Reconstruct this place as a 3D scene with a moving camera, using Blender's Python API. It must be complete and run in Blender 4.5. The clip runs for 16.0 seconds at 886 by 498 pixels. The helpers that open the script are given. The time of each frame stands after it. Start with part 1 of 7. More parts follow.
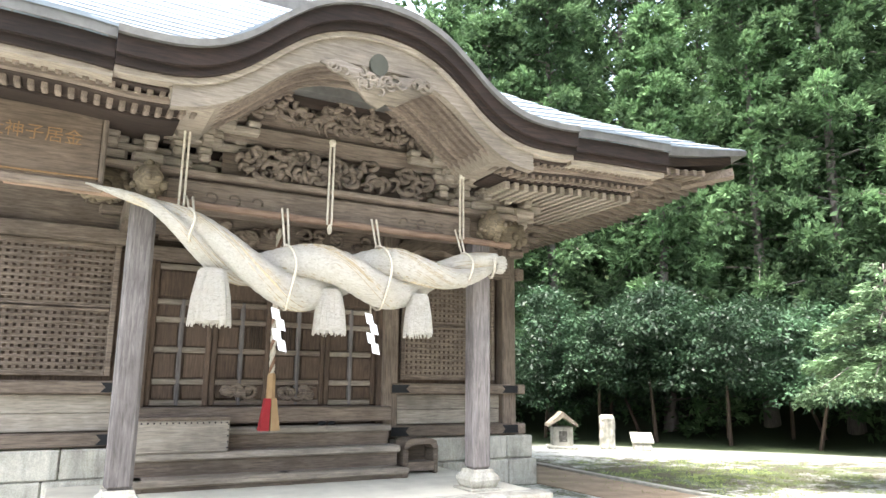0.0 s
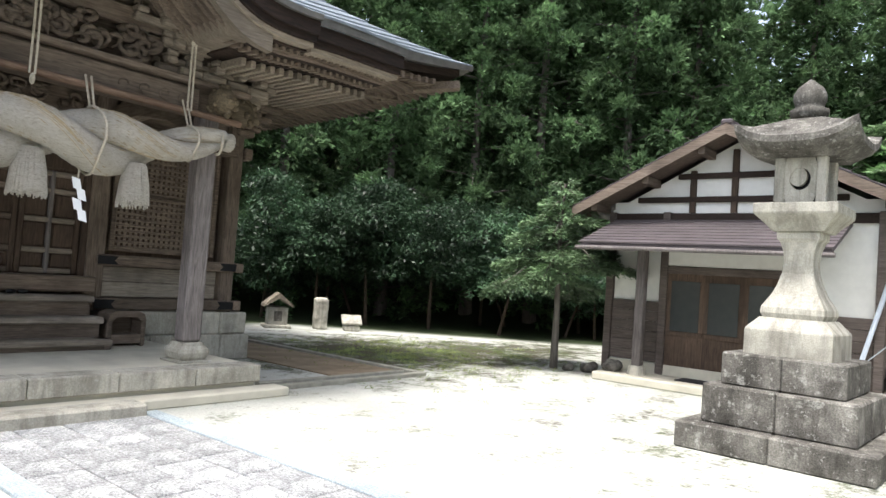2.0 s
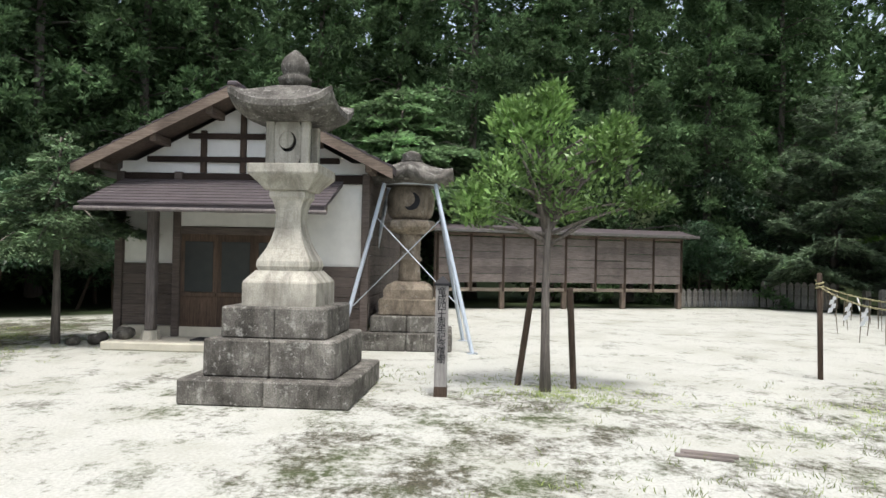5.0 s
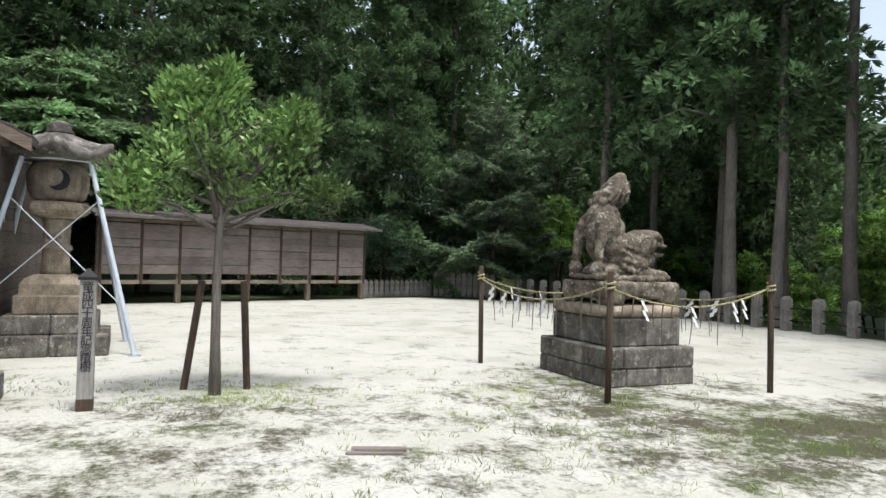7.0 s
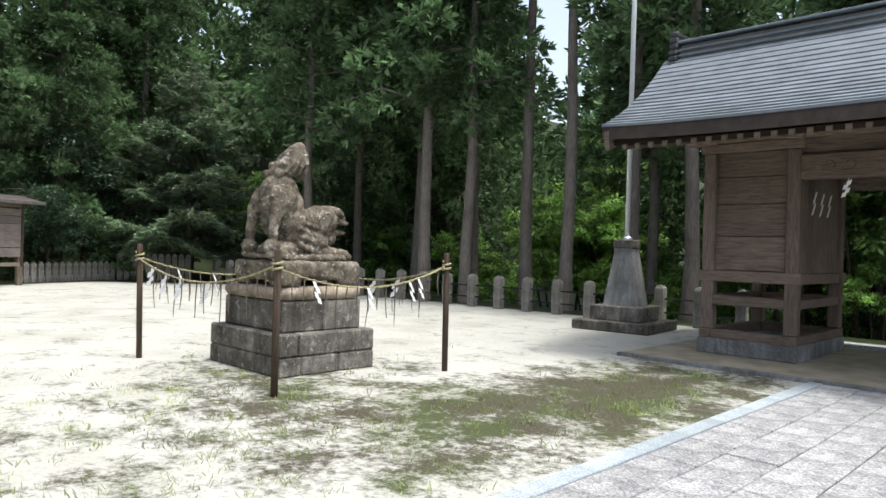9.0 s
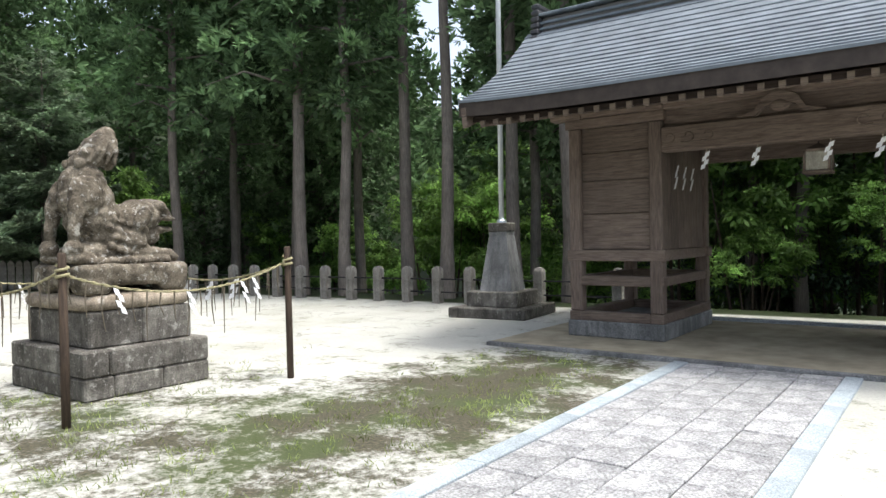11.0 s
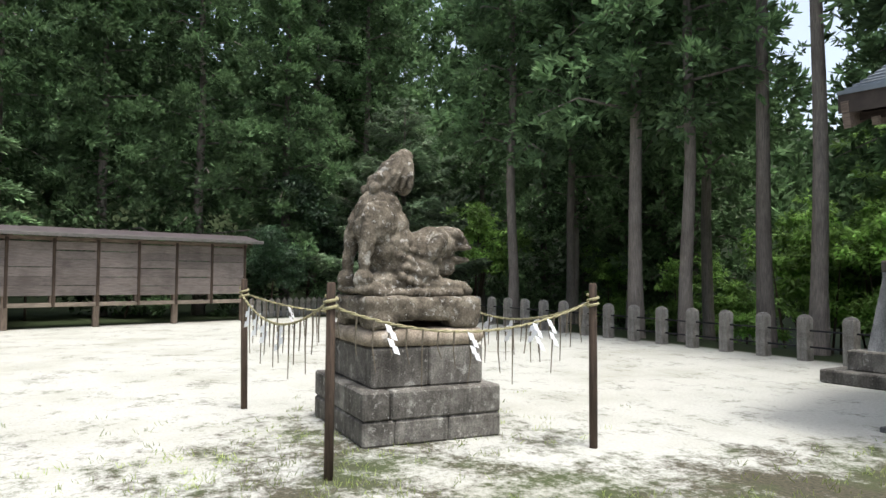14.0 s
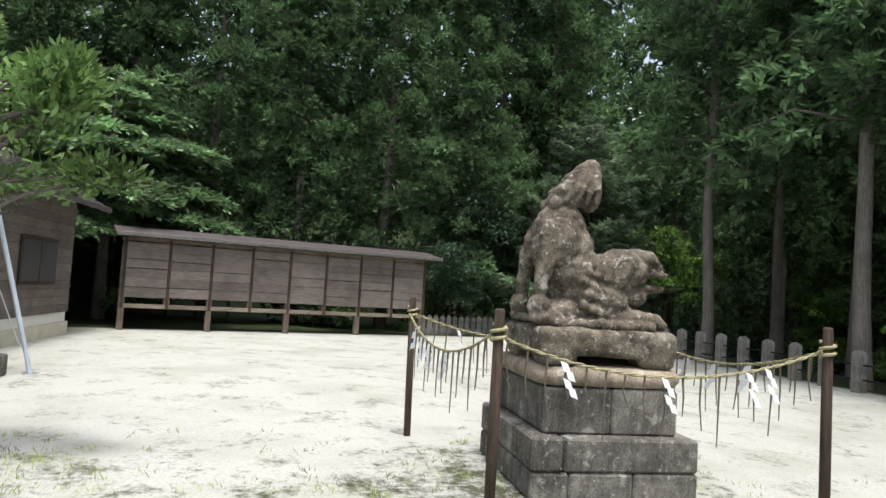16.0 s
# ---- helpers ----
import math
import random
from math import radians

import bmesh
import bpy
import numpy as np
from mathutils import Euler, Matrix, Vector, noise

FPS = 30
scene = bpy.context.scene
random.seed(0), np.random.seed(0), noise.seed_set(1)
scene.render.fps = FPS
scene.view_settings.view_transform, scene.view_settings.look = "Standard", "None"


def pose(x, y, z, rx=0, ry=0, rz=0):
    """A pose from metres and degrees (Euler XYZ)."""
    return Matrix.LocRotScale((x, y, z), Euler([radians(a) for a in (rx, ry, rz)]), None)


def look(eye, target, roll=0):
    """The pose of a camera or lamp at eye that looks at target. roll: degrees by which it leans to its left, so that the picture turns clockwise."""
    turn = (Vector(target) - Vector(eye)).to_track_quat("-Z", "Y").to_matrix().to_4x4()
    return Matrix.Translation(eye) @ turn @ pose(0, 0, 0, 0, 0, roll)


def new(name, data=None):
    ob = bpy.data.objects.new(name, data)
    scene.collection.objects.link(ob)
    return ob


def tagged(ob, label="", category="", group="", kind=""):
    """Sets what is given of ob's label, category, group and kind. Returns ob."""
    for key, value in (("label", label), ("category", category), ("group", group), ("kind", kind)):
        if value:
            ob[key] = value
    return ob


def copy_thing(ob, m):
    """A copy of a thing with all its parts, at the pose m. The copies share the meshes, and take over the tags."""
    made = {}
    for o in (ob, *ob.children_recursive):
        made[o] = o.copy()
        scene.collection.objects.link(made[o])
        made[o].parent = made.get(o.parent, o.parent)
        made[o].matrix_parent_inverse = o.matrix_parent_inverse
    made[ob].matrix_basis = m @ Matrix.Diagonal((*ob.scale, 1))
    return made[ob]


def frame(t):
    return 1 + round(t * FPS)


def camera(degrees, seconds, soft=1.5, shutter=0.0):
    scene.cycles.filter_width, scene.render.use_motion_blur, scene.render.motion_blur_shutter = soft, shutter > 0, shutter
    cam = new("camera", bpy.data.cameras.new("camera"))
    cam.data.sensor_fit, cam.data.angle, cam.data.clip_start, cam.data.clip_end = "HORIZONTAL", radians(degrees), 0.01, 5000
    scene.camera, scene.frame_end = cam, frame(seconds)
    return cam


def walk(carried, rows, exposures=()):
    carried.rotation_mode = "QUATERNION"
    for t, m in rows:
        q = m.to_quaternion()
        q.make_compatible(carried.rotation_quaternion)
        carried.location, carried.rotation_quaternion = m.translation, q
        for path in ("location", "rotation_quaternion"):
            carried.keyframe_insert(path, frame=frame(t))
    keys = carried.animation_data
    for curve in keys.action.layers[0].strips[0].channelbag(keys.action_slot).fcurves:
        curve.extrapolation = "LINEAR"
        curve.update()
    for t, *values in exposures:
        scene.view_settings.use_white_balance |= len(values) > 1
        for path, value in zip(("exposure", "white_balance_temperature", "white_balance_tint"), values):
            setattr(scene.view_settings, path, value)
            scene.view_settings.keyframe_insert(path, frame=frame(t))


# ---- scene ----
cam = camera(65.0, 16.0, 1.5)
EXPOSURES = [(0.0, 2.65), (0.6, 2.55), (1.2, 2.0), (1.8, 1.32), (2.2, 0.86), (2.6, 0.6), (3.5, 0.5), (6.0, 0.44), (9.0, 0.66), (10.0, 0.74), (12.3, 0.92), (13.0, 0.92), (14.0, 0.66), (14.5, 0.62), (16.0, 0.52)]
PATH = [
    (0, (0.763, 0.402, 1.642), (1.687, 2.136, 2.015), 0.6),
    (0.5, (0.65, 0.346, 1.618), (1.625, 2.067, 1.914), 0.4),
    (1, (0.506, 0.288, 1.603), (1.549, 1.983, 1.798), 3.1),
    (1.5, (0.499, 0.189, 1.605), (1.674, 1.803, 1.738), 4.3),
    (2, (0.608, 0.115, 1.616), (2.149, 1.388, 1.697), 4.1),
    (2.5, (0.695, -0.047, 1.63), (2.472, 0.867, 1.714), 3.6),
    (3, (0.729, -0.132, 1.635), (2.628, 0.488, 1.727), 2.5),
    (3.5, (0.761, -0.167, 1.618), (2.719, 0.233, 1.697), 1.6),
    (3.7, (0.736, -0.204, 1.609), (2.707, 0.126, 1.678), 1.2),
    (5.8, (0.775, -0.321, 1.593), (2.763, -0.536, 1.62), 0.5),
    (6, (0.875, -0.369, 1.604), (2.846, -0.71, 1.628), 0.1),
    (6.5, (1.095, -0.374, 1.622), (3.012, -0.942, 1.65), 1.1),
    (7, (1.163, -0.481, 1.608), (3.009, -1.249, 1.636), 1.6),
    (7.5, (1.219, -0.773, 1.623), (2.962, -1.752, 1.664), 0.5),
    (8, (1.279, -1.033, 1.613), (2.896, -2.209, 1.655), -0.7),
    (8.5, (1.419, -1.233, 1.59), (2.914, -2.561, 1.599), -0.3),
    (9, (1.595, -1.431, 1.593), (2.995, -2.858, 1.588), 1.7),
    (9.5, (1.611, -1.633, 1.57), (2.939, -3.128, 1.541), 2.3),
    (10, (1.604, -1.977, 1.587), (2.807, -3.574, 1.566), 0.5),
    (10.2, (1.6, -2.099, 1.592), (2.761, -3.727, 1.556), -0.1),
    (12.5, (1.933, -3.165, 1.625), (3.255, -4.665, 1.643), -2.1),
    (13, (2.169, -3.384, 1.639), (3.576, -4.805, 1.665), 0.2),
    (13.5, (2.314, -3.538, 1.575), (3.871, -4.794, 1.592), 0.2),
    (14, (2.556, -3.827, 1.586), (4.363, -4.681, 1.66), 0.5),
    (14.5, (2.749, -4.009, 1.596), (4.601, -4.763, 1.649), 0.5),
    (15, (3.024, -4.087, 1.606), (4.909, -4.757, 1.635), 1.0),
    (15.5, (3.233, -4.111, 1.628), (5.154, -4.664, 1.699), 2.5),
    (16, (3.283, -4.111, 1.628), (5.247, -4.471, 1.743), 3.5),
]
walk(cam, [(t, look(eye, target, roll)) for t, eye, target, roll in PATH], EXPOSURES)

# ---- world, sun ----
SUN_EL, SUN_ROT = 72.0, 258.0
world = bpy.data.worlds.new("sky")
scene.world = world
world.use_nodes = True
wn, wl = world.node_tree.nodes, world.node_tree.links
sky = wn.new("ShaderNodeTexSky")
sky.sky_type, sky.sun_disc = "NISHITA", False
sky.sun_elevation, sky.sun_rotation = radians(SUN_EL), radians(SUN_ROT)
sky.dust_density, sky.air_density = 4.0, 1.0
sat = wn.new("ShaderNodeHueSaturation")
sat.inputs["Saturation"].default_value = 0.65
wl.new(sky.outputs[0], sat.inputs["Color"])
wl.new(sat.outputs[0], wn["Background"].inputs["Color"])
wn["Background"].inputs["Strength"].default_value = 0.21
sun = new("sun", bpy.data.lights.new("sun", "SUN"))
sun.data.energy, sun.data.angle, sun.data.color = 1.9, radians(12), (1.0, 0.98, 0.95)
el, az = radians(SUN_EL), radians(SUN_ROT)
sun_way = Vector((math.sin(az) * math.cos(el), math.cos(az) * math.cos(el), math.sin(el)))
sun.matrix_world = look(sun_way * 60, (0, 0, 0))


# ---- materials ----
def material(name, build, rough=0.8, metal=0.0, spec=0.3):
    m = bpy.data.materials.new(name)
    m.use_nodes = True
    n, l = m.node_tree.nodes, m.node_tree.links
    b = n["Principled BSDF"]
    b.inputs["Roughness"].default_value = rough
    b.inputs["Metallic"].default_value = metal
    b.inputs["Specular IOR Level"].default_value = spec
    build(n, l, b)
    return m


def coords(n, l, scale=(1, 1, 1), kind="Object"):
    c, mp = n.new("ShaderNodeTexCoord"), n.new("ShaderNodeMapping")
    mp.inputs["Scale"].default_value = scale
    l.new(c.outputs[kind], mp.inputs["Vector"])
    return mp.outputs[0]


def fog(n, l, vec, scale, detail=6.0, rough=0.6, distort=0.0):
    t = n.new("ShaderNodeTexNoise")
    t.inputs["Scale"].default_value, t.inputs["Detail"].default_value = scale, detail
    t.inputs["Roughness"].default_value, t.inputs["Distortion"].default_value = rough, distort
    l.new(vec, t.inputs["Vector"])
    return t.outputs["Fac"]


def ramp(n, l, fac, stops):
    r = n.new("ShaderNodeValToRGB")
    e = r.color_ramp.elements
    while len(e) < len(stops):
        e.new(0.5)
    for k, (p, c) in zip(e, stops):
        k.position = p
        k.color = (*c, 1) if len(c) == 3 else c
    l.new(fac, r.inputs["Fac"])
    return r.outputs["Color"]


def grey(v):
    return (v, v, v)


def blend(n, l, fac, a, b, mode="MIX"):
    m = n.new("ShaderNodeMix")
    m.data_type, m.blend_type = "RGBA", mode
    for sock, v in ((m.inputs["Factor"], fac), (m.inputs["A"], a), (m.inputs["B"], b)):
        if isinstance(v, (int, float)):
            sock.default_value = v
        elif isinstance(v, tuple):
            sock.default_value = (*v, 1)
        else:
            l.new(v, sock)
    return m.outputs["Result"]


def bump(n, l, b, fac, strength=0.4, dist=0.01):
    k = n.new("ShaderNodeBump")
    k.inputs["Strength"].default_value, k.inputs["Distance"].default_value = strength, dist
    l.new(fac, k.inputs["Height"])
    l.new(k.outputs[0], b.inputs["Normal"])


def piece_tint(n, l, col, lo=0.75, hi=1.15, island=False):
    """Lets each piece differ a little in tone."""
    if island:
        r = n.new("ShaderNodeNewGeometry").outputs["Random Per Island"]
    else:
        r = n.new("ShaderNodeObjectInfo").outputs["Random"]
    return blend(n, l, 1.0, col, ramp(n, l, r, [(0, grey(lo)), (1, grey(hi))]), "MULTIPLY")


def wood(name, dark, light, axis="x", rough=0.85, tint=True, stain=0.5):
    def build(n, l, b):
        s = {"x": (1.2, 14, 14), "y": (14, 1.2, 14), "z": (14, 14, 1.2)}[axis]
        grain = fog(n, l, coords(n, l, s), 3.0, 8, 0.7, 0.6)
        col = ramp(n, l, grain, [(0.3, dark), (0.7, light)])
        big = fog(n, l, coords(n, l), 1.3, 4, 0.6)
        col = blend(n, l, ramp(n, l, big, [(0.42, grey(0)), (0.7, grey(stain))]), col,
                    tuple(c * 0.45 for c in dark))
        if tint:
            col = piece_tint(n, l, col, 0.8, 1.15)
        l.new(col, b.inputs["Base Color"])
        bump(n, l, b, grain, 0.5, 0.006)
    return material(name, build, rough)


def stone(name, dark, mid, light, scale=2.2, lichen=0.3, rough=0.9, streak=True, grain=0.35, fleck=0.0):
    def build(n, l, b):
        v = coords(n, l)
        a = fog(n, l, v, scale, 8, 0.65)
        col = ramp(n, l, a, [(0.32, dark), (0.52, mid), (0.72, light)])
        if streak:
            s = fog(n, l, coords(n, l, (3.5, 3.5, 0.6)), 1.6, 8, 0.7, 0.5)
            col = blend(n, l, ramp(n, l, s, [(0.45, grey(0)), (0.62, grey(0.55))]), col, tuple(c * 0.6 for c in dark))
        k = fog(n, l, v, 7, 5, 0.6)
        col = blend(n, l, ramp(n, l, k, [(0.6, grey(0)), (0.68, grey(lichen))]), col, (0.62, 0.62, 0.56))
        g = fog(n, l, v, 60, 3, 0.6)
        col = blend(n, l, grain, col, ramp(n, l, g, [(0.36, grey(0.15)), (0.64, grey(0.88))]), "OVERLAY")
        if fleck:
            w = fog(n, l, v, 17, 4, 0.7)
            col = blend(n, l, ramp(n, l, w, [(0.6, grey(0)), (0.64, grey(fleck))]), col, (0.66, 0.65, 0.6))
            w = fog(n, l, v, 9, 6, 0.75, 0.4)
            col = blend(n, l, ramp(n, l, w, [(0.34, grey(fleck)), (0.43, grey(0))]), col, tuple(c * 0.4 for c in dark))
        col = piece_tint(n, l, col, 0.85, 1.1)
        l.new(col, b.inputs["Base Color"])
        bump(n, l, b, blend(n, l, 0.4, a, g), 0.6, 0.02)
    return material(name, build, rough, spec=0.2)


def plain(name, col, rough=0.7, metal=0.0, vary=0.15, scale=6.0, spec=0.3):
    def build(n, l, b):
        f = fog(n, l, coords(n, l), scale, 6, 0.6)
        c = ramp(n, l, f, [(0.3, tuple(x * (1 - vary) for x in col)), (0.7, tuple(min(1, x * (1 + vary)) for x in col))])
        l.new(c, b.inputs["Base Color"])
        bump(n, l, b, f, 0.15, 0.004)
    return material(name, build, rough, metal, spec)


def leaf(name, dark, light, gloss=0.45, through_light=0.25):
    def build(n, l, b):
        r = n.new("ShaderNodeNewGeometry").outputs["Random Per Island"]
        low = tuple(a + (b2 - a) * 0.45 for a, b2 in zip(dark, light))
        col = ramp(n, l, r, [(0.0, low), (0.8, light), (1.0, tuple(c * 1.25 for c in light))])
        f = fog(n, l, coords(n, l), 1.1, 3, 0.5)
        col = blend(n, l, 1.0, col, ramp(n, l, f, [(0.38, grey(0.5)), (0.62, grey(1.35))]), "MULTIPLY")
        big = fog(n, l, coords(n, l), 0.3, 2, 0.5)
        col = blend(n, l, 1.0, col, ramp(n, l, big, [(0.38, grey(0.65)), (0.62, grey(1.3))]), "MULTIPLY")
        col = piece_tint(n, l, col, 0.7, 1.3)
        l.new(col, b.inputs["Base Color"])
        tr, mix = n.new("ShaderNodeBsdfTranslucent"), n.new("ShaderNodeMixShader")
        l.new(col, tr.inputs["Color"])
        mix.inputs[0].default_value = through_light
        l.new(b.outputs[0], mix.inputs[1])
        l.new(tr.outputs[0], mix.inputs[2])
        l.new(mix.outputs[0], n["Material Output"].inputs["Surface"])
    return material(name, build, gloss, spec=0.22)


OLD = ((0.08, 0.06, 0.046), (0.27, 0.214, 0.168))
WOODX, WOODY, WOODZ = (wood("weathered_wood_" + a, *OLD, axis=a) for a in "xyz")
PALEX = wood("bleached_wood_x", (0.14, 0.115, 0.09), (0.37, 0.315, 0.25), "x", stain=0.45)
PALEZ = wood("bleached_wood_z", (0.078, 0.068, 0.065), (0.26, 0.232, 0.22), "z", stain=0.45)
POSTWOOD = wood("grey_post_wood", (0.19, 0.18, 0.17), (0.4, 0.385, 0.365), "z", stain=0.25)
BOARD = wood("pale_wall_board", (0.17, 0.145, 0.12), (0.42, 0.37, 0.31), "x", stain=0.55)
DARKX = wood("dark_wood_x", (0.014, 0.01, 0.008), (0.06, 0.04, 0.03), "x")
DARKZ = wood("dark_wood_z", (0.03, 0.022, 0.016), (0.1, 0.07, 0.05), "z")
REDZ = wood("brown_door_wood", (0.05, 0.033, 0.024), (0.15, 0.105, 0.075), "z")
GATEX = wood("gate_wood_x", (0.09, 0.066, 0.053), (0.29, 0.226, 0.184), "x", stain=0.3)
GATEZ = wood("gate_wood_z", (0.085, 0.062, 0.051), (0.26, 0.204, 0.169), "z", stain=0.3)
SIDING = wood("siding_board", (0.06, 0.048, 0.042), (0.16, 0.132, 0.115), "y", stain=0.4)
BARK = wood("cedar_bark", (0.08, 0.069, 0.06), (0.25, 0.222, 0.195), "z", tint=True)
STONE = stone("mossy_granite", (0.05, 0.046, 0.039), (0.15, 0.141, 0.124), (0.3, 0.287, 0.252), 2.6, 0.3, fleck=0.28)
PALESTONE = stone("pale_granite", (0.27, 0.255, 0.212), (0.45, 0.43, 0.365), (0.58, 0.555, 0.475), lichen=0.2, streak=True, grain=0.16, fleck=0.1)
LION = stone("lion_sandstone", (0.04, 0.033, 0.024), (0.14, 0.12, 0.09), (0.31, 0.275, 0.215), 5.5, 0.4, streak=False, fleck=0.45)
TANSTONE = stone("tan_sandstone", (0.12, 0.1, 0.075), (0.28, 0.235, 0.18), (0.42, 0.36, 0.28), 2.5, 0.25)
CONCRETE = plain("concrete", (0.54, 0.515, 0.425), 0.9, vary=0.14, scale=2.5)
GREYSTONE = stone("grey_concrete", (0.12, 0.125, 0.125), (0.24, 0.245, 0.245), (0.36, 0.37, 0.37), 1.5, 0.1)
PAVE = stone("granite_paving", (0.18, 0.185, 0.185), (0.31, 0.315, 0.315), (0.46, 0.46, 0.455), 3.5, 0.25, 0.8, streak=False, grain=0.6, fleck=0.15)
KERB = stone("kerb_stone", (0.25, 0.29, 0.31), (0.34, 0.39, 0.41), (0.42, 0.47, 0.49), 2.0, 0.15, 0.85, streak=False)
COPPER = plain("grey_copper_sheet", (0.16, 0.188, 0.21), 0.62, 0.15, 0.25, 3.0, 0.3)
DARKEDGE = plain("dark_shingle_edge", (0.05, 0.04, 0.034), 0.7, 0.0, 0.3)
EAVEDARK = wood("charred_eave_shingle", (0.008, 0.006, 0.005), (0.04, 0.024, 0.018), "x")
SLATE = plain("dark_slate_sheet", (0.06, 0.062, 0.066), 0.5, 0.2, 0.3)
NAMEWOOD = wood("name_board_wood", (0.05, 0.037, 0.027), (0.17, 0.125, 0.09), "x")
BEAST = wood("ochre_carved_wood", (0.05, 0.038, 0.026), (0.23, 0.18, 0.115), "x")
OLDSTRAW = plain("darker_straw", (0.46, 0.38, 0.26), 0.9, vary=0.3, scale=30)
ROOFEDGE = plain("copper_edge", (0.13, 0.125, 0.115), 0.55, 0.3, 0.25)
BROWNROOF = plain("brown_sheet_roof", (0.098, 0.083, 0.086), 0.5, 0.1, 0.2, 3.0)
PLASTER = plain("white_plaster", (0.74, 0.74, 0.7), 0.85, vary=0.05)
STRAW = None


def straw_build(n, l, b):
    f = fog(n, l, coords(n, l, (2.2, 26, 26)), 3.0, 8, 0.75, 0.8)
    g = fog(n, l, coords(n, l), 5.0, 4, 0.6)
    c = ramp(n, l, f, [(0.3, (0.3, 0.25, 0.18)), (0.46, (0.6, 0.56, 0.48)), (0.7, (0.74, 0.71, 0.65))])
    c = blend(n, l, ramp(n, l, g, [(0.5, grey(0)), (0.75, grey(0.35))]), c, (0.4, 0.33, 0.23))
    l.new(c, b.inputs["Base Color"])
    bump(n, l, b, f, 1.0, 0.05)


STRAW = material("rice_straw", straw_build, 0.85)
ROPE = plain("pale_cord", (0.46, 0.41, 0.33), 0.9, vary=0.25, scale=40)
OLDROPE = plain("straw_cord", (0.32, 0.295, 0.17), 0.9, vary=0.3, scale=40)
STRAND = plain("hanging_straw", (0.13, 0.11, 0.08), 0.9, vary=0.3, scale=40)
PAPER = plain("white_paper", (0.82, 0.83, 0.84), 0.7, vary=0.04)
IRON = plain("black_iron", (0.015, 0.015, 0.017), 0.6, 0.3)
STEEL = plain("galvanised_steel", (0.5, 0.55, 0.6), 0.4, 0.7, 0.1)
PALEBLUE = plain("pale_blue_steel", (0.55, 0.62, 0.7), 0.45, 0.2, 0.08)
RED = plain("red_cloth", (0.3, 0.025, 0.03), 0.85)
TAN = plain("tan_cloth", (0.32, 0.21, 0.11), 0.85)
GOLD = plain("worn_gold_paint", (0.2, 0.115, 0.05), 0.6, vary=0.3, scale=30)
INK = plain("black_ink", (0.02, 0.02, 0.022), 0.8)
GLASS = plain("dark_window", (0.04, 0.045, 0.045), 0.15, spec=0.6)
CEDAR = leaf("cedar_needles", (0.042, 0.084, 0.04), (0.13, 0.215, 0.097), 0.8, 0.4)
BROAD = leaf("dark_broad_leaf", (0.025, 0.055, 0.03), (0.062, 0.115, 0.06), 0.38, 0.3)
SHINY = leaf("camellia_leaf", (0.12, 0.2, 0.1), (0.29, 0.43, 0.23), 0.35)
FRESH = leaf("fresh_leaf", (0.07, 0.13, 0.045), (0.17, 0.28, 0.085), 0.32, 0.25)
BRIGHT = leaf("sunlit_maple_leaf", (0.105, 0.21, 0.05), (0.245, 0.42, 0.105), 0.5, 0.45)
TIERED = leaf("tiered_evergreen_leaf", (0.13, 0.21, 0.12), (0.32, 0.44, 0.27), 0.4, 0.35)
WING = leaf("pinnate_leaf", (0.07, 0.13, 0.06), (0.19, 0.29, 0.145), 0.45, 0.3)
GRASS = leaf("short_grass", (0.12, 0.155, 0.045), (0.27, 0.33, 0.11), 0.7, 0.3)


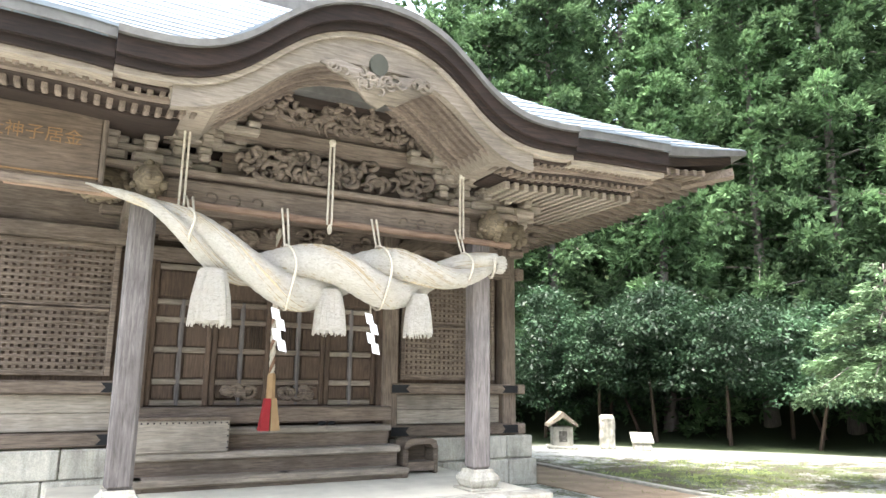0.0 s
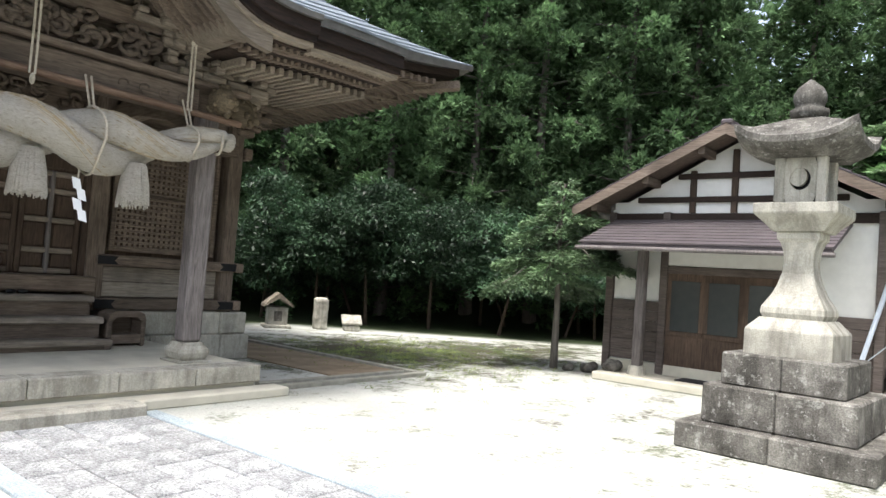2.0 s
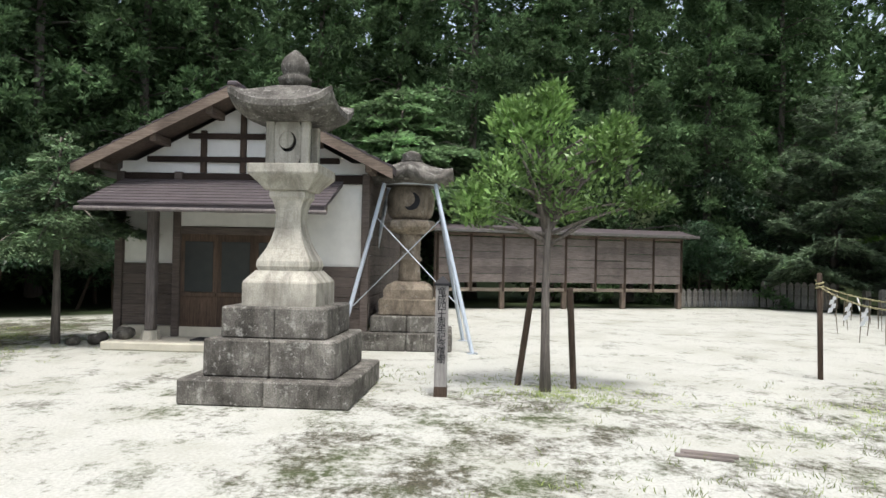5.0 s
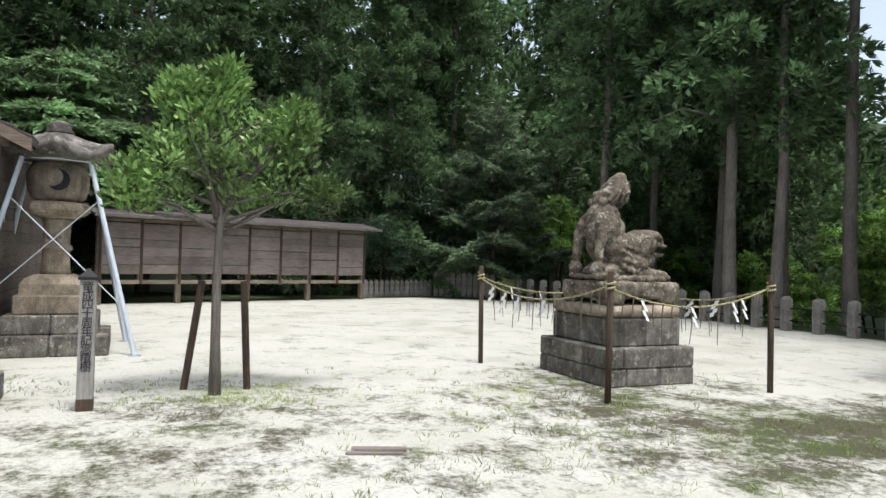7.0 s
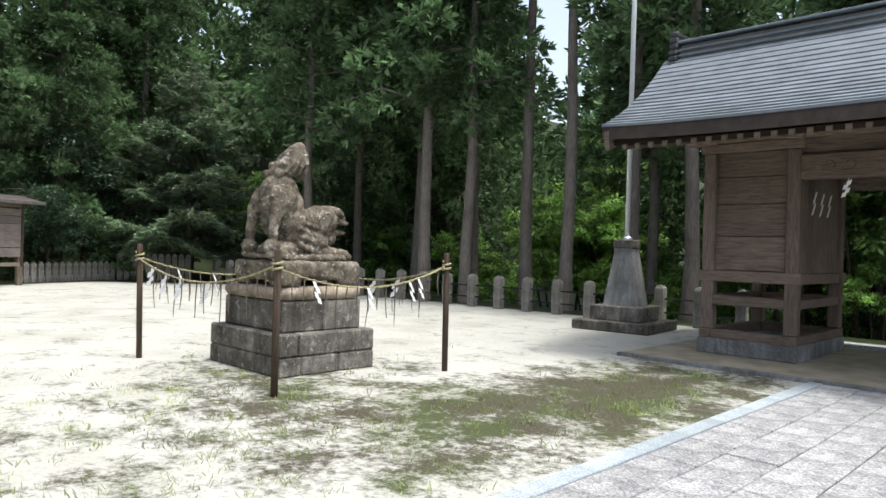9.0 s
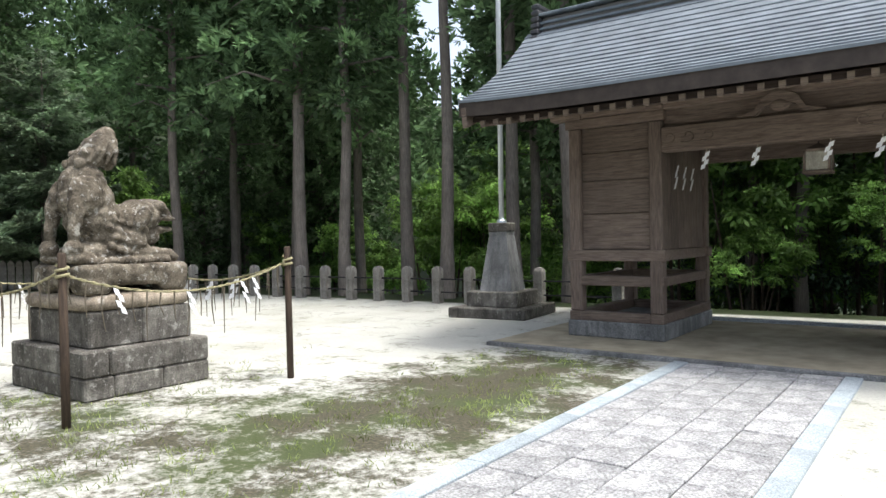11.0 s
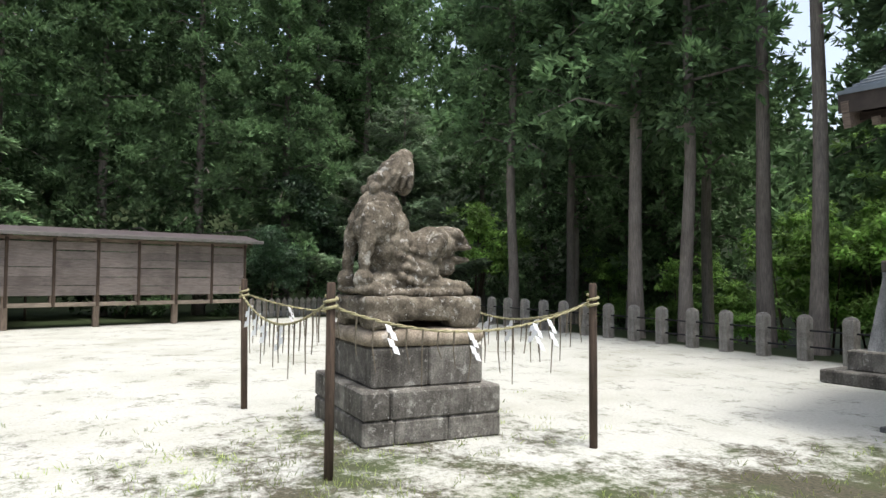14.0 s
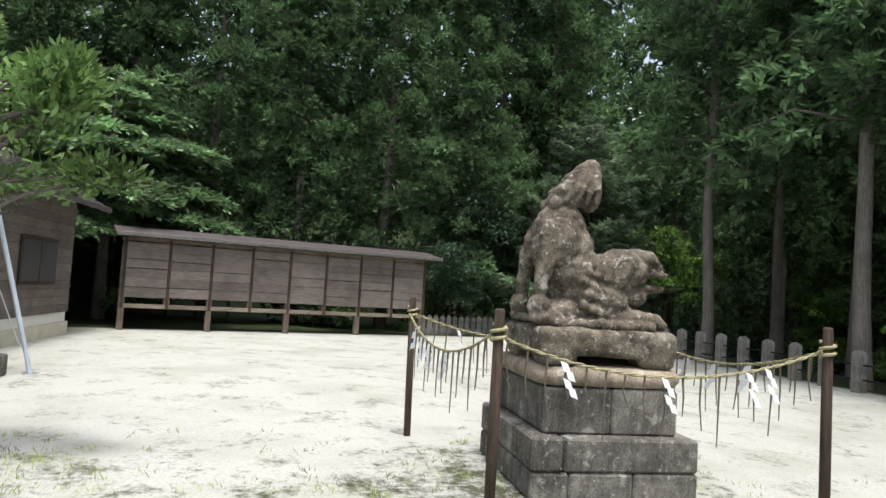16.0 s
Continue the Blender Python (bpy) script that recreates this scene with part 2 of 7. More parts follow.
def ground_build(n, l, b):
    v = coords(n, l)
    fine, mid = fog(n, l, v, 30, 6, 0.7), fog(n, l, v, 0.55, 6, 0.62)
    sand = ramp(n, l, fine, [(0.3, (0.37, 0.375, 0.33)), (0.7, (0.54, 0.545, 0.5))])
    patch = fog(n, l, coords(n, l, (1, 1, 1)), 1.5, 10, 0.78)
    sand = blend(n, l, ramp(n, l, mid, [(0.48, grey(0)), (0.64, grey(0.42))]), sand, (0.3, 0.295, 0.235))
    # moss grows in belts beside the paving, below the trees and round the hall
    
    def near(cx, cy, rx, ry):
        c = n.new("ShaderNodeMapping")
        c.vector_type = "TEXTURE"
        c.inputs["Location"].default_value = (cx, cy, 0)
        c.inputs["Scale"].default_value = (rx, ry, 1)
        l.new(v, c.inputs["Vector"])
        g = n.new("ShaderNodeTexGradient")
        g.gradient_type = "SPHERICAL"
        l.new(c.outputs[0], g.inputs[0])
        return g.outputs["Fac"]

    total = None
    for belt in ((5.6, -8.6, 2.1, 4.2, 1.2), (6.4, -4.6, 4.0, 3.6, 0.48), (8.8, -1.2, 2.0, 2.0, 0.5), (10.8, 10.2, 5.0, 4.6, 1.15), (6.2, 0.1, 2.6, 2.3, 0.6), (8.6, -6.2, 2.8, 2.8, 0.45), (9.5, 2.5, 3.0, 3.0, 0.4), (15.5, 9.0, 4.0, 3.0, 0.8)):
        g = blend(n, l, 1.0, near(*belt[:4]), grey(belt[4]), "MULTIPLY")
        total = g if total is None else blend(n, l, 1.0, total, g, "ADD")
    m = blend(n, l, 1.0, total, ramp(n, l, patch, [(0.42, grey(0.0)), (0.6, grey(0.7))]), "ADD")
    speck = fog(n, l, v, 11.0, 10, 0.85)
    m = blend(n, l, 1.0, m, ramp(n, l, speck, [(0.35, grey(0.0)), (0.65, grey(0.75))]), "ADD")
    moss = ramp(n, l, fine, [(0.36, (0.02, 0.021, 0.01)), (0.66, (0.095, 0.083, 0.05))])
    green = fog(n, l, v, 1.1, 5, 0.6)
    moss = blend(n, l, ramp(n, l, green, [(0.45, grey(0)), (0.58, grey(0.85))]), moss, (0.045, 0.064, 0.016))
    m = blend(n, l, 1.0, m, grey(0.5), "MULTIPLY")
    col = blend(n, l, ramp(n, l, m, [(0.43, grey(0)), (0.52, grey(0.3)), (0.7, grey(0.95))]), sand, moss)
    # leaf litter under the wood, its colour darkened to carry the undergrowth's shade
    far = ramp(n, l, near(11, -2.5, 27, 27), [(0.3, grey(1)), (0.34, grey(0))])
    dot = n.new("ShaderNodeVectorMath")
    dot.operation = "DOT_PRODUCT"
    dot.inputs[1].default_value = (0.01875, 0.0165, 0)
    l.new(v, dot.inputs[0])
    far = blend(n, l, 1.0, far, ramp(n, l, dot.outputs["Value"], [(0.49, grey(0)), (0.51, grey(1))]), "LIGHTEN")
    for way, edge in (((0.947 / 45, 0.321 / 45, 0), 0.511), ((0.09 / 34, -1 / 34, 0), 0.505)):
        dot = n.new("ShaderNodeVectorMath")
        dot.operation = "DOT_PRODUCT"
        dot.inputs[1].default_value = way
        l.new(v, dot.inputs[0])
        far = blend(n, l, 1.0, far, ramp(n, l, dot.outputs["Value"], [(edge - 0.004, grey(0)), (edge + 0.004, grey(1))]), "LIGHTEN")
    col = blend(n, l, far, col, (0.03, 0.042, 0.018))
    l.new(col, b.inputs["Base Color"])
    bump(n, l, b, blend(n, l, 0.5, fine, patch), 0.5, 0.03)


GROUND = material("sandy_ground", ground_build, 0.95, spec=0.15)


# ---- builders ----
class Shape:
    """Collects the faces of one part."""

    def __init__(self):
        self.v, self.f = [], []

    def add(self, verts, faces, m=None):
        k = len(self.v)
        self.v += [tuple(m @ Vector(p)) for p in verts] if m else [tuple(p) for p in verts]
        self.f += [tuple(i + k for i in f) for f in faces]
        return self

    def box(self, x0, x1, y0, y1, z0, z1, c=0.0, m=None):
        """A box, its edges cut by c."""
        c = min(c, (x1 - x0) / 3, (y1 - y0) / 3, (z1 - z0) / 3)
        if c <= 0:
            vs = [(x, y, z) for x in (x0, x1) for y in (y0, y1) for z in (z0, z1)]
            return self.add(vs, [(0, 1, 3, 2), (4, 6, 7, 5), (0, 4, 5, 1), (2, 3, 7, 6), (0, 2, 6, 4), (1, 5, 7, 3)], m)
        bm = bmesh.new()
        bmesh.ops.create_cube(bm, size=1)
        bmesh.ops.scale(bm, vec=(x1 - x0, y1 - y0, z1 - z0), verts=bm.verts)
        bmesh.ops.translate(bm, vec=((x0 + x1) / 2, (y0 + y1) / 2, (z0 + z1) / 2), verts=bm.verts)
        bmesh.ops.bevel(bm, geom=bm.edges[:], offset=c, segments=1, affect="EDGES")
        bm.verts.index_update()
        self.add([v.co[:] for v in bm.verts], [[v.index for v in f.verts] for f in bm.faces], m)
        bm.free()
        return self

    def loft(self, rings, closed=True, caps=True, m=None):
        n, vs, fs = len(rings[0]), [p for r in rings for p in r], []
        for i in range(len(rings) - 1):
            for j in range(n if closed else n - 1):
                a, b2 = i * n + j, i * n + (j + 1) % n
                fs.append((a, b2, b2 + n, a + n))
        if caps and closed:
            fs += [tuple(range(n))[::-1], tuple(range(len(vs) - n, len(vs)))]
        return self.add(vs, fs, m)

    def lathe(self, profile, seg=20, centre=(0, 0), square=0.0, m=None):
        """profile: (radius, z). square 1 gives square rings."""
        rings = []
        for r, z in profile:
            ring = []
            for k in range(seg):
                a = 2 * math.pi * (k + 0.5) / seg
                ca, sa = math.cos(a), math.sin(a)
                s = 1 / max(abs(ca), abs(sa)) if square else 1
                s = 1 + (s - 1) * square
                ring.append((centre[0] + r * s * ca, centre[1] + r * s * sa, z))
            rings.append(ring)
        return self.loft(rings, m=m)

    def tube(self, pts, radius, seg=8, m=None):
        pts = [Vector(p) for p in pts]
        rs = radius if isinstance(radius, (list, tuple)) else [radius] * len(pts)
        rings, side = [], None
        for i, p in enumerate(pts):
            d = (pts[min(i + 1, len(pts) - 1)] - pts[max(i - 1, 0)]).normalized()
            if side is None:
                side = d.orthogonal().normalized()
            side = (side - d * side.dot(d)).normalized()
            up = d.cross(side)
            rings.append([tuple(p + rs[i] * (math.cos(2 * math.pi * k / seg) * side + math.sin(2 * math.pi * k / seg) * up)) for k in range(seg)])
        return self.loft(rings, m=m)

    def ball(self, c, r, seg=10, m=None):
        rx, ry, rz = r if isinstance(r, tuple) else (r, r, r)
        rings = []
        for i in range(seg // 2 + 1):
            t = math.pi * min(max(i / (seg // 2), 0.02), 0.98)
            rings.append([(c[0] + rx * math.sin(t) * math.cos(2 * math.pi * k / seg), c[1] + ry * math.sin(t) * math.sin(2 * math.pi * k / seg), c[2] - rz * math.cos(t)) for k in range(seg)])
        return self.loft(rings, m=m)

    def prism(self, outline, d0, d1, axis="y", m=None):
        """A flat outline (a, z) drawn out along y, or (y, z) along x, or (x, y) along z."""
        put = {"y": lambda a, b2, d: (a, d, b2), "x": lambda a, b2, d: (d, a, b2), "z": lambda a, b2, d: (a, b2, d)}[axis]
        return self.loft([[put(a, b2, d0) for a, b2 in outline], [put(a, b2, d1) for a, b2 in outline]], m=m)


def thing(name, label, category, at=(0, 0, 0), turn=0, group="", kind=""):
    ob = new(name)
    ob.matrix_world = pose(*at, 0, 0, turn)
    ob.empty_display_size = 0.2
    return tagged(ob, label, category, group, kind)


def part(name, shape, mat, parent=None, label="", smooth=False):
    me = bpy.data.meshes.new(name)
    me.from_pydata(shape.v, [], shape.f)
    me.materials.append(mat)
    bm = bmesh.new()
    bm.from_mesh(me)
    bmesh.ops.recalc_face_normals(bm, faces=bm.faces)
    bm.to_mesh(me)
    bm.free()
    if smooth:
        me.shade_smooth()
    ob = new(name, me)
    ob.parent = parent
    return tagged(ob, label)


def again(ob, m, parent=None):
    """One more object on the same mesh."""
    o = new(ob.name.split(".")[0], ob.data)
    o.parent = parent or ob.parent
    o.matrix_local = m
    return o


def lone(name, shape, mat, label, category, at=(0, 0, 0), turn=0, group="", kind="", smooth=False):
    ob = part(name, shape, mat, None, "", smooth)
    ob.matrix_world = pose(*at, 0, 0, turn)
    return tagged(ob, label, category, group, kind)


def smoothstep(a, b, x):
    t = min(1, max(0, (x - a) / (b - a)))
    return t * t * (3 - 2 * t)


# ---- ground ----
def height(x, y):
    """The court is level; wooded slopes rise north and east, the land falls a little to the south."""
    d_ne = (x * 0.75 + y * 0.66) - 24.0
    d_e = x - 33.0
    up = 0.45 * max(0, max(d_ne, d_e)) * smoothstep(0, 6, max(d_ne, d_e))
    down = -2.5 * smoothstep(-17.2, -26, y) * smoothstep(-60, -30, x)
    far = 0.15 * max(0, -y - 50)
    return min(up, 40) + (down if y < -17 else 0) + min(far, 5)


def build_ground():
    s = Shape()
    ax = sorted({*range(-14, 38, 2), *range(38, 110, 6), *range(-110, -14, 8), 200, 600, 2000, -200, -600, -2000})
    ay = sorted({*range(-30, 30, 2), *range(30, 110, 6), *range(-110, -30, 6), 200, 600, 2000, -200, -600, -2000})
    s.v = [(x, y, height(max(-100, min(100, x)), max(-100, min(100, y)))) for x in ax for y in ay]
    n = len(ay)
    s.f = [(i * n + j, (i + 1) * n + j, (i + 1) * n + j + 1, i * n + j + 1) for i in range(len(ax) - 1) for j in range(n - 1)]
    lone("ground", s, GROUND, "pale sandy court ground with moss patches", "ground", kind="structure", smooth=True)


build_ground()

# ---- paved path between hall and gate ----
PX0, PX1, PY0, PY1 = 2.42, 4.42, -10.98, 6.95
path = thing("pavement", "granite paved path with pale blue-grey kerbs", "path", (0, 0, 0), kind="structure")


def build_path():
    kb = Shape()
    kb.box(-0.085, 0.085, -0.745, 0.745, -0.1, 0.035, 0.008)
    first = None
    n = 12
    step = (PY1 - PY0) / n
    for x in (PX0 + 0.09, PX1 - 0.09):
        for k in range(n):
            m = pose(x, PY0 + step * (k + 0.5), 0)
            if first is None:
                first = part("kerb_stone", kb, KERB, path)
                first.matrix_local = m
            else:
                again(first, m)
    slabs = {}
    rnd = random.Random(4)
    wid, x = (PX1 - PX0 - 0.36) / 4, PX0 + 0.18
    for col in range(4):
        y = PY0 + 0.02 - rnd.random() * 0.5
        while y < PY1 - 0.1:
            ln = rnd.choice((0.6, 0.72, 0.84))
            y0, y1 = max(y, PY0), min(y + ln, PY1)
            key = (col, round(y1 - y0, 2))
            if y1 - y0 > 0.08:
                m = pose(x + wid / 2, (y0 + y1) / 2, rnd.uniform(-0.003, 0.003))
                if key in slabs:
                    again(slabs[key], m)
                else:
                    h = (y1 - y0) / 2 - 0.009
                    slabs[key] = part("paving_slab", Shape().box(-wid / 2 + 0.006, wid / 2 - 0.006, -h, h, -0.1, 0.024, 0.008), PAVE, path)
                    slabs[key].matrix_local = m
            y += ln
        x += wid
    part("joint_bed", Shape().box(PX0 + 0.1, PX1 - 0.1, PY0 + 0.02, PY1 - 0.02, -0.1, 0.0), plain("joint_earth", (0.11, 0.105, 0.09), 0.95), path)


build_path()

# ---- shrine hall ----
CX, WY = 3.31, 10.42                      # middle of the front; wall plane
hall = thing("shrine_hall", "weathered grey wooden shrine hall with curved copper roof and carvings", "shrine", (CX, WY, 0), kind="structure")
HW = 4.12                                 # half width of the wall


def hall_part(name, shape, mat, label="", smooth=False, under=None):
    return part(name, shape, mat, under or hall, label, smooth)


def build_hall_base():
    # battered stone footing, in courses
    for side in (-1, 1):
        for i, (z0, z1, ins) in enumerate(((0, 0.42, 0.0), (0.425, 0.78, 0.05))):
            x = 1.95
            k = 0
            while x < HW + 0.2:
                w = (0.72, 0.55, 0.66)[(k + i) % 3]
                x1 = min(x + w, HW + 0.32 - ins)
                if x1 - x > 0.12:
                    a, b2 = sorted((side * (x + 0.004), side * (x1 - 0.004)))
                    hall_part("footing_stone", Shape().box(a, b2, -0.28 + ins, 0.5, z0, z1, 0.02), PALESTONE)
                x, k = x + w, k + 1
    for i in range(8):
        for j, (z0, z1) in enumerate(((0, 0.42), (0.425, 0.78))):
            hall_part("footing_stone", Shape().box(HW - 0.3, HW + 0.32 - 0.05 * j, 0.505 + i * 0.8, 1.298 + i * 0.8, z0, z1, 0.02), PALESTONE)
    # plain body of the hall behind
    hall_part("wall", Shape().box(-HW, HW, 0.12, 6.9, 0.5, 4.9), WOODX)


def build_platform():
    p = thing("porch_platform", "pale concrete porch platform with low plinth and stone step", "platform", (CX, 7.4, 0), kind="structure")
    part("deck", Shape().box(-2.62, 2.62, 0.0, 2.95, 0.0, 0.36, 0.015), CONCRETE, p)
    for k in range(6):
        part("edge_stone", Shape().box(-2.66 + k * 0.887, -2.66 + k * 0.887 + 0.88, -0.06, 0.28, 0.16, 0.366, 0.012), PALESTONE, p)
    part("plinth", Shape().box(-3.0, 2.92, -0.32, 0.0, 0.0, 0.11, 0.015), CONCRETE, p)
    part("front_step", Shape().box(-0.8, 0.92, -0.62, -0.325, 0.0, 0.14, 0.02), PALESTONE, p)


def build_pillars():
    for s in (-1, 1):
        x = s * 2.0
        y = 7.98 - WY
        hall_part("plinth_stone", Shape().lathe([(0.31, 0.362), (0.31, 0.385), (0.22, 0.39), (0.25, 0.42), (0.275, 0.48), (0.265, 0.52), (0.21, 0.56), (0.195, 0.6)], 4, (x, y)), PALESTONE)
        q = 0.125
        hall_part("porch_pillar", Shape().box(x - q, x + q, y - q, y + q, 0.6, 3.4, 0.035), PALEZ)
    # great beam with nosings, plate above and the second beam
    y = 7.98 - WY
    hall_part("great_beam", Shape().box(-1.83, 1.83, y - 0.13, y + 0.13, 3.37, 3.7, 0.03), WOODX)
    hall_part("upper_beam", Shape().box(-1.6, 1.6, y - 0.1, y + 0.1, 4.2, 4.42, 0.025), WOODX)
    hall_part("plate", Shape().box(-2.5, 2.5, y - 0.2, y + 0.2, 3.72, 3.79, 0.015), WOODX)
    for s in (-1, 1):
        hall_part("tie_beam", Shape().prism([(y + 0.17, 3.2), (y + 0.8, 3.42), (y + 1.6, 3.55), (-0.1, 3.5), (-0.1, 3.75), (y + 1.5, 3.8), (y + 0.7, 3.66), (y + 0.17, 3.5)], s * 2.0 - 0.1, s * 2.0 + 0.1, "x"), WOODY)
        # beast-head nosing
        b = Shape()
        r = random.Random(5)
        b.ball((s * 2.42, y, 3.56), (0.26, 0.17, 0.19))
        for k in range(26):
            a, c = r.uniform(0, 6.28), r.uniform(-1, 1)
            q = math.sqrt(1 - c * c)
            b.ball((s * 2.42 + 0.25 * q * math.cos(a), y + 0.17 * q * math.sin(a), 3.56 + 0.18 * c), r.uniform(0.035, 0.07), 6)
        b.ball((s * 2.68, y, 3.5), (0.1, 0.09, 0.07))
        hall_part("beast_nosing", b, BEAST, smooth=True)
        b = Shape()
        b.ball((s * 2.0, y - 0.32, 3.56), (0.15, 0.24, 0.17))
        for k in range(22):
            a, c = r.uniform(0, 6.28), r.uniform(-1, 1)
            q = math.sqrt(1 - c * c)
            b.ball((s * 2.0 + 0.15 * q * math.cos(a), y - 0.32 + 0.23 * q * math.sin(a), 3.56 + 0.17 * c), r.uniform(0.03, 0.06), 6)
        hall_part("beast_nosing", b, BEAST, smooth=True)
    # cloud curls cut on the great beam
    for s in (-1, 1):
        for k in range(4):
            cx = s * (1.62 - 0.24 * k)
            pts = [(cx + (0.02 + 0.012 * i) * math.cos(i * 0.62) * s, y - 0.135, 3.53 + (0.02 + 0.008 * i) * math.sin(i * 0.62)) for i in range(10 - k)]
            hall_part("carved_curl", Shape().tube(pts, 0.012, 5), WOODX, smooth=True)


def brackets(x, y, z, turn=0):
    """A bracket set: bearing blocks and arms in three steps outward."""
    m = pose(x, y, z, 0, 0, turn)
    s = Shape()
    s.box(-0.16, 0.16, -0.16, 0.16, 0, 0.13, 0.03, m)
    for i in range(3):
        zz, out = 0.13 + i * 0.17, -0.16 * i
        w = 0.34 + 0.1 * i
        s.box(-w, w, out - 0.06, out + 0.06, zz, zz + 0.09, 0.02, m)
        s.box(-0.06, 0.06, out - 0.26, 0.2, zz, zz + 0.09, 0.02, m)
        for dx in (-w + 0.07, 0, w - 0.07):
            s.box(dx - 0.075, dx + 0.075, out - 0.075, out + 0.075, zz + 0.09, zz + 0.165, 0.02, m)
        s.box(-0.075, 0.075, out - 0.25, out - 0.1, zz + 0.09, zz + 0.165, 0.02, m)
    return s


def carving(w, h, n, seed, depth=0.09):
    """Deep openwork of clouds and beasts: curls and rounded masses."""
    r = random.Random(seed)
    s = Shape()
    s.box(-w / 2, w / 2, 0.03, 0.06, 0, h)
    for k in range(n):
        x, z = r.uniform(-w / 2 + 0.08, w / 2 - 0.08), r.uniform(0.05, h - 0.05)
        turn, size, way = r.uniform(0, 6.28), r.uniform(0.06, 0.14), r.choice((-1, 1))
        pts, rad = [], []
        for i in range(11):
            a = turn + way * i * 0.55
            q = size * (0.25 + i / 11)
            px, pz = x + q * math.cos(a), z + q * 0.8 * math.sin(a)
            pts.append((max(-w / 2, min(w / 2, px)), -depth * (0.3 + 0.7 * math.sin(i / 10 * math.pi)) * r.uniform(0.8, 1.1), max(0, min(h, pz))))
            rad.append(0.01 + 0.026 * math.sin(i / 10 * math.pi))
        s.tube(pts, rad, 5)
        if k % 3 == 0:
            s.ball((x, -depth * 0.3, z), (r.uniform(0.05, 0.12), 0.06, r.uniform(0.04, 0.09)), 8)
    return s


GABLE = [(0.0, 5.46), (0.35, 5.43), (0.7, 5.3), (1.0, 5.07), (1.3, 4.8), (1.6, 4.63), (1.9, 4.565), (2.3, 4.56), (2.7, 4.6), (3.2, 4.62), (3.7, 4.63), (4.05, 4.65)]


def gable(u):
    u = abs(u)
    for (a, za), (b2, zb) in zip(GABLE, GABLE[1:]):
        if u <= b2:
            return za + (zb - za) * (u - a) / (b2 - a)
    return GABLE[-1][1]


def smooth_gable(u):
    return sum(gable(abs(u) + d) for d in (-0.12, -0.06, 0, 0.06, 0.12)) / 5 if abs(u) > 0.12 else gable(u)


def band(us, z0, z1, y0, y1, zf):
    """A curved board that follows the gable, from z0 to z1 below it."""
    s = Shape()
    rings = []
    for u in us:
        z = zf(u)
        rings.append([(u, y0, z - z1), (u, y1, z - z1), (u, y1, z - z0), (u, y0, z - z0)])
    return s.loft(rings)


def build_porch_upper():
    y = 7.98 - WY
    for x in (-2.0, 2.0):
        hall_part("bracket_set", brackets(x, y, 3.79), PALEX)
    for x in (2.95, -1.45, 1.45):
        hall_part("bracket_set", brackets(x, y + 0.15 if abs(x) < 2 else y + 0.6, 3.79), PALEX)
    for x in (-2.72, -2.36, -1.72, 1.72, 2.36, 2.68):
        hall_part("bracket_set", brackets(x, y + 0.06, 3.8), PALEX)
    c = hall_part("carved_panel", carving(2.5, 0.4, 90, 3, 0.16), WOODX, "deeply carved lion and cloud panel", True)
    c.location = (0, y - 0.02, 3.79)
    c = hall_part("carved_panel", carving(2.7, 0.46, 105, 8, 0.16), WOODX, "deeply carved cloud panel", True)
    c.location = (0, y - 0.03, 4.43)
    c = hall_part("carved_panel", carving(1.7, 0.3, 45, 31, 0.14), WOODX, "carved cloud crest under the gable", True)
    c.location = (0, y - 0.02, 4.88)
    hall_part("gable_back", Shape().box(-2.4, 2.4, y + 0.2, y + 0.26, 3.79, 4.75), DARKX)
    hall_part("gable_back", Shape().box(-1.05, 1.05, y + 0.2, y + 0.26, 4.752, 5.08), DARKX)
    # curved rafters under the swelling gable, seen edge on
    for k in range(12):
        yy = 6.76 - WY + k * 0.125
        pts = [(0.1 * i - 1.6, yy, smooth_gable(0.1 * i - 1.6) - 0.47) for i in range(33)]
        hall_part("curved_rafter", Shape().tube(pts, 0.045, 6), WOODX)
    hall_part("gable_ceiling", band([0.1 * i - 1.7 for i in range(35)], 0.405, 0.425, 6.77 - WY, y + 0.2, smooth_gable), WOODX)
    # end beams below the gable's feet
    for s in (-1, 1):
        hall_part("gable_foot", Shape().prism([(s * 1.4, 4.25), (s * 1.55, 4.12), (s * 1.95, 4.14), (s * 2.0, 4.3), (s * 1.55, 4.42)], 6.7 - WY, y + 0.1, "y"), PALEX)


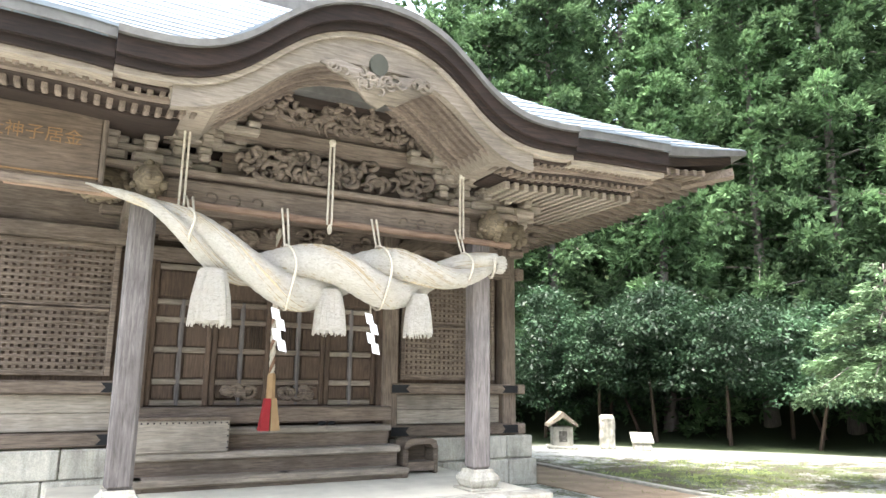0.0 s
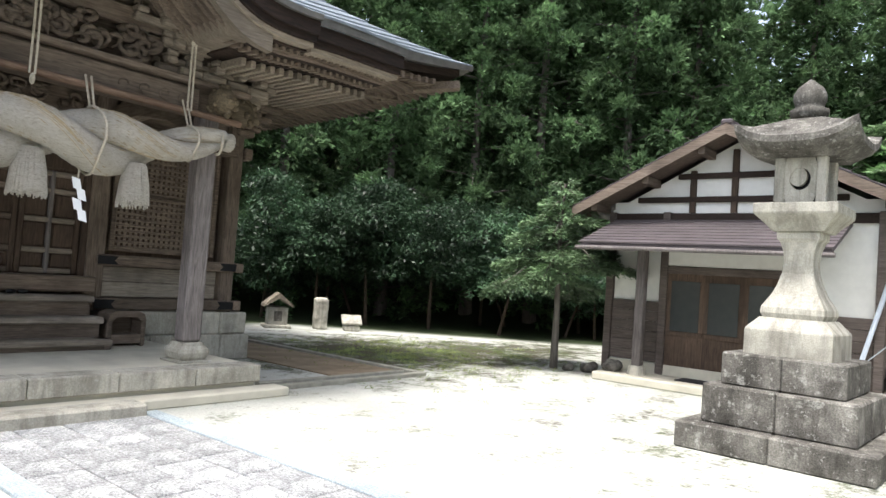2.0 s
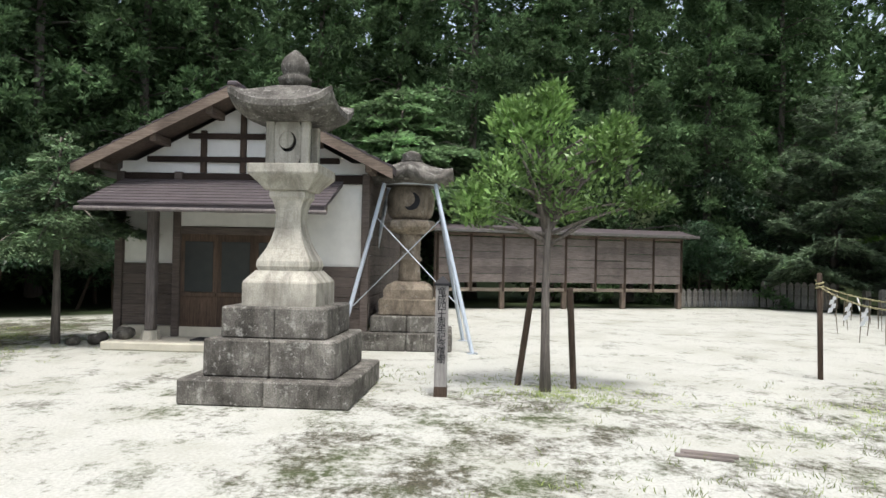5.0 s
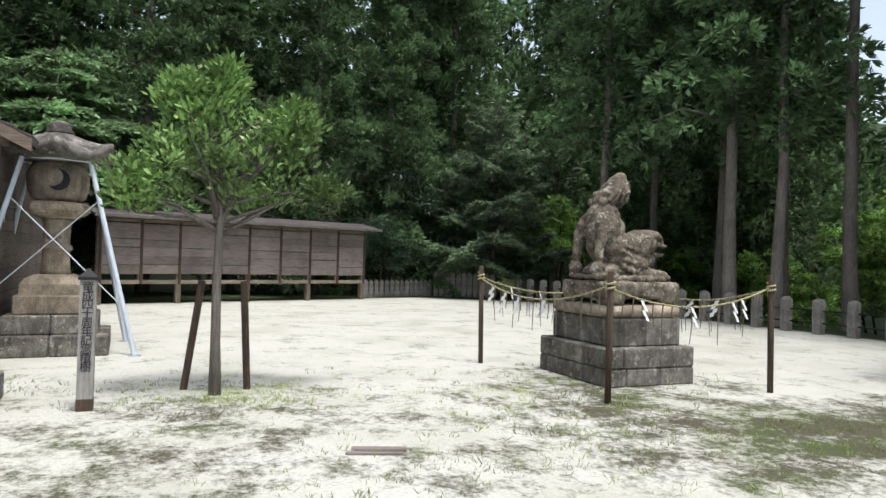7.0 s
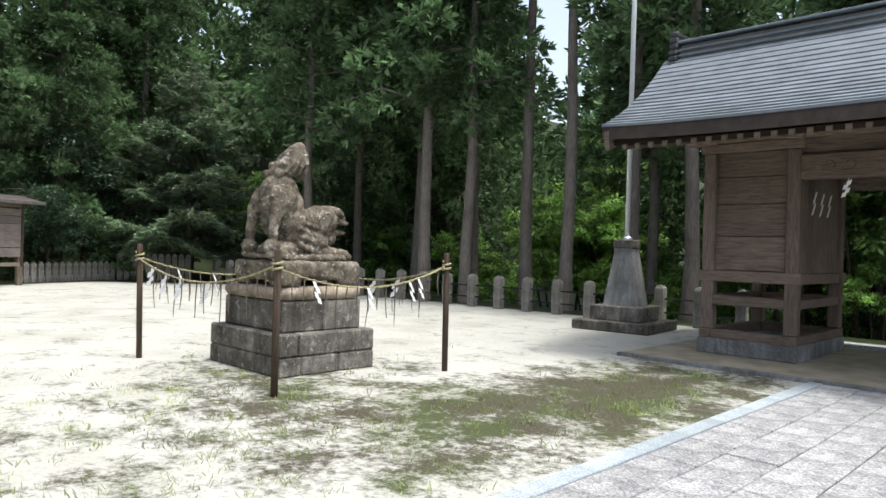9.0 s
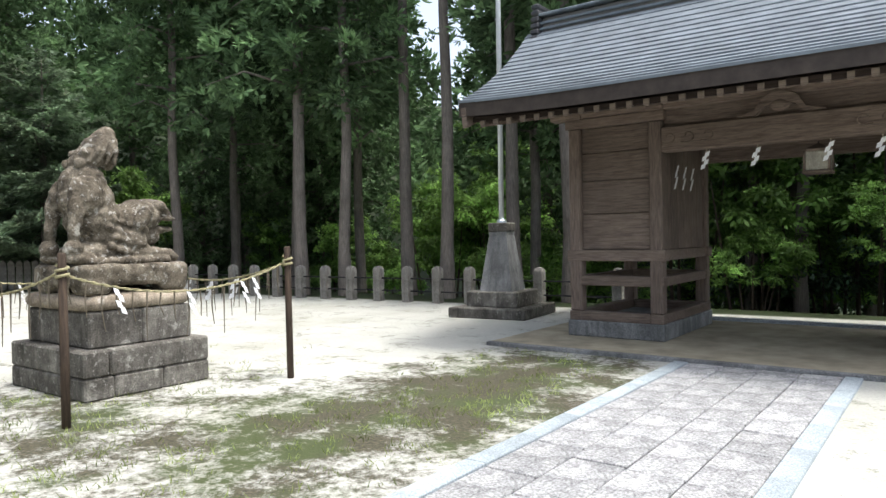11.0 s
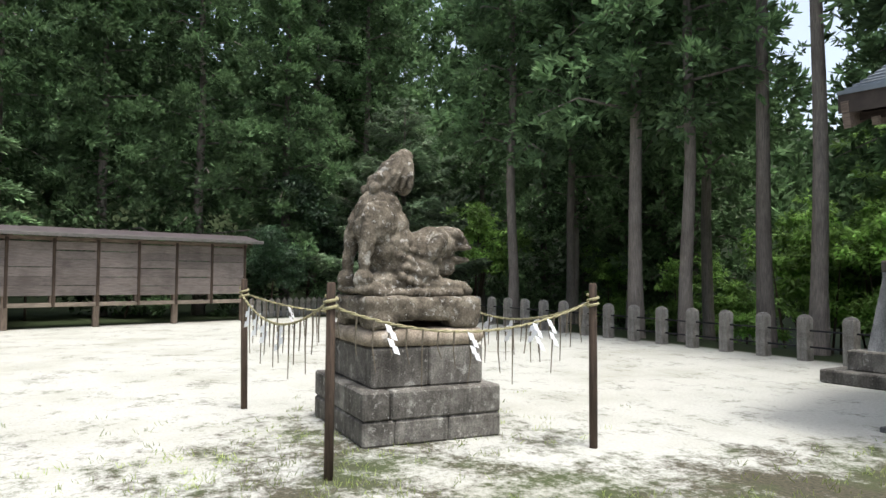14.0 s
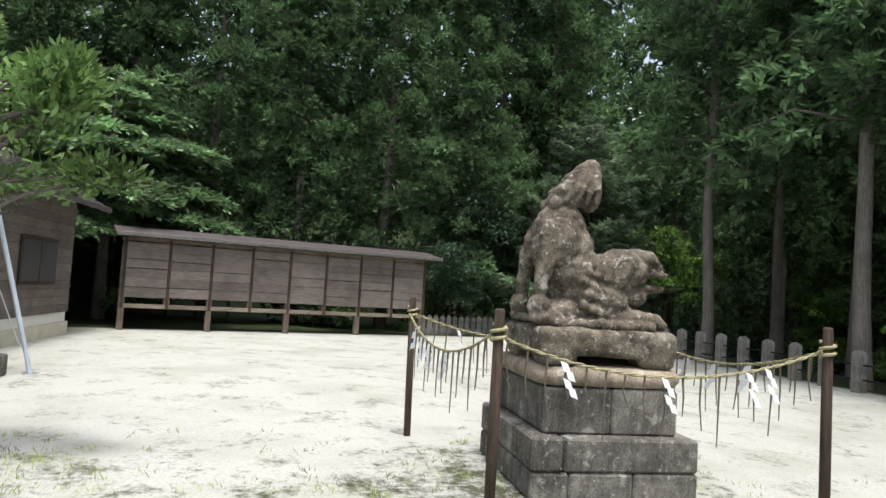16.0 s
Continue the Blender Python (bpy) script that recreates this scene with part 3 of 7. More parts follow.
def build_porch_roof():
    fy = 6.5 - WY
    us = [i * 0.09 - 2.43 for i in range(55)]
    roof = hall_part("porch_roof", band([i * 0.1 - 4.0 for i in range(81)], 0.0, 0.1, fy + 0.03, fy + 0.5, smooth_gable), COPPER, "grey copper sheet porch roof with swelling gable")
    # sheets rise back to the main roof in courses
    n = 16
    for k in range(n):
        y0, y1 = fy + 0.0 + k * 0.26, fy + 0.0 + k * 0.26 + 0.3
        s = Shape()
        rings = []
        for i in range(81):
            u = i * 0.1 - 4.0
            za = smooth_gable(u) + 0.38 * (y0 - fy) + 0.02
            zb = smooth_gable(u) + 0.38 * (y1 - fy) - 0.012
            rings.append([(u, y0, za - 0.03), (u, y1, zb - 0.03), (u, y1, zb), (u, y0, za)])
        part("roof_course", s.loft(rings), COPPER, roof)
    # layered eave edge: grey sheet, dark shingle layers, pale edge board
    for u0, u1, drop in ((-2.43, 2.5, 0.0), (2.504, 4.0, 0.045), (-4.0, -2.434, 0.045)):
        us = [u0 + (u1 - u0) * i / 50 for i in range(51)]
        part("eave_sheet", band(us, -0.015, 0.055 + drop, fy - 0.03 + drop, fy + 0.4, smooth_gable), ROOFEDGE, roof)
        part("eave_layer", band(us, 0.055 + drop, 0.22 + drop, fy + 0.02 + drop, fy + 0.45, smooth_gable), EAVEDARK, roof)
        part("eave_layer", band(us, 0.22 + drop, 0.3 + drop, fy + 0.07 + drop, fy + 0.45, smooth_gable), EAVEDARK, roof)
        part("edge_board", band(us, 0.3 + drop, 0.36 + drop, fy + 0.12 + drop, fy + 0.4, smooth_gable), PALEX, roof)

    def barge(u):
        return smooth_gable(u) - 0.36

    us = [i * 0.075 - 1.95 for i in range(53)]
    s = Shape()
    rings = []
    for u in us:
        z = barge(u)
        lo = z - (0.2 + 0.1 * max(0, 1 - abs(u) / 0.9))
        rings.append([(u, fy + 0.16, lo), (u, fy + 0.26, lo), (u, fy + 0.26, z), (u, fy + 0.16, z)])
    part("bargeboard", s.loft(rings), PALEX, roof, "bleached curved bargeboard")
    part("crest_disc", Shape().prism([(0.1 * math.cos(k * 0.3142), 4.83 + 0.12 * math.sin(k * 0.3142)) for k in range(20)], fy + 0.11, fy + 0.16), plain("grey_green_metal", (0.06, 0.06, 0.045), 0.6, 0.2), roof)
    # hanging carved pendant
    r = random.Random(2)
    s = Shape()
    s.prism([(-0.62, 4.74), (-0.45, 4.8), (0, 4.72), (0.45, 4.78), (0.62, 4.66), (0.4, 4.56), (0.2, 4.42), (0.1, 4.44), (0, 4.36), (-0.12, 4.42), (-0.3, 4.6)], fy + 0.12, fy + 0.17)
    for k in range(30):
        x = r.uniform(-0.55, 0.55)
        z = 4.68 - 0.22 * (1 - abs(x) / 0.6) * r.random() + 0.04
        a0 = r.uniform(0, 6)
        pts = [(x + (0.02 + 0.006 * i) * math.cos(a0 + i * 0.6), fy + 0.1, z + (0.02 + 0.006 * i) * math.sin(a0 + i * 0.6)) for i in range(9)]
        s.tube(pts, 0.014, 5)
    part("gable_pendant", s, PALEX, roof, "pale carved cloud pendant", True)
    # straight rafters left and right of the gable, two tiers with pale ends
    raf = None
    for tier, (ya, zb, yb) in enumerate(((fy + 0.3, 0.4, 0.2), (fy + 0.54, 0.475, 0.2))):
        for s_ in (-1, 1):
            for k in range(23):
                u = s_ * (1.7 + k * 0.104)
                if abs(u) > 3.95:
                    continue
                z = smooth_gable(u) - zb
                mesh = Shape().box(-0.026, 0.026, 0, yb, -0.03, 0.03, 0.006)
                mm = pose(u, ya, z, 6, 0, 0)
                if raf is None or tier != raf[0]:
                    raf = (tier, part("rafter", mesh, WOODY, roof))
                    raf[1].matrix_local = mm
                else:
                    again(raf[1], mm, roof)
    for s_ in (-1, 1):
        us = [s_ * (1.8 + 0.1 * i) for i in range(23)]
        part("eave_batten", band(us, 0.41, 0.45, fy + 0.36, fy + 0.44, smooth_gable), WOODX, roof)
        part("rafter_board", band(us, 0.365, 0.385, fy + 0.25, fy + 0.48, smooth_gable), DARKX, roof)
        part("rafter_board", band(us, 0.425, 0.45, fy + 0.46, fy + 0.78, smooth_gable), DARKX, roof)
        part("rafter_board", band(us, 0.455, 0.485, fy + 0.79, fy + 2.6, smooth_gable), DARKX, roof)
    # long rafters under the porch's sides
    raf = None
    for s_ in (-1, 1):
        for k in range(15):
            u = s_ * (2.02 + k * 0.14)
            if s_ < 0:
                continue
            mm = pose(u, fy + 0.8, smooth_gable(u) - 0.54, 0, 0, 0)
            if raf is None:
                raf = part("long_rafter", Shape().box(-0.035, 0.035, 0, 1.7, -0.05, 0.045, 0.008), PALEX, roof)
                raf.matrix_local = mm
            else:
                again(raf, mm, roof)
    part("rafter_board", band([i * 0.1 - 1.85 for i in range(38)], 0.37, 0.4, fy + 0.28, fy + 1.6, smooth_gable), WOODX, roof)


EH, EF = 6.86, 7.63 - WY                  # eave half width, eave front


def eave_z(t):
    """t: 0 in the middle of an eave, 1 at the corner."""
    return 5.0 + 0.36 * max(0, t) ** 3


def build_main_roof():
    roof = hall_part("main_roof", Shape().box(-2.4, 2.4, 3.3, 3.8, 9.2, 9.6, 0.05), ROOFEDGE, "broad grey copper hipped main roof")
    back = 3.55 * 2 - EF
    midy = (EF + back) / 2
    n = 20

    def ring(k):
        f = k / n
        rise = (0.62 * f + 0.38 * f * f) * 4.3
        hw, hd = EH * (1 - f) + 2.2 * f, (back - EF) / 2 * (1 - f) + 0.2 * f
        pts = []
        for side in range(4):
            for i in range(16):
                t = i / 16 * 2 - 1
                x, y = ((t * hw, -hd), (hw, t * hd), (-t * hw, hd), (-hw, -t * hd))[side]
                z = eave_z(abs(t)) * (1 - f) + 5.0 * f + rise
                pts.append((x, midy + y, z))
        return pts

    rings = [ring(k) for k in range(n + 1)]
    for k in range(n):
        a, b2 = rings[k], rings[k + 1]
        s = Shape()
        lift = [(x, y, z + 0.025) for x, y, z in a]
        s.loft([a, lift, b2], caps=False)
        part("roof_course", s, COPPER, roof)
    low = [(x, y, z - 0.16 + 0.09 * abs((i % 16) / 8 - 1) ** 5) for i, (x, y, z) in enumerate(rings[0])]
    part("eave_edge", Shape().loft([[(x * 1.003, midy + (y - midy) * 1.003, z) for x, y, z in rings[0]], low,
                                     [(x * 0.97, midy + (y - midy) * 0.97, z) for x, y, z in low]], caps=False), ROOFEDGE, roof)
    l2 = [(x * 0.975, midy + (y - midy) * 0.975, z - 0.01) for x, y, z in low]
    l3 = [(x, y, z - 0.12) for x, y, z in l2]
    l4 = [(x * 0.62, midy + (y - midy) * 0.62, z + 0.1) for x, y, z in l3]
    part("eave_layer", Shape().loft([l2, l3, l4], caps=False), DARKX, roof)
    # rafters: along the front and along the side, upper and lower tier
    for tier, (off, drop, ln, th) in enumerate(((0.2, 0.33, 2.6, 0.04), (1.0, 0.52, 2.0, 0.045))):
        rx = part("rafter", Shape().box(-th, th, 0, ln, -0.05, 0.05, 0.008), WOODY, roof)
        rx.matrix_local = pose(-EH + 0.6, EF + off, 4.9 - drop, 3, 0, 0)
        for k in range(1, 66):
            u = -EH + 0.6 + k * 0.19
            if 4.15 < abs(u) < EH - 0.4:
                again(rx, pose(u, EF + off, eave_z(abs(u) / EH) - drop, 3, 0, 0), roof)
        ry = part("rafter", Shape().box(-ln, 0, -th, th, -0.05, 0.05, 0.008), WOODX, roof)
        ry.matrix_local = pose(EH - off, EF + 0.5, eave_z(0.9) - drop, 0, 3, 0)
        for k in range(1, 34):
            v = EF + 0.5 + k * 0.19
            t = abs(v - midy) / (midy - EF)
            again(ry, pose(EH - off, v, eave_z(t) - drop, 0, 3, 0), roof)
    # hip beam to the corner and the wall plates
    part("hip_beam", Shape().tube([(HW - 0.3, 0.3, 4.4), (EH - 0.15, EF + 0.15, 5.0)], 0.1, 4), WOODX, roof)
    part("wall_plate", Shape().box(HW + 0.5, HW + 0.68, EF + 1.5, 6, 4.42, 4.56, 0.02), WOODY, roof)
    part("wall_plate", Shape().box(-HW - 0.6, HW + 0.6, -0.75, -0.57, 4.42, 4.56, 0.02), WOODX, roof)
    for x in (HW, 2.2, -2.2, -HW):
        hall_part("bracket_set", brackets(x, -0.05, 3.75), WOODX)
    for yy in (1.6, 3.2):
        hall_part("bracket_set", brackets(HW + 0.05, yy, 3.75, 90), WOODY)


def lattice(w, h, pitch=0.105, bar=0.05):
    s = Shape()
    n = int(w / pitch)
    for k in range(n + 1):
        x = -w / 2 + k * w / n
        s.box(x - bar / 2, x + bar / 2, -0.012, 0.0, 0, h)
    n = int(h / pitch)
    for k in range(n + 1):
        z = k * h / n
        s.box(-w / 2, w / 2, -0.024, -0.0125, z - bar / 2, z + bar / 2)
    return s


def build_facade():
    # posts
    for x in (-HW + 0.12, -1.83, 1.83, HW - 0.12):
        hall_part("wall_post", Shape().box(x - 0.13, x + 0.13, -0.14, 0.12, 0.78, 4.3, 0.02), WOODZ)
    # window bays: lattice above, boards below
    for s in (-1, 1):
        c, w = s * 2.9, 1.72
        b = hall_part("window_bay", Shape().box(c - w / 2 - 0.05, c + w / 2 + 0.05, 0.02, 0.1, 1.6, 3.3), REDZ, "square wooden lattice shutter bay")
        for z0, h in ((1.72, 0.76), (2.56, 0.74)):
            lt = part("lattice", lattice(w - 0.14, h, 0.082, 0.044), WOODX, b)
            lt.location = (c, -0.015, z0)
            fr = Shape()
            fr.box(c - w / 2, c - w / 2 + 0.07, -0.06, 0.02, z0 - 0.06, z0 + h + 0.06, 0.01)
            fr.box(c + w / 2 - 0.07, c + w / 2, -0.06, 0.02, z0 - 0.06, z0 + h + 0.06, 0.01)
            fr.box(c - w / 2 + 0.07, c + w / 2 - 0.07, -0.055, 0.02, z0 - 0.06, z0, 0.01)
            fr.box(c - w / 2 + 0.07, c + w / 2 - 0.07, -0.055, 0.02, z0 + h, z0 + h + 0.06, 0.01)
            part("shutter_frame", fr, WOODX, b)
        for z0, z1 in ((0.98, 1.2), (1.205, 1.43)):
            hall_part("wall_board", Shape().box(c - w / 2 - 0.1, c + w / 2 + 0.1, -0.03, 0.08, z0, z1, 0.01), BOARD)
        for z0, z1 in ((0.8, 0.97), (1.44, 1.6), (3.36, 3.56)):
            hall_part("rail", Shape().box(c - w / 2 - 0.2, c + w / 2 + 0.25, -0.19, 0.02, z0, z1, 0.02), WOODX)
        # black iron strap ends
        for z0, z1 in ((0.82, 0.95), (1.46, 1.58)):
            for e in (s * 1.98, s * 3.98):
                d = 1 if e < c else -1
                hall_part("iron_strap", Shape().prism([(e - 0.14 * d, z0), (e + 0.16 * d, z0), (e + 0.1 * d, (z0 + z1) / 2), (e + 0.16 * d, z1), (e - 0.14 * d, z1)], -0.2, -0.191), IRON)
    # side wall
    for yy in (0.3, 2.2, 4.1, 6.0):
        hall_part("wall_post", Shape().box(HW - 0.02, HW + 0.1, yy, yy + 0.24, 0.78, 4.3, 0.02), WOODZ)
    for z0, z1 in ((0.8, 0.97), (1.44, 1.6), (3.36, 3.56)):
        hall_part("rail", Shape().box(HW, HW + 0.16, -0.2, 6.6, z0, z1, 0.02), WOODY)
    # frieze and lintel over the doors
    hall_part("frieze", Shape().box(-HW, HW, -0.02, 0.1, 3.57, 4.4), WOODX)
    hall_part("lintel", Shape().box(-1.7, 1.7, -0.12, 0.1, 3.2, 3.4, 0.02), WOODX)
    c = hall_part("carved_panel", carving(3.2, 0.34, 40, 12, 0.05), WOODX, "carved cloud transom", True)
    c.location = (0, -0.03, 3.5)
    # four panelled doors
    leafw = 0.81
    for k in range(4):
        x0 = -1.62 + k * leafw
        d = hall_part("door", Shape().box(x0 + 0.005, x0 + leafw - 0.005, 0.03, 0.07, 1.28, 3.2), REDZ, "panelled brown wooden door")
        fr = Shape()
        for z in (1.28, 1.56, 1.98, 2.38, 2.62, 3.1):
            fr.box(x0 + 0.07, x0 + leafw - 0.07, -0.035, 0.028, z, z + 0.075, 0.012)
        part("door_rails", fr, PALEX if k in (0, 3) else WOODX, d)
        for x in (x0 + 0.005, x0 + leafw - 0.075):
            part("stile", Shape().box(x, x + 0.07, -0.05, 0.028, 1.28, 3.2, 0.012), REDZ, d)
        part("mullion", Shape().box(x0 + leafw / 2 - 0.03, x0 + leafw / 2 + 0.03, -0.04, 0.028, 1.28, 2.7, 0.012), PALEZ, d)
        if k in (1, 2):
            for i in range(6):
                xx = x0 + (0.5 if k == 1 else 0.12) + i * 0.034
                part("slat", Shape().box(xx, xx + 0.016, -0.03, 0.0, 2.06, 2.38), DARKZ, d)
            part("carved_panel", carving(0.6, 0.2, 10, 20 + k, 0.03), WOODX, d, "", True).location = (x0 + leafw / 2, 0.0, 1.36)
        for i, z in enumerate((1.36, 1.64, 2.06)):
            for j in (0, 1):
                xa = x0 + 0.085 + j * (leafw / 2 - 0.02)
                part("panel", Shape().box(xa, xa + leafw / 2 - 0.13, 0.0, 0.029, z + 0.01, z + (0.19, 0.33, 0.3)[i], 0.012), REDZ, d)
        part("panel", Shape().box(x0 + 0.09, x0 + leafw - 0.09, 0.0, 0.029, 2.74, 3.08, 0.012), REDZ, d)
    for x in (-1.7, 1.66):
        hall_part("door_post", Shape().box(x - 0.04, x + 0.09, -0.1, 0.08, 0.9, 3.4, 0.015), REDZ)
    # sill and wooden stair before the doors
    hall_part("sill", Shape().box(-1.75, 1.75, -0.42, 0.02, 1.06, 1.27, 0.02), WOODX)
    for k, (z, y0) in enumerate(((1.02, -0.62), (0.76, -0.95), (0.5, -1.25))):
        hall_part("stair_tread", Shape().box(-1.78, 1.66, y0, y0 + 0.38, z - 0.09, z, 0.02), BOARD if k != 2 else PALEX)
        hall_part("stair_riser", Shape().box(-1.74, 1.62, y0 + 0.05, y0 + 0.09, z - 0.3 if k < 2 else 0.362, z - 0.09), WOODX)
    for x in (-1.7, 0.0, 1.6):
        hall_part("stair_stringer", Shape().box(x - 0.05, x + 0.05, -1.22, -0.4, 0.362, 0.5, 0.01), WOODY)


build_hall_base()
build_platform()
build_pillars()
build_porch_upper()
build_porch_roof()
build_main_roof()
build_facade()


# ---- things on and before the hall ----
def build_great_rope():
    g = thing("sacred_straw_rope", "huge twisted pale rice-straw rope with three tassels", "straw rope", (CX, 7.5, 2.8))
    # middle line: thin high end, heavy middle, short thick end
    line = [(-2.25, 0.56, 0.045), (-2.05, 0.52, 0.08), (-1.85, 0.45, 0.12), (-1.6, 0.31, 0.17), (-1.35, 0.12, 0.22), (-1.05, -0.06, 0.27), (-0.7, -0.12, 0.3), (-0.38, -0.1, 0.33), (0.05, -0.04, 0.33), (0.55, -0.04, 0.32), (0.86, -0.03, 0.28), (1.17, 0.03, 0.23), (1.48, 0.13, 0.19), (1.79, 0.22, 0.15), (1.98, 0.28, 0.11)]

    def at(t):
        x = -2.25 + 4.23 * t
        for p, q in zip(line, line[1:]):
            if x <= q[0] + 1e-6:
                f = (x - p[0]) / (q[0] - p[0])
                return [a + (b2 - a) * f for a, b2 in zip(p, q)]
        return list(line[-1])

    def soft(t):
        rows = [at(min(1, max(0, t + d))) for d in (-0.03, -0.015, 0, 0.015, 0.03)]
        return [sum(r[i] for r in rows) / 5 for i in range(3)]

    for s in (0, 1):
        pts, rad = [], []
        for i in range(161):
            x, z, r = soft(i / 160)
            a = -math.pi / 2 - 2 * math.pi * (x - 0.05) / 2.12 + math.pi * s
            pts.append((x, 0.48 * r * math.sin(a), z + 0.53 * r * math.cos(a)))
            rad.append(r * 0.57 * (1 + 0.02 * math.sin(i * 1.7)))
        part("strand", Shape().tube(pts, rad, 24), STRAW, g, "", True)
        fib, rr = Shape(), random.Random(40 + s)
        for k in range(150):
            i0 = rr.randrange(0, 125)
            a0, n = rr.uniform(0, 6.283), rr.randrange(18, 40)
            way = []
            for i in range(i0, min(160, i0 + n), 2):
                a = a0 + 0.05 * (i - i0)
                x, y, z = pts[i]
                q = rad[i] * (1.012 + (0.03 if i - i0 > n - 5 else 0))
                way.append((x, y + q * math.cos(a), z + q * math.sin(a)))
            if len(way) > 2:
                fib.tube(way, 0.005, 3)
        part("loose_straw", fib, OLDSTRAW, g, "darker loose straws")
    part("rope_tip", Shape().tube([(-2.2, 0, 0.55), (-2.28, 0, 0.57), (-2.4, 0.03, 0.6), (-2.55, 0.06, 0.64)], [0.05, 0.042, 0.024, 0.008], 8), STRAW, g)
    part("end_binding", Shape().tube([(1.9 + 0.14 * math.cos(a) * 0.2, 0.13 * math.cos(a), 0.22 + 0.14 * math.sin(a)) for a in [k * 0.4 for k in range(32)]], 0.016, 6), ROPE, g, "", True)
    for k in range(14):
        a = k * 0.449
        part("straw_end", Shape().tube([(1.96, 0.07 * math.cos(a), 0.24 + 0.07 * math.sin(a)), (2.06, 0.11 * math.cos(a), 0.25 + 0.1 * math.sin(a))], [0.03, 0.018], 5), STRAW, g)
    for x, z, h, w in ((-1.36, -0.12, 0.5, 0.2), (-0.14, -0.24, 0.42, 0.17), (0.9, -0.22, 0.42, 0.16)):
        t = part("tassel", Shape().lathe([(w * 0.62, z + 0.02), (w * 0.72, z - 0.08), (w * 0.85, z - h * 0.5), (w, z - h + 0.02), (w * 0.95, z - h)], 22, (x, -0.05)), STRAW, g, "", True)
        r = random.Random(int(x * 10))
        s = Shape()
        for k in range(70):
            a = r.uniform(0, 6.28)
            s.tube([(x + w * 0.66 * math.cos(a), -0.05 + w * 0.66 * math.sin(a), z), (x + w * 0.9 * math.cos(a), -0.05 + w * 0.9 * math.sin(a), z - h * 0.5), (x + w * 1.02 * math.cos(a), -0.05 + w * 1.02 * math.sin(a), z - h - r.uniform(0, 0.05))], 0.008, 4)
        part("straw_fringe", s, STRAW, t)
    for x in (-1.6, -0.62, 0.42, 1.52):
        _, z, r = at((x + 2.25) / 4.23)
        loop = [(x + 0.02 * math.sin(k), (r * 1.08) * math.cos(k * 0.35), z + r * 1.1 * math.sin(k * 0.35)) for k in range(19)]
        part("hanging_cord", Shape().tube(loop, 0.014, 6).tube([(x - 0.015, 0.02, z + r), (x - 0.03, 0.17, 0.66)], 0.012, 6).tube([(x + 0.03, 0.02, z + r), (x + 0.03, 0.17, 0.66)], 0.012, 6), ROPE, g, "pale twisted cord")


def build_rod():
    s = Shape().tube([(0.1, 7.68, 3.41), (2.0, 7.68, 3.38), (3.6, 7.68, 3.36), (5.6, 7.68, 3.34)], 0.04, 10)
    rod = lone("hanging_pole", s, wood("pole_wood", (0.14, 0.08, 0.055), (0.36, 0.25, 0.18), "x"), "reddish round wooden pole hung before the great beam", "pole")
    for x, z1 in ((1.63, 4.2), (4.86, 4.12), (3.18, 4.25)):
        low = 3.34 if x != 3.18 else 3.32
        c = Shape()
        c.tube([(x - 0.02, 7.62, z1), (x - 0.03, 7.6, low)], 0.012, 6).tube([(x + 0.025, 7.62, z1), (x + 0.02, 7.6, low)], 0.012, 6)
        c.ball((x, 7.61, z1 + 0.02), (0.045, 0.04, 0.045), 8)
        if x == 3.18:
            c.ball((x, 7.6, low - 0.05), (0.03, 0.03, 0.06), 8)
        lone("support_cord", c, ROPE, "pale rope loop that carries the hanging pole", "cord")


def paper_streamer(h=0.42, w=0.1):
    """Zigzag folded paper."""
    s = Shape()
    n = 4
    for k in range(n):
        x = (0.5 if k % 2 else -0.5) * w * 0.5 + (k * 0.01)
        z1, z0 = -k * h / n, -(k + 1) * h / n - 0.03
        s.add([(x - w / 2, -0.004 * k, z1), (x + w / 2, -0.004 * k, z1 - 0.02), (x + w / 2 + 0.02, -0.012 - 0.004 * k, z0), (x - w / 2 + 0.02, -0.012 - 0.004 * k, z0 + 0.02),
               (x - w / 2, -0.004 * k + 0.003, z1), (x + w / 2, -0.004 * k + 0.003, z1 - 0.02), (x + w / 2 + 0.02, -0.009 - 0.004 * k, z0), (x - w / 2 + 0.02, -0.009 - 0.004 * k, z0 + 0.02)],
              [(0, 1, 2, 3), (7, 6, 5, 4), (0, 4, 5, 1), (1, 5, 6, 2), (2, 6, 7, 3), (3, 7, 4, 0)])
    return s


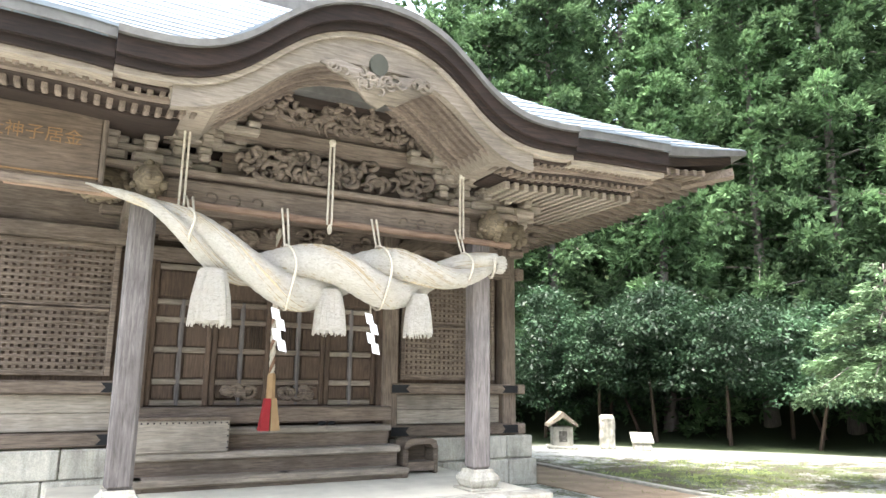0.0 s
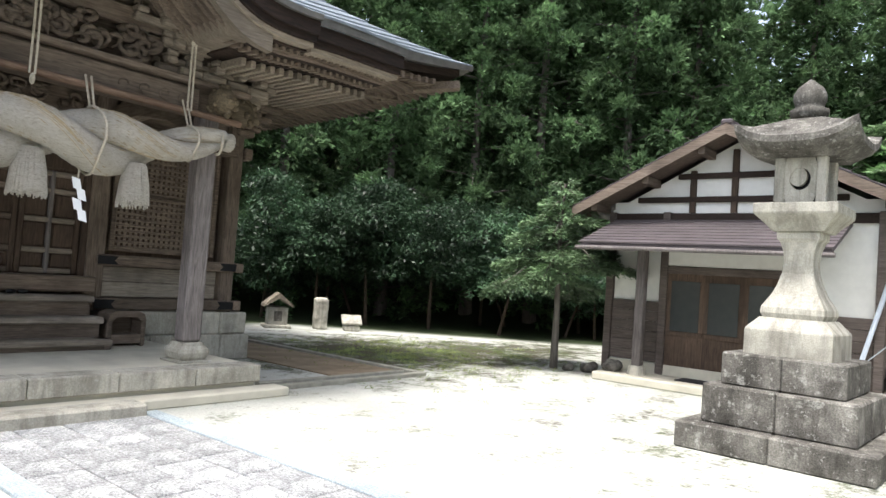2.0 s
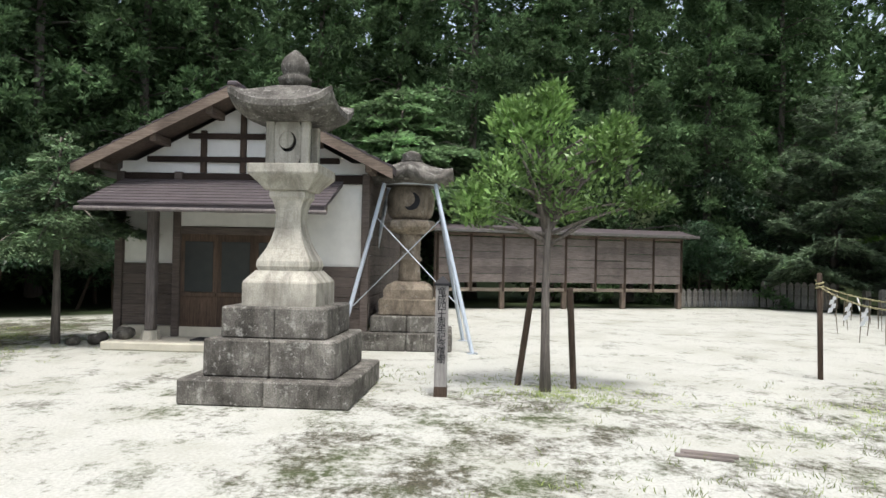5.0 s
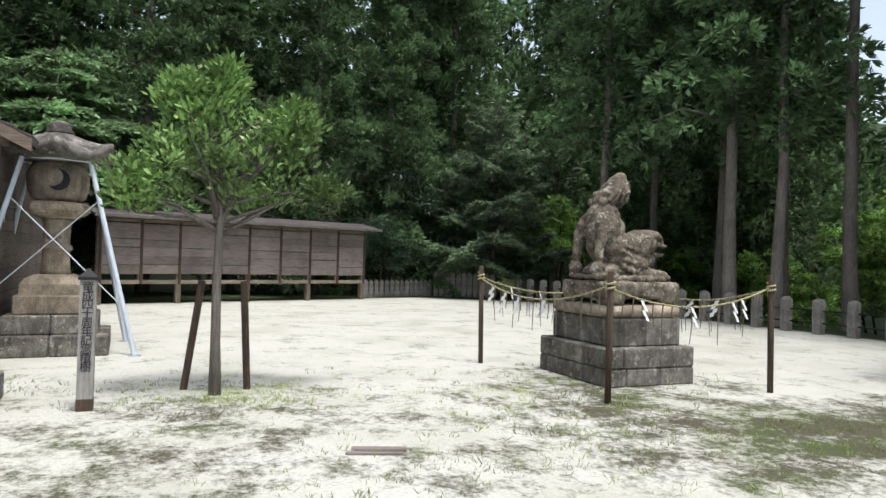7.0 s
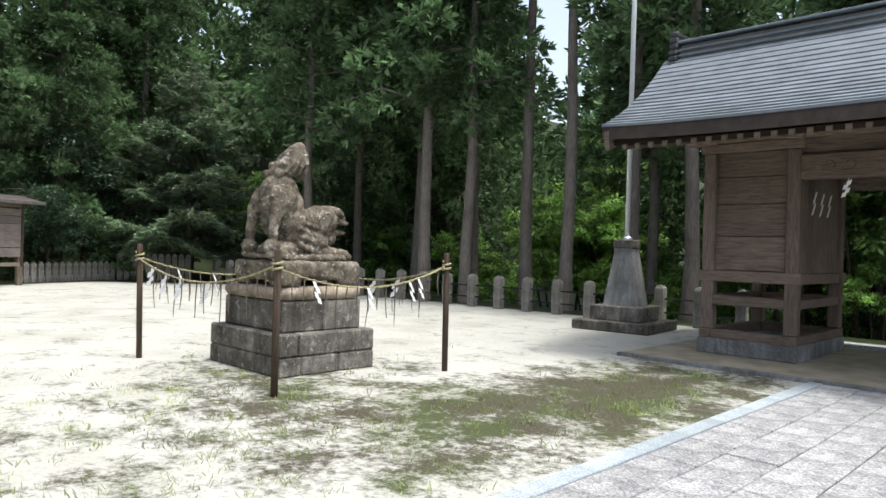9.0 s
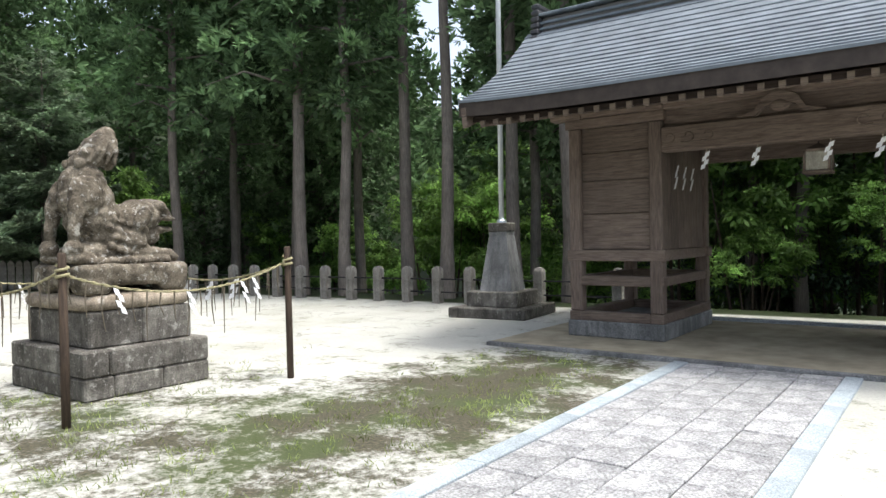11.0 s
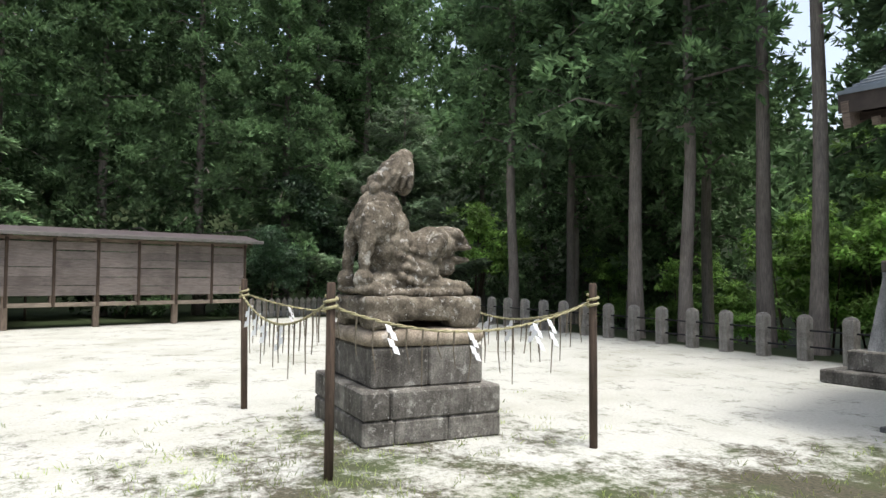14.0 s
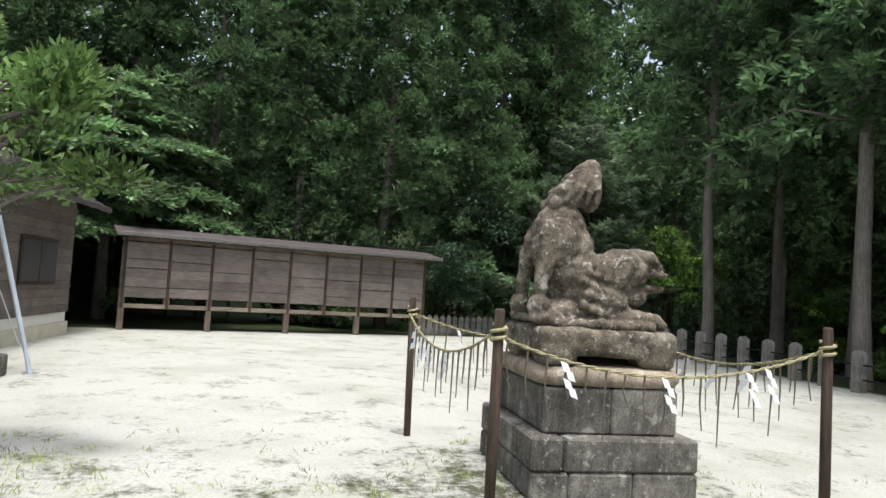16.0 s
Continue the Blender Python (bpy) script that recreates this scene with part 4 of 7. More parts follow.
def build_hall_things():
    for x in (2.6, 3.62):
        st = thing("paper_streamer", "white zigzag folded paper streamer hanging from the rope", "paper streamer", (x, 7.42, 2.46), group="paper streamers")
        part("paper", paper_streamer(0.42, 0.085), PAPER, st).location = (0, 0, -0.1)
        part("cord", Shape().tube([(0, 0, 0.05), (0, 0, -0.11)], 0.008, 6), ROPE, st)
    b = thing("bell_rope", "twisted brown and white bell rope with red and tan cloth end", "bell rope", (3.12, 9.5, 1.0))
    b.scale = (0.78, 0.78, 1.0)
    for k in range(3):
        pts = [(0.028 * math.cos(i * 0.7 + k * 2.1), 0.028 * math.sin(i * 0.7 + k * 2.1), 0.7 + i * 0.035) for i in range(56)]
        part("rope_strand", Shape().tube(pts, 0.026, 6), (ROPE, plain("brown_cord", (0.2, 0.12, 0.08), 0.9), ROPE)[k], b, "", True)
    part("wooden_sleeve", Shape().lathe([(0.07, 0.38), (0.075, 0.4), (0.07, 0.68), (0.055, 0.72)], 6), TAN, b)
    part("red_tail", Shape().loft([[(-0.09, -0.07, 0.4), (0.0, -0.07, 0.4), (0.0, 0.07, 0.4), (-0.09, 0.07, 0.4)], [(-0.17, -0.1, 0.0), (-0.02, -0.1, 0.0), (-0.02, 0.1, 0.0), (-0.17, 0.1, 0.0)]]), RED, b, "red cloth tail")
    part("tan_tail", Shape().loft([[(0.005, -0.07, 0.4), (0.09, -0.07, 0.4), (0.09, 0.07, 0.4), (0.005, 0.07, 0.4)], [(0.0, -0.1, 0.0), (0.16, -0.1, 0.0), (0.16, 0.1, 0.0), (0.0, 0.1, 0.0)]]), TAN, b, "tan cloth tail")
    # offertory chest
    o = thing("offertory_chest", "long weathered wooden offertory chest with studded edge", "chest", (2.07, 9.62, 0.762))
    part("body", Shape().box(-0.56, 0.56, -0.16, 0.16, 0, 0.38, 0.012), BOARD, o)
    part("lid_frame", Shape().box(-0.575, 0.575, -0.175, 0.175, 0.38, 0.42, 0.01), WOODX, o)
    for k in range(16):
        part("stud", Shape().ball((-0.53 + k * 0.07, -0.166, 0.35), 0.011, 6), IRON, o)
    for k in range(5):
        part("stud", Shape().ball((0.54, -0.166, 0.05 + k * 0.07), 0.011, 6), IRON, o)
    # small arched box
    a = thing("arched_box", "small grey stone box with an arched opening", "box", (5.3, 9.68, 0.362))
    s = Shape()
    s.box(-0.27, -0.2, -0.18, 0.18, 0, 0.34, 0.015)
    s.box(0.2, 0.27, -0.18, 0.18, 0, 0.34, 0.015)
    out = [(-0.27, 0.34), (-0.24, 0.44), (-0.16, 0.48), (0.16, 0.48), (0.24, 0.44), (0.27, 0.34), (0.2, 0.34), (0.14, 0.4), (-0.14, 0.4), (-0.2, 0.34)]
    s.prism(out, -0.18, 0.18)
    part("shell", s, WOODX, a)
    part("back", Shape().box(-0.2, 0.2, 0.12, 0.16, 0.0, 0.4), WOODX, a)
    part("bottom", Shape().box(-0.2, 0.2, -0.18, 0.12, 0.04, 0.16), WOODX, a)
    for k, x in enumerate((3.98, 4.12)):
        sh = Shape()
        sh.ball((0, 0, 0.03), (0.07, 0.035, 0.028), 8)
        lone("small_black_cup", sh, INK, "small black lacquer cup on the wooden stair", "cup", (x, 9.95, 1.021), smooth=True)
    # name board
    p = thing("name_board", "dark wooden name board with worn gold characters", "sign", (0.06, 7.62, 3.46))
    part("board", Shape().box(-0.85, 0.8, -0.03, 0.03, 0, 0.75, 0.012), NAMEWOOD, p)
    part("frame_top", Shape().box(-0.9, 0.85, -0.06, 0.04, 0.75, 0.83, 0.015), WOODX, p)
    part("frame_bottom", Shape().box(-0.9, 0.85, -0.06, 0.04, -0.08, 0.0, 0.015), WOODX, p)
    part("frame_side", Shape().box(0.8, 0.85, -0.055, 0.04, 0.0, 0.75, 0.015), WOODZ, p)
    part("gold_edge", Shape().box(-0.85, 0.8, -0.045, -0.031, 0.03, 0.045), GOLD, p)
    text_on("\u793e\u795e\u5b50\u5c45\u91d1", p, (0.24, -0.036, 0.4), 0.16, GOLD, (90, 0, 0))
    for x in (-0.3, 0.5):
        part("hanger", Shape().box(x - 0.03, x + 0.03, 0.035, 0.09, 0.2, 1.2), WOODZ, p)
    part("hanger_bar", Shape().box(-0.6, 0.75, 0.09, 0.16, 0.35, 0.43), WOODX, p)


def text_on(words, parent, at, size, mat, turn, column=False):
    cu = bpy.data.curves.new("lettering", "FONT")
    cu.body = "\n".join(words) if column else words
    cu.size, cu.extrude, cu.align_x, cu.align_y = size, 0.002, "CENTER", "CENTER"
    if column:
        cu.space_line = 0.8
    tmp = bpy.data.objects.new("lettering", cu)
    scene.collection.objects.link(tmp)
    me = bpy.data.meshes.new_from_object(tmp.evaluated_get(bpy.context.evaluated_depsgraph_get()))
    bpy.data.objects.remove(tmp)
    me.materials.clear()
    me.materials.append(mat)
    ob = new("lettering", me)
    ob.parent = parent
    ob.matrix_local = pose(*at, *turn)
    return ob


build_great_rope()
build_rod()
build_hall_things()


# ---- drain kerbs beside the hall ----
DRAIN = plain("mossy_kerb_concrete", (0.27, 0.265, 0.22), 0.95, 0.0, 0.25)


def build_drains():
    d = thing("drain_kerb", "low concrete drain kerb beside the hall", "kerb", (0, 0, 0), kind="structure")
    part("kerb", Shape().box(6.3, 9.3, 7.45, 7.57, -0.05, 0.06, 0.01), DRAIN, d)
    part("kerb", Shape().box(6.3, 9.15, 7.8, 7.9, -0.05, 0.05, 0.01), DRAIN, d)
    part("kerb", Shape().box(9.2, 9.32, 7.575, 17.0, -0.05, 0.06, 0.01), DRAIN, d)
    part("apron", Shape().box(7.8, 9.19, 7.905, 16.9, -0.05, 0.016), plain("bare_brown_earth", (0.24, 0.185, 0.125), 0.95, 0.0, 0.3, 2.0), d)
    part("drain_bed", Shape().box(6.3, 9.19, 7.575, 7.795, -0.05, 0.012), GREYSTONE, d)


build_drains()

# ---- gate ----
GX, GY = 3.44, -13.65
gate = thing("shrine_gate", "brown wooden shrine gate with grey copper sheet roof", "gate", (GX, GY, 0), kind="structure")


def build_gate():
    slab = thing("gate_slab", "mossy concrete slab under the gate", "slab", (GX, GY, 0), kind="structure")
    part("slab", Shape().box(-3.74, 3.74, -1.45, 2.52, -0.1, 0.05, 0.012), plain("mossy_concrete", (0.33, 0.29, 0.21), 0.95, vary=0.3, scale=2.5), slab)
    part("slab_edge", Shape().box(-3.74, 3.74, 2.525, 2.63, -0.1, 0.055, 0.01), GREYSTONE, slab)
    part("rear_kerb", Shape().box(-3.74, 3.74, -1.62, -1.46, -0.1, 0.1, 0.012), KERB, slab)
    for s in (-1, 1):
        a, b2 = (1.54, 3.0) if s > 0 else (-3.0, -1.54)
        y0, y1 = -0.95, 1.39
        part("concrete_base", Shape().box(a - 0.02, b2 + 0.02, y0 - 0.02, y1 + 0.02, 0.05, 0.29, 0.015), GREYSTONE, gate)
        for x in (a, b2 - 0.19):
            part("ground_sill", Shape().box(x, x + 0.19, y0, y1, 0.29, 0.43, 0.012), GATEX, gate)
        for y in (y0, y1 - 0.19):
            part("ground_sill", Shape().box(a + 0.19, b2 - 0.19, y, y + 0.19, 0.29, 0.43, 0.012), GATEX, gate)
        for x in (a + 0.01, b2 - 0.2):
            for y in (y0 + 0.01, y1 - 0.2):
                part("gate_post", Shape().box(x, x + 0.19, y, y + 0.19, 0.43, 3.2, 0.02), GATEZ, gate)
        # mid rails under and over the box
        for z0, z1, pr in ((0.82, 0.97, 0.02), (1.19, 1.36, 0.05), (3.2, 3.34, 0.06)):
            for y in (y0 + 0.03, y1 - 0.2):
                part("rail", Shape().box(a - pr + 0.02, b2 + pr - 0.02, y - pr * 0.5, y + 0.17 + pr * 0.5, z0, z1, 0.012), GATEX, gate)
            for x in (a + 0.02, b2 - 0.19):
                part("rail", Shape().box(x, x + 0.17, y0 + 0.21, y1 - 0.21, z0 + 0.005, z1 - 0.005, 0.012), GATEX, gate)
        part("panel_floor", Shape().box(a + 0.05, b2 - 0.05, y0 + 0.05, y1 - 0.05, 1.2, 1.25), GATEX, gate)
        # front boards, wide planks
        zs = [1.36, 1.9, 2.4, 2.82, 3.2]
        for z0, z1 in zip(zs, zs[1:]):
            for y in (y1 - 0.15, y0 + 0.06):
                part("wall_plank", Shape().box(a + 0.19, b2 - 0.19, y, y + 0.06, z0 + 0.004, z1 - 0.004, 0.012), GATEX, gate)
        for x in (a + 0.06, b2 - 0.12):
            for k in range(6):
                yy = y0 + 0.22 + k * 0.316
                part("wall_plank", Shape().box(x, x + 0.05, yy + 0.003, yy + 0.313, 1.36, 3.2, 0.008), GATEZ, gate)
    # lintel over the way, curved brackets, frog-leg strut
    for y in (1.19, -0.9):
        part("lintel", Shape().box(-1.56, 1.56, y - 0.02, y + 0.18, 2.74, 3.1, 0.02), GATEX, gate)
    part("head_beam", Shape().box(-3.3, 3.3, 1.16, 1.38, 3.35, 3.5, 0.015), GATEX, gate)
    part("head_beam", Shape().box(-3.4, 3.4, -0.94, -0.72, 3.35, 3.5, 0.015), GATEX, gate)
    part("tie_board", Shape().box(-1.54, 1.54, 1.24, 1.28, 3.1, 3.35), GATEX, gate)
    frog = [(-0.52, 3.1), (-0.3, 3.16), (-0.2, 3.32), (0, 3.4), (0.2, 3.32), (0.3, 3.16), (0.52, 3.1), (0.28, 3.1), (0.18, 3.2), (0, 3.24), (-0.18, 3.2), (-0.28, 3.1)]
    part("frog_strut", Shape().prism(frog, 1.38, 1.46), GATEX, gate)
    part("frog_boss", Shape().ball((0, 1.42, 3.21), (0.13, 0.07, 0.08), 10), GATEX, gate, "", True)
    for s in (-1, 1):
        for k in range(3):
            pts = [(s * (1.45 - 0.26 * k + (0.02 + 0.012 * i) * math.cos(i * 0.6)), 1.38, 2.94 + (0.02 + 0.009 * i) * math.sin(i * 0.6)) for i in range(10)]
            part("carved_curl", Shape().tube(pts, 0.012, 5), GATEX, gate, "", True)
        for x in (1.64, 2.9):
            b = Shape()
            b.box(s * x - 0.13, s * x + 0.13, 1.16, 1.42, 3.34, 3.42, 0.02)
            b.box(s * x - 0.3, s * x + 0.3, 1.34, 1.44, 3.42, 3.5, 0.02)
            for d in (-0.24, 0, 0.24):
                b.box(s * x + d - 0.06, s * x + d + 0.06, 1.32, 1.46, 3.5, 3.57, 0.015)
            part("bracket", b, GATEX, gate)


def gate_profile(f):
    """Outward distance and height of the roof: f 0 at the eave, 1 at the ridge."""
    return 2.9 - 2.77 * f, 3.42 + 1.08 * f + 0.62 * f ** 2.0


def build_gate_roof():
    roof = part("gate_roof", Shape().box(-3.95, 3.95, -0.17, 0.17, 5.03, 5.35, 0.03), ROOFEDGE, gate, "grey copper sheet roof in level courses")
    roof.location = (0, 0.22, 0)
    for z, w in ((5.15, 0.2), (5.25, 0.2), (5.39, 0.23)):
        part("ridge_band", Shape().box(-3.98, 3.98, -w, w, z - 0.02, z + 0.025, 0.01), COPPER, roof)
    n = 17
    for side in (1, -1):
        for k in range(n):
            f0, f1 = k / n, (k + 1) / n + 0.008
            d0, z0 = gate_profile(f0)
            d1, z1 = gate_profile(min(1, f1))
            s = Shape()
            rings = []
            for i in range(41):
                t = i / 40 * 2 - 1
                lift0 = 0.06 * abs(t) ** 4 * (1 - f0)
                lift1 = 0.06 * abs(t) ** 4 * (1 - f1)
                w0, w1 = 3.82 + 0.42 * f0, 3.82 + 0.42 * f1
                rings.append([(t * w0, side * d0, z0 + lift0 - 0.01), (t * w0, side * d0, z0 + lift0 + 0.03),
                              (t * w1, side * d1, z1 + lift1 + 0.004), (t * w1, side * d1, z1 + lift1 - 0.03)])
            part("roof_course", s.loft(rings), COPPER, roof)
        # thick eave edge in two steps and the boards below
        for d, za, zb in ((0.0, -0.2, 0.0), (-0.14, -0.28, -0.2)):
            s = Shape()
            rings = []
            for i in range(41):
                t = i / 40 * 2 - 1
                lift = 0.06 * abs(t) ** 4
                w = 3.82 + d
                rings.append([(t * w, side * (2.88 + d), 3.42 + lift + za), (t * w, side * (2.88 + d), 3.42 + lift + zb), (t * w, side * 2.2, 3.42 + lift + zb + 0.3), (t * w, side * 2.2, 3.42 + lift + za + 0.3)])
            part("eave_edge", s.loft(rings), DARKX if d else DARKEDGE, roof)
        raf = None
        for k in range(34):
            x = -3.5 + k * 0.2121
            mm = pose(x, side * 0.8, 3.55, -11 * side, 0, 0)
            tip = Shape().box(-0.036, 0.036, min(side * 2.0, side * 2.02), max(side * 2.0, side * 2.02), -0.045, 0.038, 0.006)
            if raf is None:
                cap = part("rafter_tip", tip, WOODX, roof)
                cap.matrix_local = mm
            else:
                again(cap, mm, roof)
            if raf is None:
                raf = part("rafter", Shape().box(-0.033, 0.033, 0 if side > 0 else -2.0, 2.0 if side > 0 else 0, -0.05, 0.04, 0.008), GATEX, roof)
                raf.matrix_local = mm
            else:
                again(raf, mm, roof)
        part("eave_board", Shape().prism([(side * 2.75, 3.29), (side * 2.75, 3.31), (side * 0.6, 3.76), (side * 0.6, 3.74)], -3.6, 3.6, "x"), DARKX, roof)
    for s in (-1, 1):
        # gable wall and bargeboard, curved with the roof
        pts = [gate_profile(i / 20) for i in range(21)]
        for sd in (-1, 1):
            o = [(sd * d, z - 0.03) for d, z in pts] + [(sd * max(0, d - 0.05), z - 0.3) for d, z in pts[::-1]]
            part("bargeboard", Shape().prism(o, s * 3.74 - 0.04, s * 3.74 + 0.04, "x"), GATEX, roof)
        part("gable_wall", Shape().prism([(2.2, 3.6), (0, 4.78), (-2.2, 3.6)], s * 3.05 - 0.03, s * 3.05 + 0.03, "x"), GATEX, roof)
        e = Shape()
        for k in range(6):
            e.box(s * 4.03 - 0.07, s * 4.03 + 0.09, -0.3 + 0.012 * k, 0.3 - 0.012 * k, 4.95 + k * 0.11, 5.035 + k * 0.11, 0.02)
        e.box(s * 4.03 - 0.04, s * 4.03 + 0.06, -0.22, 0.22, 4.93, 5.6, 0.02)
        e.ball((s * 4.05, 0, 4.89), (0.1, 0.24, 0.13), 10)
        for q in (-1, 1):
            e.ball((s * 4.05, q * 0.24, 4.95), (0.08, 0.1, 0.1), 8)
        part("ridge_end", e, SLATE, roof, "layered dark ridge-end ornament")
        for y in (1.26, -0.85):
            part("purlin", Shape().box(s * 3.3 - 0.45, s * 3.3 + 0.45, y - 0.07, y + 0.07, 3.5, 3.66, 0.02), GATEX, roof)


build_gate()
build_gate_roof()


def build_gate_things():
    for x, y, z in ((0.95, 1.29, 2.74), (0.3, 1.29, 2.74), (-0.55, 1.29, 2.74), (-1.1, 1.29, 2.74)):
        st = thing("paper_streamer", "white paper streamer hanging under the gate beam", "paper streamer", (GX + x, GY + y, z), group="gate paper streamers")
        part("paper", paper_streamer(0.22, 0.06), PAPER, st).location = (0, 0, -0.03)
        part("cord", Shape().tube([(0, 0, 0.0), (0, 0, -0.04)], 0.006, 5), ROPE, st)
    for k, y in enumerate((0.62, 0.25, -0.12)):
        st = thing("paper_streamer", "white paper streamer hanging on the gate's inner wall", "paper streamer", (GX + 1.5, GY + y + 0.2, 2.6), 90, group="gate wall streamers")
        part("paper", paper_streamer(0.34, 0.085), PAPER, st)
    lan = thing("hanging_box_lantern", "square wooden box lantern with pale panes under the gate", "lantern", (GX - 0.35, GY + 0.85, 2.3))
    part("roof", Shape().lathe([(0.02, 0.44), (0.2, 0.36), (0.2, 0.33)], 4), GATEX, lan)
    part("body", Shape().box(-0.14, 0.14, -0.14, 0.14, 0.08, 0.33, 0.01), PALESTONE, lan, "pale paper panes")
    for sx in (-1, 1):
        for sy in (-1, 1):
            part("corner_post", Shape().box(sx * 0.145 - 0.015, sx * 0.145 + 0.015, sy * 0.145 - 0.015, sy * 0.145 + 0.015, 0.06, 0.34), GATEZ, lan)
    part("base", Shape().box(-0.17, 0.17, -0.17, 0.17, 0.04, 0.08, 0.01), GATEX, lan)
    part("hanger", Shape().tube([(0, 0, 0.43), (0, 0, 0.46)], 0.01, 6), IRON, lan)


build_gate_things()


def carve(ob, voxel, grain, depth):
    """Fuses the masses of a carved stone and roughens it."""
    m = ob.modifiers.new("fuse", "REMESH")
    m.mode, m.voxel_size, m.use_smooth_shade = "VOXEL", voxel, True
    m = ob.modifiers.new("soften", "SMOOTH")
    m.factor, m.iterations = 0.5, 2
    for k, q in ((1, 1), (0.3, 0.35)):
        tx = bpy.data.textures.new("chisel", "CLOUDS")
        tx.noise_scale, tx.noise_depth = grain * k, 2
        m = ob.modifiers.new("chisel", "DISPLACE")
        m.texture, m.strength, m.texture_coords = tx, depth * q, "LOCAL"


# ---- house beside the court ----
def build_house():
    hx, y0, y1, x1 = 13.2, 1.95, 6.55, 21.6
    h = thing("side_house", "small shrine office house with white plaster, board siding and brown roof", "house", (13.02, 3.86, 0), kind="structure")
    a, b2 = y0 - 4.2, y1 - 4.2
    L = x1 - hx
    porch = Shape().box(-1.0, 0.0, -1.5, b2 - 0.3, 0, 0.14, 0.02)
    part("porch_slab", porch, CONCRETE, h)
    part("footing", Shape().box(0.0, L, a, b2, 0, 0.32), CONCRETE, h)
    part("wall", Shape().box(0.06, L - 0.02, a + 0.06, b2 - 0.06, 0.32, 3.3), PLASTER, h, "white plaster wall")
    # gable wall plaster and timbers
    rz, ez, ey0, ey1 = 4.42, 3.05, -2.72, 2.85
    mid = 0.06
    part("gable_wall", Shape().prism([(a + 0.02, 3.1), (b2 - 0.02, 3.1), (b2 - 0.02, 3.14), (mid, rz - 0.1), (a + 0.02, 3.14)], 0.055, 0.15, "x"), PLASTER, h)
    for z0, z1, w0, w1 in ((2.92, 3.08, a, b2), (3.28, 3.38, mid - 1.75, mid + 1.75), (3.7, 3.8, mid - 0.95, mid + 1.0)):
        part("gable_beam", Shape().box(-0.02, 0.05, w0, w1, z0, z1, 0.012), DARKX, h)
    for y in (mid, mid + 0.72, mid - 0.75):
        part("gable_post", Shape().box(-0.015, 0.05, y - 0.05, y + 0.05, 3.09, 4.2 if y == mid else 3.85), DARKZ, h)
    # corner posts and door posts
    for y in (b2 - 0.07, 1.22, -0.94, a + 0.07):
        part("corner_post", Shape().box(-0.04, 0.1, y - 0.07, y + 0.07, 0.14, 3.1, 0.01), SIDING, h)
    part("porch_post", Shape().box(-0.62, -0.46, 1.33, 1.49, 0.3, 2.35, 0.015), PALEZ, h)
    part("post_stone", Shape().lathe([(0.17, 0.14), (0.14, 0.3)], 8, (-0.54, 1.41)), PALESTONE, h)
    # board siding: front left bay, front right bay, side wall
    for k in range(6):
        z = 0.34 + k * 0.185
        for w0, w1 in ((1.3, b2 - 0.145), (a + 0.145, -1.02)):
            part("siding_board", Shape().box(0.0, 0.055, w0, w1, z, z + 0.182, 0.008), SIDING, h)
    for k in range(14):
        z = 0.55 + k * 0.185
        part("siding_board", Shape().box(0.07, L - 0.1, a - 0.01, a + 0.05, z, z + 0.182, 0.008), wood("siding_side", (0.075, 0.062, 0.055), (0.2, 0.17, 0.15), "x") if k == 0 else bpy.data.materials["siding_side"], h)
    for k in range(14):
        z = 0.34 + k * 0.185
        part("siding_board", Shape().box(L - 0.06, L, a + 0.06, b2, z, z + 0.182, 0.008), SIDING, h)
    # side window
    win = part("side_window", Shape().box(5.2, 7.2, a - 0.05, a - 0.02, 1.2, 2.2, 0.01), DARKX, h, "wide sliding window in dark frame")
    for k in range(2):
        part("pane", Shape().box(5.27 + k * 0.97, 6.18 + k * 0.97, a - 0.06, a - 0.052, 1.27, 2.13), GLASS, win)
    # doors in the recess
    part("door_lintel", Shape().box(-0.03, 0.05, -0.87, 1.15, 1.98, 2.12, 0.012), SIDING, h)
    part("transom", Shape().box(-0.01, 0.05, -0.87, 1.15, 2.125, 2.7), PLASTER, h)
    for k in range(3):
        w0 = -0.86 + k * 0.67
        d = part("door", Shape().box(0.02, 0.06, w0, w0 + 0.67, 0.16, 1.98), REDZ, h, "brown sliding door with dark glass")
        part("pane", Shape().box(0.0, 0.018, w0 + 0.08, w0 + 0.59, 0.95, 1.85), GLASS, d)
        part("door_rail", Shape().box(-0.01, 0.019, w0 + 0.01, w0 + 0.66, 0.86, 0.94, 0.006), REDZ, d)
    part("door_mat", Shape().box(-0.6, -0.15, 0.1, 0.7, 0.142, 0.16), INK, h)
    # porch roof
    pr = part("porch_roof", Shape().prism([(-1.45, 2.34), (-1.45, 2.4), (0.05, 2.96), (0.05, 2.88)], -1.75, 2.2, "y", Matrix(((1, 0, 0, 0), (0, 1, 0, 0), (0, 0, 1, 0), (0, 0, 0, 1)))), BROWNROOF, h, "brown sheet-metal porch roof")
    for k in range(9):
        f = k / 9
        part("roof_course", Shape().prism([(-1.47 + 1.5 * f, 2.405 + 0.56 * f), (-1.47 + 1.5 * f, 2.43 + 0.56 * f), (-1.47 + 1.5 * (f + 0.115), 2.415 + 0.56 * (f + 0.115)), (-1.47 + 1.5 * (f + 0.115), 2.4 + 0.56 * (f + 0.115))], -1.77, 2.22), BROWNROOF, pr)
    part("gutter", Shape().tube([(-1.5, -1.8, 2.31), (-1.5, 2.25, 2.32)], 0.035, 8), PALEZ, h)
